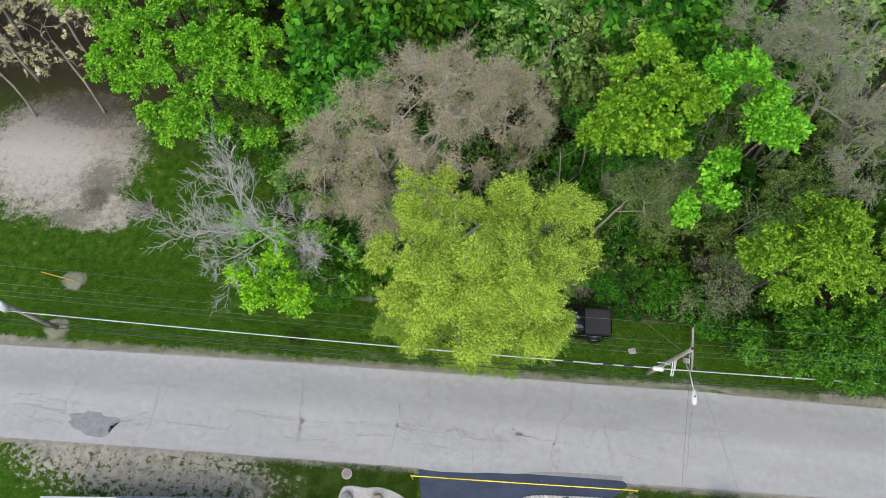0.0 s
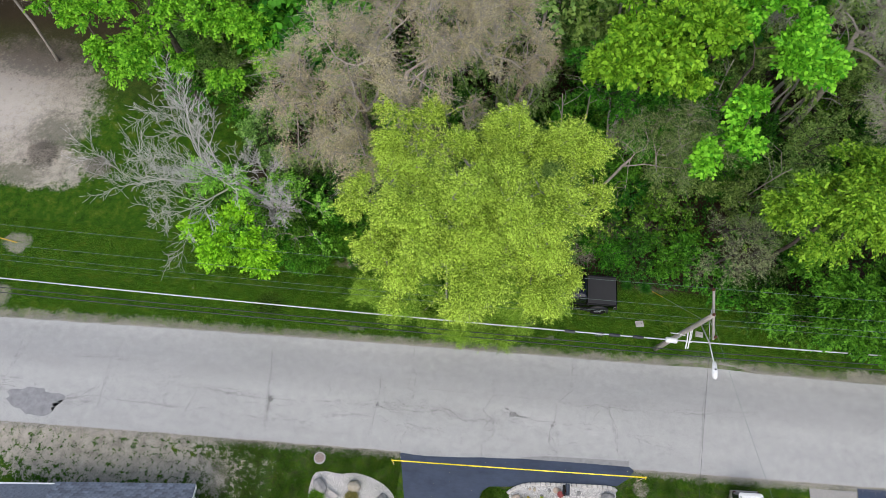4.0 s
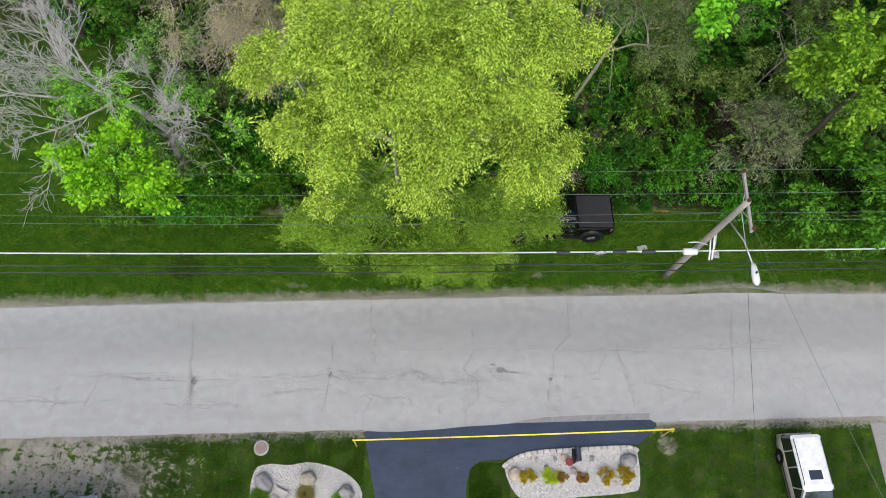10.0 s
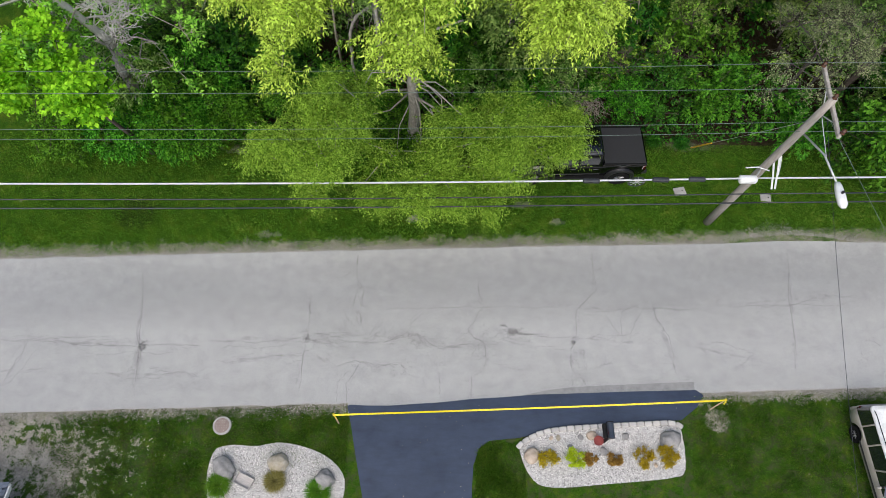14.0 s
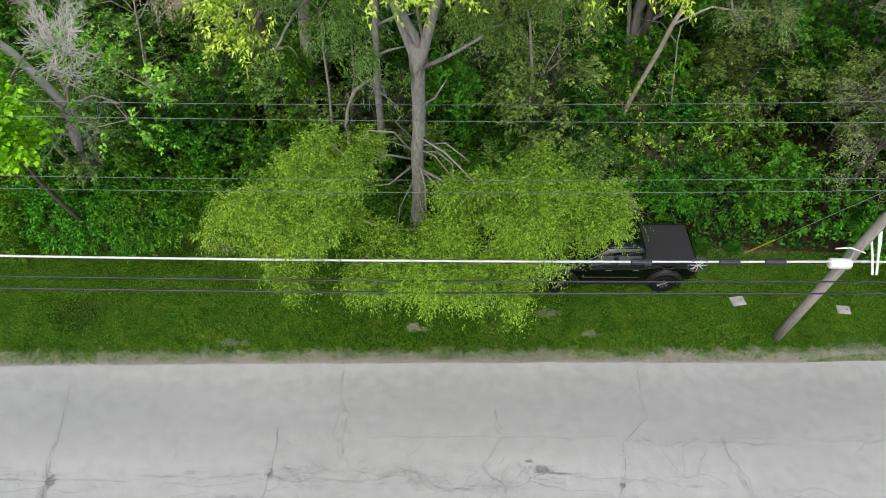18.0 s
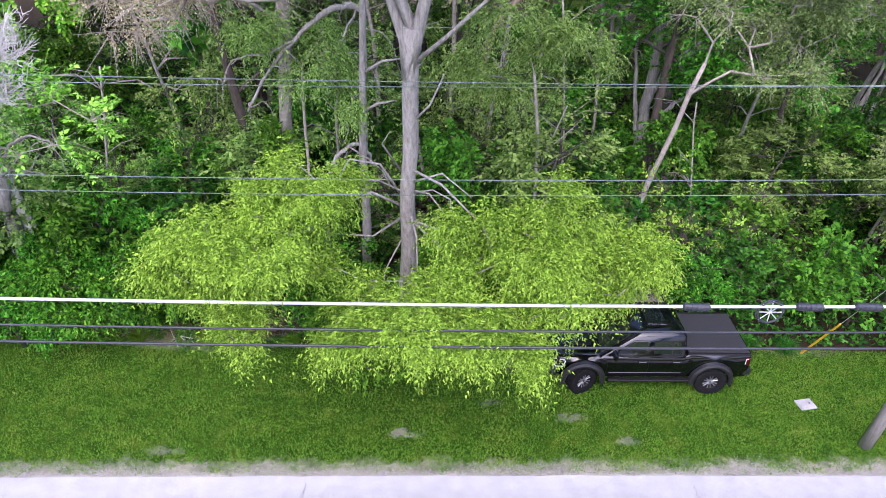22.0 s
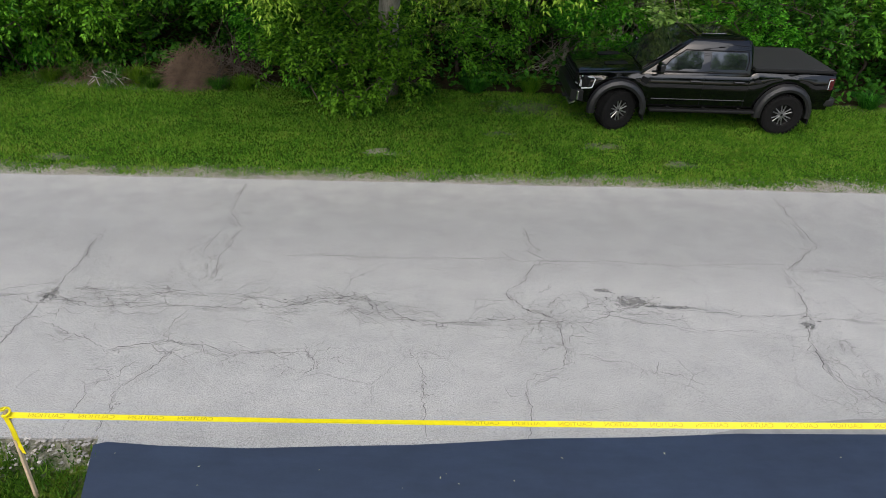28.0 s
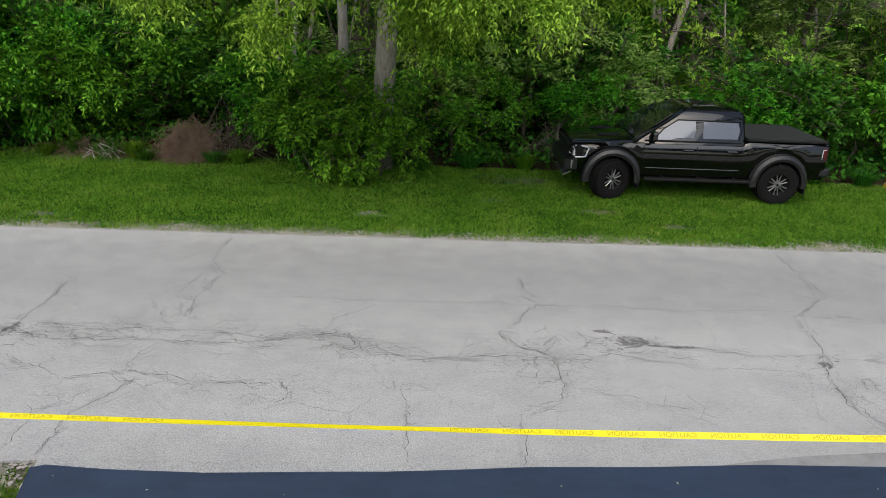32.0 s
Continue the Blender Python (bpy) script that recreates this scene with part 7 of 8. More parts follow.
# mailbox with its post
mail = thing("mailbox", "black mailbox on a red-based post in the pebble bed", "mailbox", at=pose(7.28, 7.5, 0, 0, 0, 2))
part("post", box(0.1, 0.1, 1.15, Matrix.Translation((-0.02, -0.1, 0.57)), 0.01), M_MATT, mail)
n = 12
prof = [(-0.11, 0.0), (0.11, 0.0), (0.11, 0.14)] + [(0.11 * math.cos(a), 0.14 + 0.11 * math.sin(a)) for a in np.linspace(0.2, math.pi - 0.2, n)] + [(-0.11, 0.14)]
bx = part("box", loft([[(x, -0.22, 1.15 + z) for x, z in prof], [(x, 0.34, 1.15 + z) for x, z in prof]]), simple("blue_black_enamel", (0.02, 0.026, 0.04), (0.05, 0.06, 0.08), 8, 0.3, bumps=0.0), mail)
part("door", loft([[(x * 1.05, 0.335, 1.15 + z * 1.03) for x, z in prof], [(x * 1.05, 0.36, 1.15 + z * 1.03) for x, z in prof]]), M_MATT, bx)
part("flag", box(0.015, 0.16, 0.05, Matrix.Translation((-0.12, 0.0, 1.33))), M_RED, bx)
part("paper_tube", box(0.14, 0.5, 0.13, Matrix.Translation((-0.18, 0.08, 1.12)), 0.02), M_MATT, mail)
part("pot", tube([(-0.24, -0.1, 0), (-0.24, -0.1, 0.26), (-0.24, -0.1, 0.3)], [0.12, 0.17, 0.18], 16), simple("red_glazed_pot", (0.16, 0.025, 0.025), (0.28, 0.06, 0.05), 8, 0.4), mail, "dark red pot")


# ---- covers in the lawns ----
def lid(label, x, y, s, turn):
    t = thing("utility_cover", label, "utility cover", "lawn covers", pose(x, y, -0.03, 0, 0, turn))
    part("frame", box(s, s * 0.78, 0.05, Matrix.Translation((0, 0, 0.02)), 0.012), M_CONC, t)
    part("plate", box(s * 0.84, s * 0.62, 0.02, Matrix.Translation((0, 0, 0.05)), 0.006), M_CONC, t)
    part("lift_hole", tube([(0.1, 0, 0.055), (0.1, 0, 0.0625)], 0.025, 10), M_MATT, t)


lid("square pale concrete utility cover in the lawn", 11.48, 18.14, 0.5, 12)
lid("square pale concrete utility cover in the lawn", 15.16, 17.9, 0.45, -4)
well = thing("round_cover", "round brown-grey concrete cover in the front lawn", "manhole cover", at=pose(-6.75, 7.75, -0.02))
part("ring", tube([(0, 0, -0.03), (0, 0, 0.05), (0, 0, 0.065)], [0.34, 0.34, 0.32], 32), M_CONC, well)
part("plate", tube([(0, 0, 0.05), (0, 0, 0.075)], [0.27, 0.265], 32), simple("rusty_cast_iron", (0.17, 0.12, 0.1), (0.3, 0.24, 0.21), 10, 0.8), well)
for i in range(5):
    for j in range(5):
        if (i - 2) ** 2 + (j - 2) ** 2 < 6:
            part("stud", tube([((i - 2) * 0.09, (j - 2) * 0.09, 0.073), ((i - 2) * 0.09, (j - 2) * 0.09, 0.083)], 0.016, 6), M_CONC, well)

# yellow guy-wire guard with its wire
guy = thing("guy_wire", "guy wire from the pole with a yellow guard", "guy wire", at=Matrix.Translation((12.3, 20.42, 0)))
gd = Vector((12.4, 15.5, 8.7)) - Vector((12.3, 20.42, 0))
part("guard", tube([gd * -0.008, gd * 0.235], [0.035, 0.03], 8), simple("yellow_guard", (0.6, 0.36, 0.01), (0.75, 0.5, 0.02), 8, 0.5), guy, "yellow plastic guard")
part("wire", tube([gd * 0.235, gd], 0.008, 5), M_GALV, guy)
part("anchor_eye", tube([(0, 0.02, -0.05), (0, 0, 0.08)], 0.03, 8), M_GALV, guy)
guy2 = thing("guy_wire_guard", "yellow plastic guard lying beside the far pole", "guy wire", at=Matrix.Translation((-29.0, 18.8, 0)))
part("guard", tube([(-2.0, 0.05, 0.9), (0, 0, -0.05)], [0.03, 0.035], 8), simple("yellow_guard_far", (0.55, 0.33, 0.02), (0.7, 0.46, 0.03), 8, 0.5), guy2)

# ---- brush pile and dead wood at the lawn's edge ----


def twig_heap(name, label, cx, cy, rx, ry, h, n, material, seed, lean=(0, 0), r=0.008, length=0.9):
    rng = np.random.default_rng(seed)
    a = rng.uniform(0, 6.28, n)
    rad = np.sqrt(rng.random(n))
    top = h * np.sqrt(1 - rad ** 2 * 0.98) * rng.uniform(0.15, 1.0, n) * (0.75 + 0.25 * np.sin(a * 2 + seed) + 0.2 * np.sin(a * 5))
    p = np.stack([np.cos(a) * rad * rx, np.sin(a) * rad * ry, top], 1)
    d = unit(np.stack([np.cos(a) * 0.6 + lean[0], np.sin(a) * 0.4 + lean[1], rng.normal(-0.55, 0.5, n)], 1) + rng.normal(0, 0.4, (n, 3)))
    L = length * rng.uniform(0.3, 1.2, (n, 1))
    e = p + d * L * 0.6
    e[:, 2] = np.maximum(e[:, 2], 0.01)
    s = p - d * L * 0.4
    s[:, 2] = np.maximum(s[:, 2], 0.01)
    segs = np.concatenate([s, e, np.full((n, 1), r), np.full((n, 1), r * 0.5)], 1)
    ob = new(name, branch_mesh(name, segs, material, 4))
    ob.matrix_basis = Matrix.Translation((cx, cy, 0))
    return tagged(ob, label, "brush pile", kind="stuff")


M_RUSTY = simple("dry_brown_brush", (0.09, 0.06, 0.04), (0.25, 0.175, 0.12), 6, 0.95)
twig_heap("brush_pile", "heap of dry rust-brown brush at the lawn's edge", -4.9, 20.3, 0.62, 0.55, 0.85, 1900, M_RUSTY, 1, lean=(-0.2, -0.2), r=0.005, length=0.8)
twig_heap("brush_pile", "tangle of grey dead branches behind the brush heap", -4.0, 20.5, 0.7, 0.4, 1.35, 110, M_DARKBARK, 2, r=0.009, length=1.3)
twig_heap("brush_pile", "low scatter of dead twigs along the wood's edge", -7.2, 20.3, 1.6, 0.4, 0.16, 260, M_RUSTY, 3, r=0.006)
twig_heap("brush_pile", "dead twigs under the trees behind the truck", 6.2, 22.3, 2.4, 0.8, 2.0, 500, M_TWIG, 4, r=0.01, length=1.5)
twig_heap("brush_pile", "grey brush heap in the bare clearing", -29.8, 25.6, 1.0, 0.8, 0.5, 500, M_TWIG, 5)
twig_heap("brush_pile", "grey brush by the clearing's edge", -25.6, 25.0, 0.9, 0.7, 0.5, 400, M_TWIG, 6)


def log(label, a, b, r0, r1, material=None):
    t = tagged(part("fallen_log", tube([Vector(a).lerp(Vector(b), k / 6) + Vector((0.05 * math.sin(k * 2), 0, 0.04 * math.cos(k * 3))) for k in range(7)], [r0 + (r1 - r0) * k / 6 for k in range(7)], 10), material or M_BARK, smooth=True), label, "log", "dead wood")
    return t


twig_heap("fallen_sticks", "bleached sticks lying at the lawn's edge", -7.1, 19.9, 0.6, 0.12, 0.04, 9, M_DEAD, 9, r=0.012, length=1.0)
log("fallen trunk in the undergrowth", (4.6, 33.5, 0.2), (2.4, 34.6, 2.2), 0.24, 0.2, M_DARKBARK)

# snags: bare stems among the trees
def snag(label, base, top, r, seed, arms=3, material=None, name="bare_tree"):
    rng = np.random.default_rng(seed)
    t = thing(name, label, "dead tree", "bare stems", Matrix.Translation(base))
    line = trunk_line((0, 0, -0.1), Vector(top) - Vector(base), 9, 0.12, seed)
    part("stem", tube([tuple(p) for p in line], [r * (1 - 0.5 * k / 8) for k in range(9)], 10), material or M_BARK, t, smooth=True)
    for k in range(arms):
        p = line[rng.integers(4, 8)]
        a = rng.uniform(0, 6.28)
        L = rng.uniform(0.8, 2.2)
        part("branch", tube([tuple(p), tuple(p + np.array([math.cos(a) * L * 0.5, math.sin(a) * L * 0.5, L * 0.35])), tuple(p + np.array([math.cos(a + 0.3) * L, math.sin(a + 0.3) * L, L * 0.4]))], [r * 0.35, r * 0.25, r * 0.1], 6), material or M_BARK, t, smooth=True)


snag("sawn-off pale trunk behind the roadside tree", (-1.7, 24.0, 0), (-1.35, 22.4, 10.4), 0.16, 1, 2)
snag("dark leaning trunk in the wood", (-6.0, 27.0, 0), (-6.8, 26.4, 9.0), 0.24, 2, 3, M_DARKBARK)
snag("thin bare stem in the wood", (8.1, 35.0, 0), (8.4, 34.5, 11), 0.09, 3, 2)
snag("bare leaning stem in the wood", (19.6, 35.4, 0), (21.2, 34.8, 8.5), 0.16, 4, 3)
snag("bare leaning stem in the wood", (20.3, 33.8, 0), (21.6, 33.2, 7.5), 0.12, 5, 3)
for x, y, h_, r_, sd, mat_ in ((-3.4, 26.2, 7.5, 0.07, 21, M_TWIG), (5.6, 27.8, 9, 0.06, 22, M_TWIG), (2.2, 29.5, 8, 0.1, 23, M_BARK), (7.2, 31.5, 10, 0.07, 24, M_TWIG), (12.6, 30.5, 8, 0.09, 25, M_BARK), (15.6, 31.5, 9, 0.07, 26, M_TWIG),
                               (17.4, 27.0, 7, 0.06, 27, M_TWIG), (-8.6, 28.6, 8, 0.09, 28, M_BARK), (-11.8, 26.4, 6.5, 0.06, 29, M_TWIG), (10.4, 26.0, 6, 0.045, 30, M_TWIG), (3.6, 25.4, 6.5, 0.04, 31, M_TWIG), (-14.4, 24.6, 6, 0.06, 32, M_DEAD)):
    snag("thin bare grey stem among the understorey", (x, y, 0), (x + math.sin(sd * 3.1) * 1.1, y - 0.6 + math.cos(sd * 1.7), h_), r_, sd, 7, mat_)
for j, (x, y) in enumerate(((-2.0, 25.0), (1.8, 26.5), (5.0, 24.6), (9.2, 27.0), (11.8, 24.8), (14.6, 27.8), (17.8, 24.5), (-7.6, 25.5), (-10.4, 24.2), (6.6, 29.6), (-13.6, 21.6), (8.4, 24.2))):
    put(4, x, y, 1.0 + 0.25 * math.sin(j * 2.3), 1.5 + 0.4 * math.cos(j), j)
snag("fallen pale bough hanging in the wood", (0.6, 28.0, 0), (-0.8, 26.6, 8.6), 0.09, 9, 5, M_TWIG)


# ---- house beside the drive ----
house = thing("house", "low house with blue-grey shingle roof and white gutter", "house", at=pose(-12.6, 5.2, 0, 0, 0, 6.2))
M_SHING = simple("blue_grey_shingle", (0.07, 0.085, 0.115), (0.16, 0.185, 0.23), 9, 0.9, bumps=0.5, rnd=0.3)
M_SIDING = simple("pale_siding", (0.5, 0.49, 0.46), (0.62, 0.61, 0.58), 5, 0.7)
part("wall", box(11.6, 8.2, 2.25, Matrix.Translation((-6.15, -4.8, 1.12))), M_SIDING, house)
SL = radians(22)
for side, cy, sg in ((0, 0, 1), (1, -9.6, -1)):
    m = Matrix.Translation((-6.1, cy - sg * 2.42, 2.28 + 2.42 * math.tan(SL))) @ Matrix.Rotation(-sg * SL, 4, "X")
    part("roof", box(12.2, 5.22, 0.1, m, 0.01), M_SHING, house)
part("gutter", box(12.2, 0.11, 0.1, Matrix.Translation((-6.1, 0.06, 2.24)), 0.02), M_WHITE, house)
part("rake_trim", box(0.05, 5.2, 0.14, Matrix.Translation((0.02, -2.42, 2.3 + 2.42 * math.tan(SL))) @ Matrix.Rotation(-SL, 4, "X")), M_WHITE, house)
part("downspout", tube([(-0.35, 0.06, 2.2), (-0.35, -0.35, 1.9), (-0.35, -0.6, 0.1)], 0.04, 6), M_WHITE, house)
win = part("window", box(1.4, 0.1, 1.1, Matrix.Translation((-3.5, -0.72, 1.3)), 0.01), M_WHITE, house)
part("pane", box(1.24, 0.06, 0.94, Matrix.Translation((-3.5, -0.68, 1.3))), M_GLASS, win)
pier = part("brick_pier", box(0.62, 1.5, 0.66, Matrix.Translation((0.42, -1.35, 0.33))), simple("mortar", (0.3, 0.27, 0.25), (0.42, 0.39, 0.36), 20, 0.95), house, "red brick pier")
M_BRICK = simple("red_brick", (0.22, 0.09, 0.06), (0.4, 0.18, 0.12), 12, 0.9, bumps=0.3, rnd=0.2)
brick_me = mesh_of("brick", box(0.2, 0.095, 0.06, None, 0.006), M_BRICK)
for iz in range(9):
    for iy in range(14):
        for x in (0.74,):
            ob = new("brick", brick_me)
            ob.parent = pier
            ob.matrix_basis = pose(x - 0.04, -2.05 + 0.106 * iy + (0.05 if iz % 2 else 0), 0.04 + 0.072 * iz)
for iy in range(14):
    for ix in range(3):
        ob = new("brick", brick_me)
        ob.parent = pier
        ob.matrix_basis = pose(0.22 + 0.21 * ix, -2.05 + 0.106 * iy, 0.665)
shingle_me = mesh_of("shingle", box(0.295, 0.2, 0.014, Matrix.Translation((0, 0, 0.0)) @ Matrix.Rotation(radians(-2.5), 4, "X")), M_SHING)
for row in range(11):
    for k in range(25):
        ob = new("shingle", shingle_me)
        ob.parent = house
        q = 0.06 + 0.145 * row
        ob.matrix_basis = pose(-0.16 - 0.3 * k - (0.15 if row % 2 else 0), -q * math.cos(SL) + 0.12, 2.355 + q * math.sin(SL), -22, 0, 0)


# ---- grass blades and litter ----
def turf(name, label, xs0, xs1, yfun0, yfun1, n, seed, h=0.06, blades=None):
    rng = np.random.default_rng(seed)
    x = rng.uniform(xs0, xs1, n)
    f = rng.random(n)
    y0, y1 = np.array([yfun0(v) for v in x]), np.array([yfun1(v) for v in x])
    y = y0 + (y1 - y0) * f
    thick = np.array([noise.noise((a * 1.1, b * 1.1, 1)) + 0.5 * noise.noise((a * 4, b * 4, 2)) for a, b in zip(x, y)])
    edge = np.clip(np.minimum(y - y0, 3) / 0.5 + 1.0 * thick + 0.3, 0.1, 1) if name == 'verge_grass' else np.clip(0.85 + 1.2 * thick, 0.35, 1) * np.clip((y - y0) / 1.2, 0.03, 1)
    k = (rng.random(n) < edge) & (rng.random(n) < np.clip((x - xs0) / (3.0 if xs0 < -5 else 0.05), 0, 1)) & ~((np.abs(x + 6.75) < 0.33) & (np.abs(y - 7.75) < 0.33)) & ~((np.abs(x - 11.48) < 0.25) & (np.abs(y - 18.14) < 0.2)) & ~((np.abs(x - 15.16) < 0.22) & (np.abs(y - 17.9) < 0.18))
    for bx, by, br in ((0.04, 16.6, 0.32), (2.45, 17.82, 0.3), (6.07, 16.56, 0.28), (4.62, 17.36, 0.3), (0.49, 17.93, 0.25), (-6.0, 15.7, 0.3), (-7.4, 17.0, 0.2), (3.1, 19.5, 0.8), (-7.8, 15.6, 0.3)):
        k &= rng.random(n) < np.clip(((x - bx) ** 2 + ((y - by) * 1.7) ** 2) / br ** 2 - 0.2 + 2 * thick, 0.25, 1)
    x, y, thick = x[k], y[k], thick[k]
    n = len(x)
    a = rng.uniform(0, 6.28, n)
    H = h * rng.uniform(0.5, 1.2, n) * (1 + 0.6 * np.clip(thick, -0.5, 1))
    w = 0.009 + 0.008 * rng.random(n)
    v = np.empty((n, 3, 3))
    v[:, 0] = np.stack([x - np.cos(a) * w, y - np.sin(a) * w, np.full(n, -0.035)], 1)
    v[:, 1] = np.stack([x + np.cos(a) * w, y + np.sin(a) * w, np.full(n, -0.035)], 1)
    b = rng.uniform(0, 6.28, n)
    v[:, 2] = np.stack([x + np.cos(b) * H * 0.7, y + np.sin(b) * H * 0.7, -0.03 + H], 1)
    return tagged(new(name, fast_mesh(name, v.reshape(-1, 3), 3, np.arange(n * 3), blades or L_TURF)), label, "grass", kind="stuff")


def turf_mat(name="lawn_blades", k=0.88):
    m, nt, b = nodes_of(name, 0.6)
    b.inputs["Specular IOR Level"].default_value = 0.15
    geo = nt.nodes.new("ShaderNodeNewGeometry")
    f = calc(nt, "ADD", calc(nt, "MULTIPLY", geo.outputs["Random Per Island"], 0.3), calc(nt, "ADD", calc(nt, "MULTIPLY", tex(nt, "ShaderNodeTexNoise", 0.9, 6, 0.7).outputs[0], 0.55), calc(nt, "MULTIPLY", tex(nt, "ShaderNodeTexNoise", 5.0, 4, 0.7).outputs[0], 0.35)))
    tones = ((0.36, (0.03, 0.105, 0.006)), (0.52, (0.085, 0.24, 0.012)), (0.68, (0.18, 0.36, 0.028)), (0.8, (0.27, 0.36, 0.05)), (0.9, (0.42, 0.4, 0.12)))
    col = ramp(nt, f, [(p, tuple(k * v for v in c)) for p, c in tones]).outputs[0]
    nt.links.new(col, b.inputs["Base Color"])
    tr = nt.nodes.new("ShaderNodeBsdfTranslucent")
    nt.links.new(col, tr.inputs["Color"])
    mx = nt.nodes.new("ShaderNodeMixShader")
    mx.inputs[0].default_value = 0.3
    nt.links.new(b.outputs[0], mx.inputs[1])
    nt.links.new(tr.outputs[0], mx.inputs[2])
    nt.links.new(mx.outputs[0], nt.nodes["Material Output"].inputs[0])
    return m


L_TURF = turf_mat()
L_TURF_DEEP = turf_mat("deep_lawn_blades", 0.5)
turf("verge_grass", "short green grass of the verge lawn", -32, 24, lambda x: road_top(x) + 0.06, lambda x: 20.6, 420000, 31, 0.05)
turf("front_grass", "short green grass of the front lawn", -13.5, -2.1, lambda x: 5.4 if x > -7 else 4.2, lambda x: road_low(x) - 0.12, 75000, 32, 0.07, L_TURF_DEEP)
turf("front_grass", "short green grass between drive and pebble bed", 2.55, 4.4, lambda x: 3.8, lambda x: 7.32 - 0.35 * max(0, 3.0 - x) * 2, 26000, 33, 0.07, L_TURF_DEEP)
turf("front_grass", "short green grass of the neighbouring front lawn", 10.4, 20.6, lambda x: 4.7, lambda x: road_low(x) - 0.15, 60000, 34, 0.06, L_TURF_DEEP)

rng_l = np.random.default_rng(9)
lp = []
while len(lp) < 38:
    x, y = rng_l.uniform(-2, 11), rng_l.uniform(4.8, 9.2)
    if (y > 8.3 + 0.03 * x and y < 8.75 + 0.05 * x) or (-1.3 < x < 2.4 and y < 8.6):
        lp.append((x, y, 0.012))
lp = np.array(lp)
tagged(new("fallen_leaves", leaf_mesh("fallen_leaves", rng_l, lp, np.tile([0, 0, 3.0], (len(lp), 1)), 0.03, L_TAN, 0.5, jitter=0.4)), "a few dry tan leaves on the sealed drive", "leaves", kind="stuff")

# weeds between the hedge and the lawn
for k, (x, y, r, h_) in enumerate(((-8.3, 20.0, 0.3, 0.3), (-7.7, 20.2, 0.35, 0.4), (-6.9, 20.15, 0.3, 0.35), (-6.2, 20.1, 0.35, 0.45), (-5.8, 19.85, 0.3, 0.3), (-4.2, 19.9, 0.3, 0.3), (-3.6, 20.0, 0.3, 0.35), (0.8, 20.2, 0.35, 0.3), (2.0, 20.5, 0.4, 0.35), (3.4, 20.7, 0.4, 0.4), (10.6, 20.6, 0.4, 0.4), (11.8, 20.5, 0.4, 0.4))):
    tuft("ragged clump of weeds at the lawn's edge", x, y, r, h_, L_DARK if k % 3 else L_BLADE, 300 + k, 500)
garden_shrub("small dark bluish shrub by the brush heap", -6.75, 19.95, 0.28, L_DARK, 77, 700, 0.06)


# ---- crooked limbs, arching boughs and hanging twigs in the wood ----
def crooked(pts, r0, r1, seed, kink=0.06, steps=5, sides=8):
    """A bent limb through a few points, with knots and small kinks."""
    rng = np.random.default_rng(seed)
    P = [Vector(p) for p in pts]
    P = [P[0] * 2 - P[1]] + P + [P[-1] * 2 - P[-2]]
    out = []
    for i in range(1, len(P) - 2):
        a, b, c, d = P[i - 1:i + 3]
        for k in range(steps):
            t = k / steps
            q = 0.5 * (2 * b + (c - a) * t + (2 * a - 5 * b + 4 * c - d) * t * t + (3 * b - a - 3 * c + d) * t ** 3)
            out.append(q + Vector(rng.normal(0, kink * 0.4, 3)))
    out.append(P[-2])
    n = len(out)
    return tube(out, [max(0.006, (r0 + (r1 - r0) * k / (n - 1)) * rng.uniform(0.85, 1.18)) for k in range(n)], sides)


def crooked_tree(label, base, limbs, material, seed, name="crooked_tree", drops=0, drop_len=1.0):
    """Limbs given by their bends, each with a few hanging shoots."""
    o = Vector(base)
    t = thing(name, label, "tree", at=Matrix.Translation(o))
    rng = np.random.default_rng(seed)
    for k, (pts, r0, r1) in enumerate(limbs):
        part("limb", crooked([Vector(p) - o for p in pts], r0, r1, seed + k), material, t, smooth=True)
        for j in range(drops):
            i = int(rng.integers(0, len(pts) - 1))
            p = Vector(pts[i]).lerp(Vector(pts[i + 1]), float(rng.random())) - o
            side = rng.normal(0, 0.5, 2)
            L = drop_len * rng.uniform(0.4, 1.3)
            part("shoot", crooked([p, p + Vector((side[0] * 0.6, side[1] * 0.6, rng.uniform(-0.1, 0.25))) * L, p + Vector((side[0], side[1], -rng.uniform(0.2, 0.9))) * L], 0.02, 0.006, seed * 7 + j + k * 50, 0.04, 4, 5), material, t)
    return t


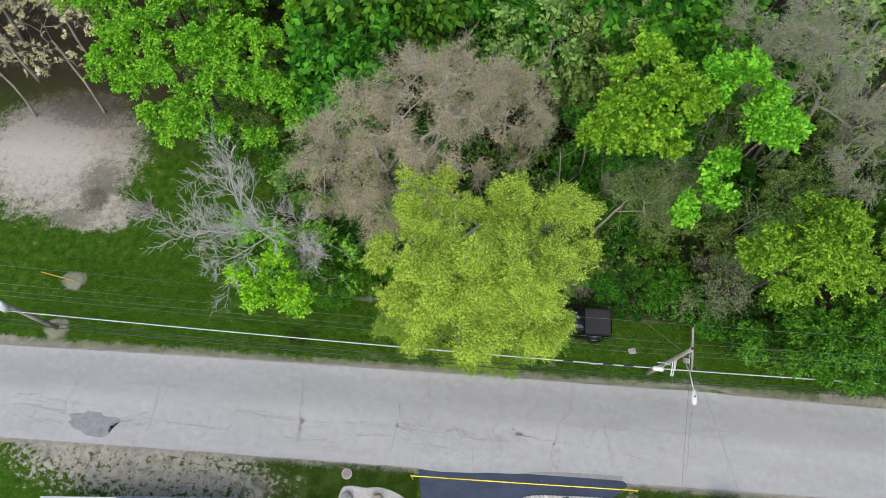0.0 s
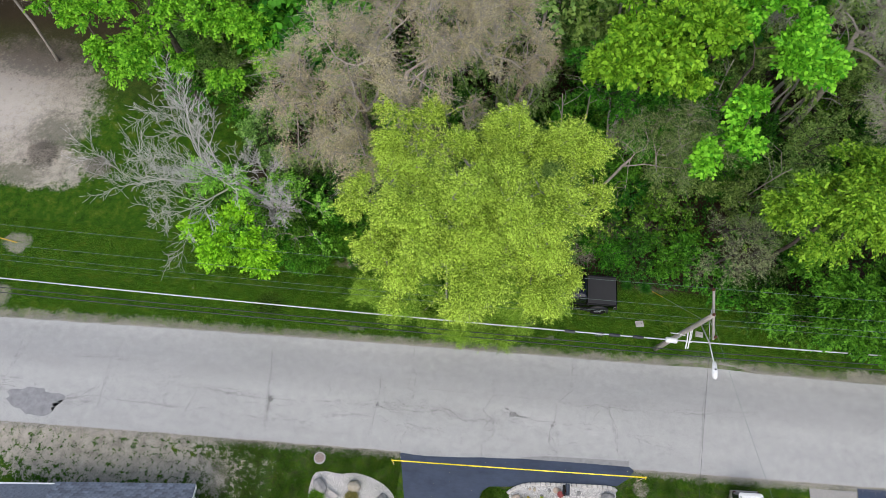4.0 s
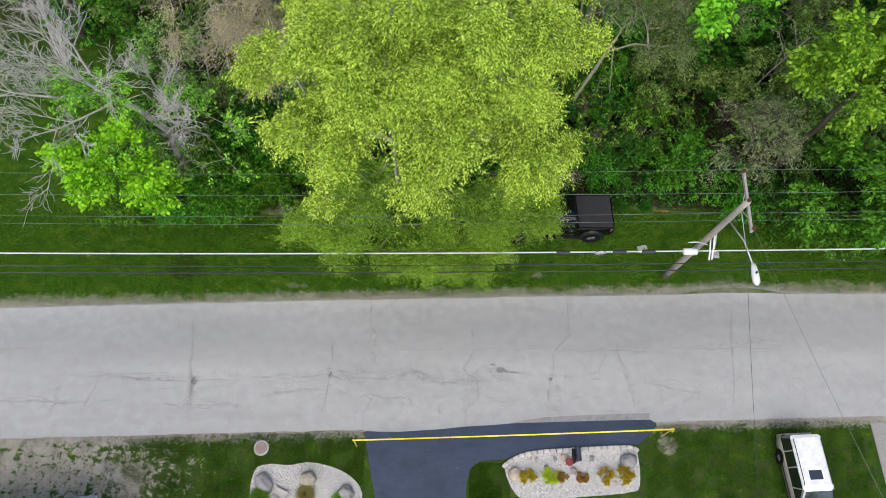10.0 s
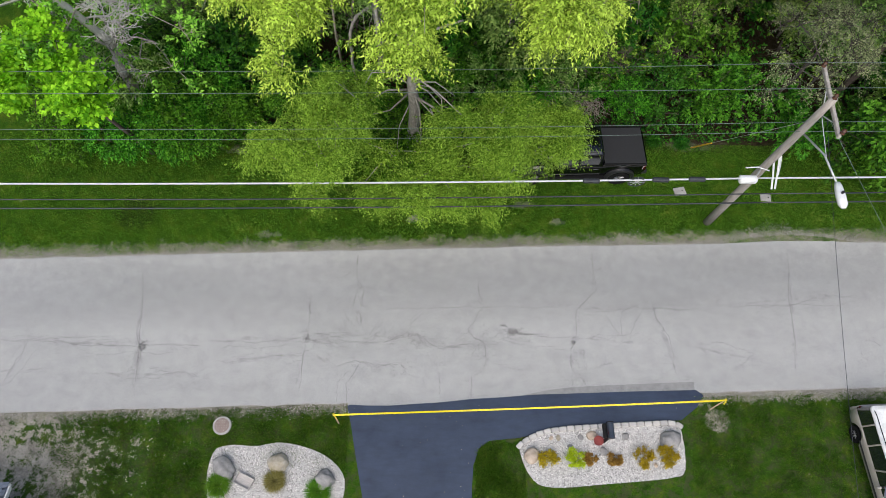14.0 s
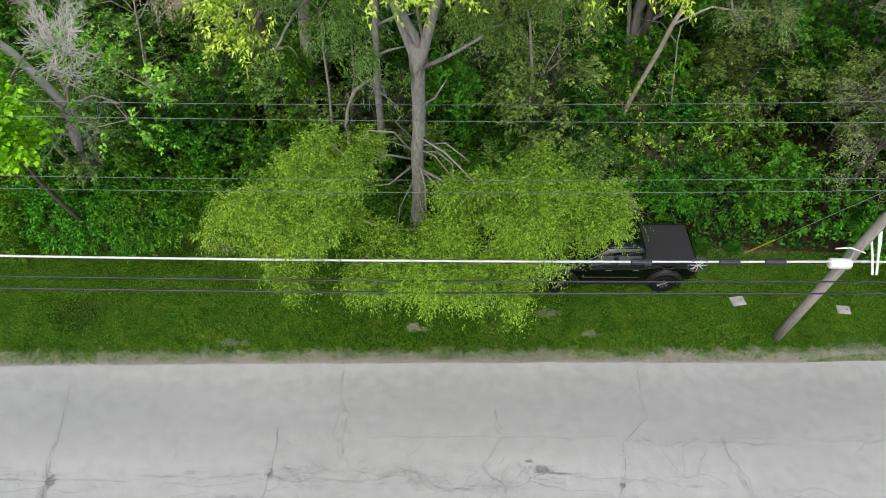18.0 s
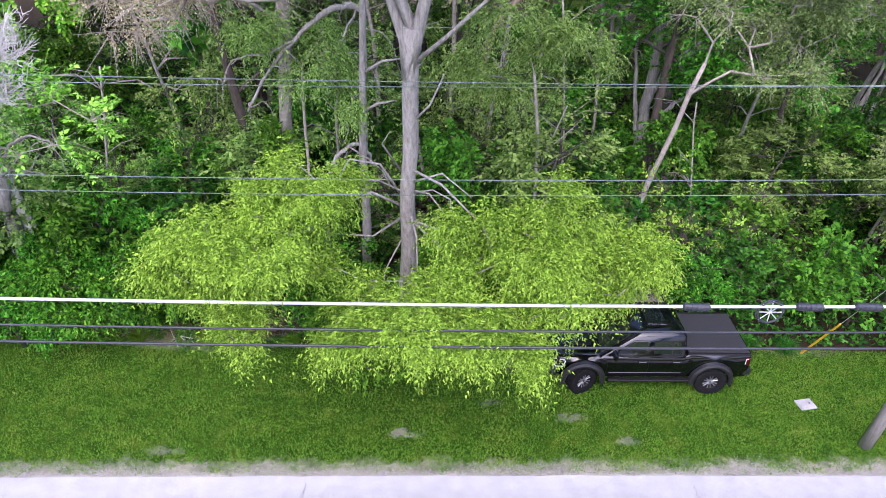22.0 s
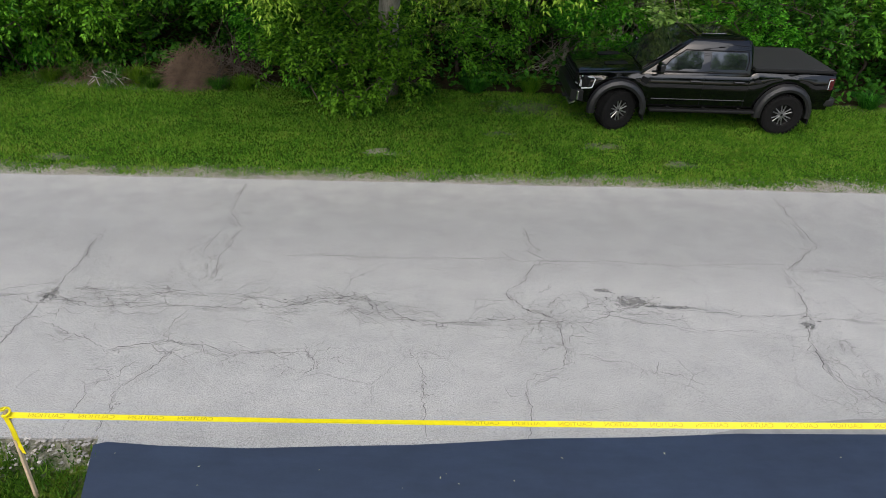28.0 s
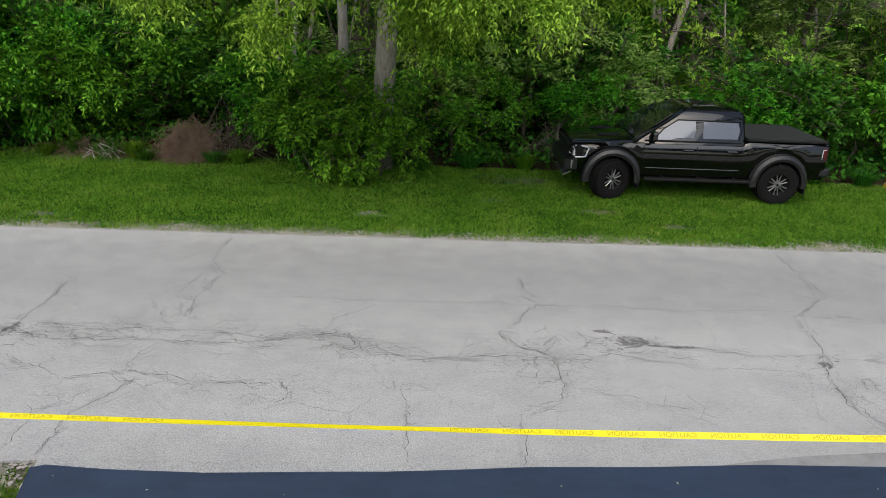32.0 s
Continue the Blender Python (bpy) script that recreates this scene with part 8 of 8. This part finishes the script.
crooked_tree("old gnarled tree with twisted crossing stems and torn bark", (9.3, 30.0, 0),
             [(((9.3, 30.0, -0.1), (9.0, 29.9, 2.0), (8.7, 29.8, 4.0), (8.75, 29.7, 6.0), (8.55, 29.6, 8.5), (8.5, 29.4, 11.5)), 0.3, 0.1),
              (((9.45, 29.9, -0.1), (9.3, 29.7, 1.8), (8.85, 29.5, 3.4), (9.4, 29.4, 4.4), (10.1, 29.3, 5.4), (10.6, 29.2, 7.0)), 0.16, 0.06),
              (((9.1, 30.0, -0.1), (8.7, 29.8, 1.6), (8.45, 29.7, 3.6), (8.1, 29.6, 5.6), (7.8, 29.5, 7.4)), 0.13, 0.05),
              (((8.8, 29.8, 5.0), (9.3, 29.6, 6.0), (10.3, 29.3, 6.9), (11.8, 29.0, 7.4), (13.4, 28.8, 7.2)), 0.14, 0.03),
              (((9.3, 29.6, 6.0), (10.4, 29.0, 7.6), (12.0, 28.6, 8.6), (14.0, 28.2, 8.8)), 0.07, 0.02),
              (((9.6, 29.9, -0.1), (9.7, 29.7, 1.4), (9.35, 29.6, 2.8), (9.5, 29.5, 4.0)), 0.07, 0.03)], M_BARK, 900, "gnarled_tree", 4, 1.4)
crooked_tree("pale arching dead bough with hanging twigs", (-1.5, 23.9, 9.2),
             [(((-1.5, 23.9, 9.2), (-2.0, 23.6, 9.4), (-2.7, 23.5, 9.1), (-3.6, 23.4, 8.3), (-4.3, 23.3, 7.5), (-5.0, 23.2, 6.3)), 0.1, 0.035),
              (((-3.4, 23.4, 8.5), (-4.2, 23.2, 8.1), (-5.2, 23.1, 7.9), (-5.6, 23.0, 7.2)), 0.045, 0.015), (((-1.7, 23.7, 9.3), (-2.2, 23.4, 8.2), (-2.6, 23.3, 6.8)), 0.035, 0.012),
              (((-1.55, 23.9, 9.2), (-1.68, 24.0, 5.0), (-1.7, 24.1, 0.0)), 0.1, 0.15)], M_BARK, 930, "arching_tree", 6, 1.1)
crooked_tree("low arching dead limb beside the trunk", (-1.6, 23.1, 5.3), [(((-1.3, 23.4, 4.6), (-1.6, 23.1, 5.4), (-2.25, 22.9, 5.2), (-2.7, 22.8, 4.2), (-2.75, 22.7, 2.6), (-2.7, 22.7, 0)), 0.06, 0.07), (((-2.0, 23.0, 5.35), (-1.2, 22.7, 5.0), (-0.6, 22.5, 4.2)), 0.03, 0.01)], M_BARK, 950, "arching_limb", 3, 0.9)
crooked_tree("broken grey stump with shattered hanging limbs", (-11.45, 20.7, 0),
             [(((-11.45, 20.7, -0.1), (-11.45, 20.6, 2.0), (-11.35, 20.5, 4.0), (-11.2, 20.4, 5.3)), 0.26, 0.2), (((-11.2, 20.4, 5.2), (-11.3, 20.3, 6.1), (-11.9, 20.2, 6.4), (-12.8, 20.1, 6.2)), 0.07, 0.02),
              (((-11.2, 20.4, 5.2), (-10.7, 20.3, 6.2), (-9.9, 20.2, 6.6), (-9.2, 20.1, 6.4)), 0.06, 0.015), (((-11.2, 20.5, 5.0), (-10.6, 20.2, 5.6), (-9.7, 20.0, 5.6)), 0.04, 0.012),
              (((-11.3, 20.5, 4.6), (-12.2, 20.3, 5.2), (-13.2, 20.2, 4.8), (-13.6, 20.1, 3.8)), 0.05, 0.012), (((-11.2, 20.4, 5.4), (-11.0, 20.6, 7.0), (-11.6, 20.8, 8.6)), 0.07, 0.03)], M_BARK, 960, "broken_stump", 5, 1.2)
crooked_tree("bent reddish trunk leaning through the wood", (2.2, 30.6, 0), [(((2.0, 30.8, -0.1), (2.15, 30.4, 2.6), (2.25, 30.0, 4.8), (2.4, 30.0, 6.4), (2.9, 30.0, 7.7), (3.7, 30.0, 8.6), (4.2, 30.0, 10.0)), 0.16, 0.1)], simple("reddish_bark", (0.14, 0.095, 0.07), (0.36, 0.27, 0.2), 5, 0.95, bumps=0.6, stretch=(3, 3, 0.6)), 970, "bent_tree", 2, 0.8)
crooked_tree("thin crooked stems with bare side twigs", (19.4, 33.5, 0), [(((18.6, 33.6, -0.1), (19.0, 33.4, 2.4), (19.5, 33.3, 5.0), (19.9, 33.2, 7.5)), 0.12, 0.05), (((20.2, 33.4, -0.1), (20.7, 33.2, 2.6), (20.9, 33.1, 4.6), (20.5, 33.0, 6.6)), 0.09, 0.03), (((20.9, 33.1, 4.6), (22.0, 32.9, 5.2), (23.0, 32.8, 4.8)), 0.04, 0.012)], M_BARK, 980, "crooked_sapling", 4, 1.2)
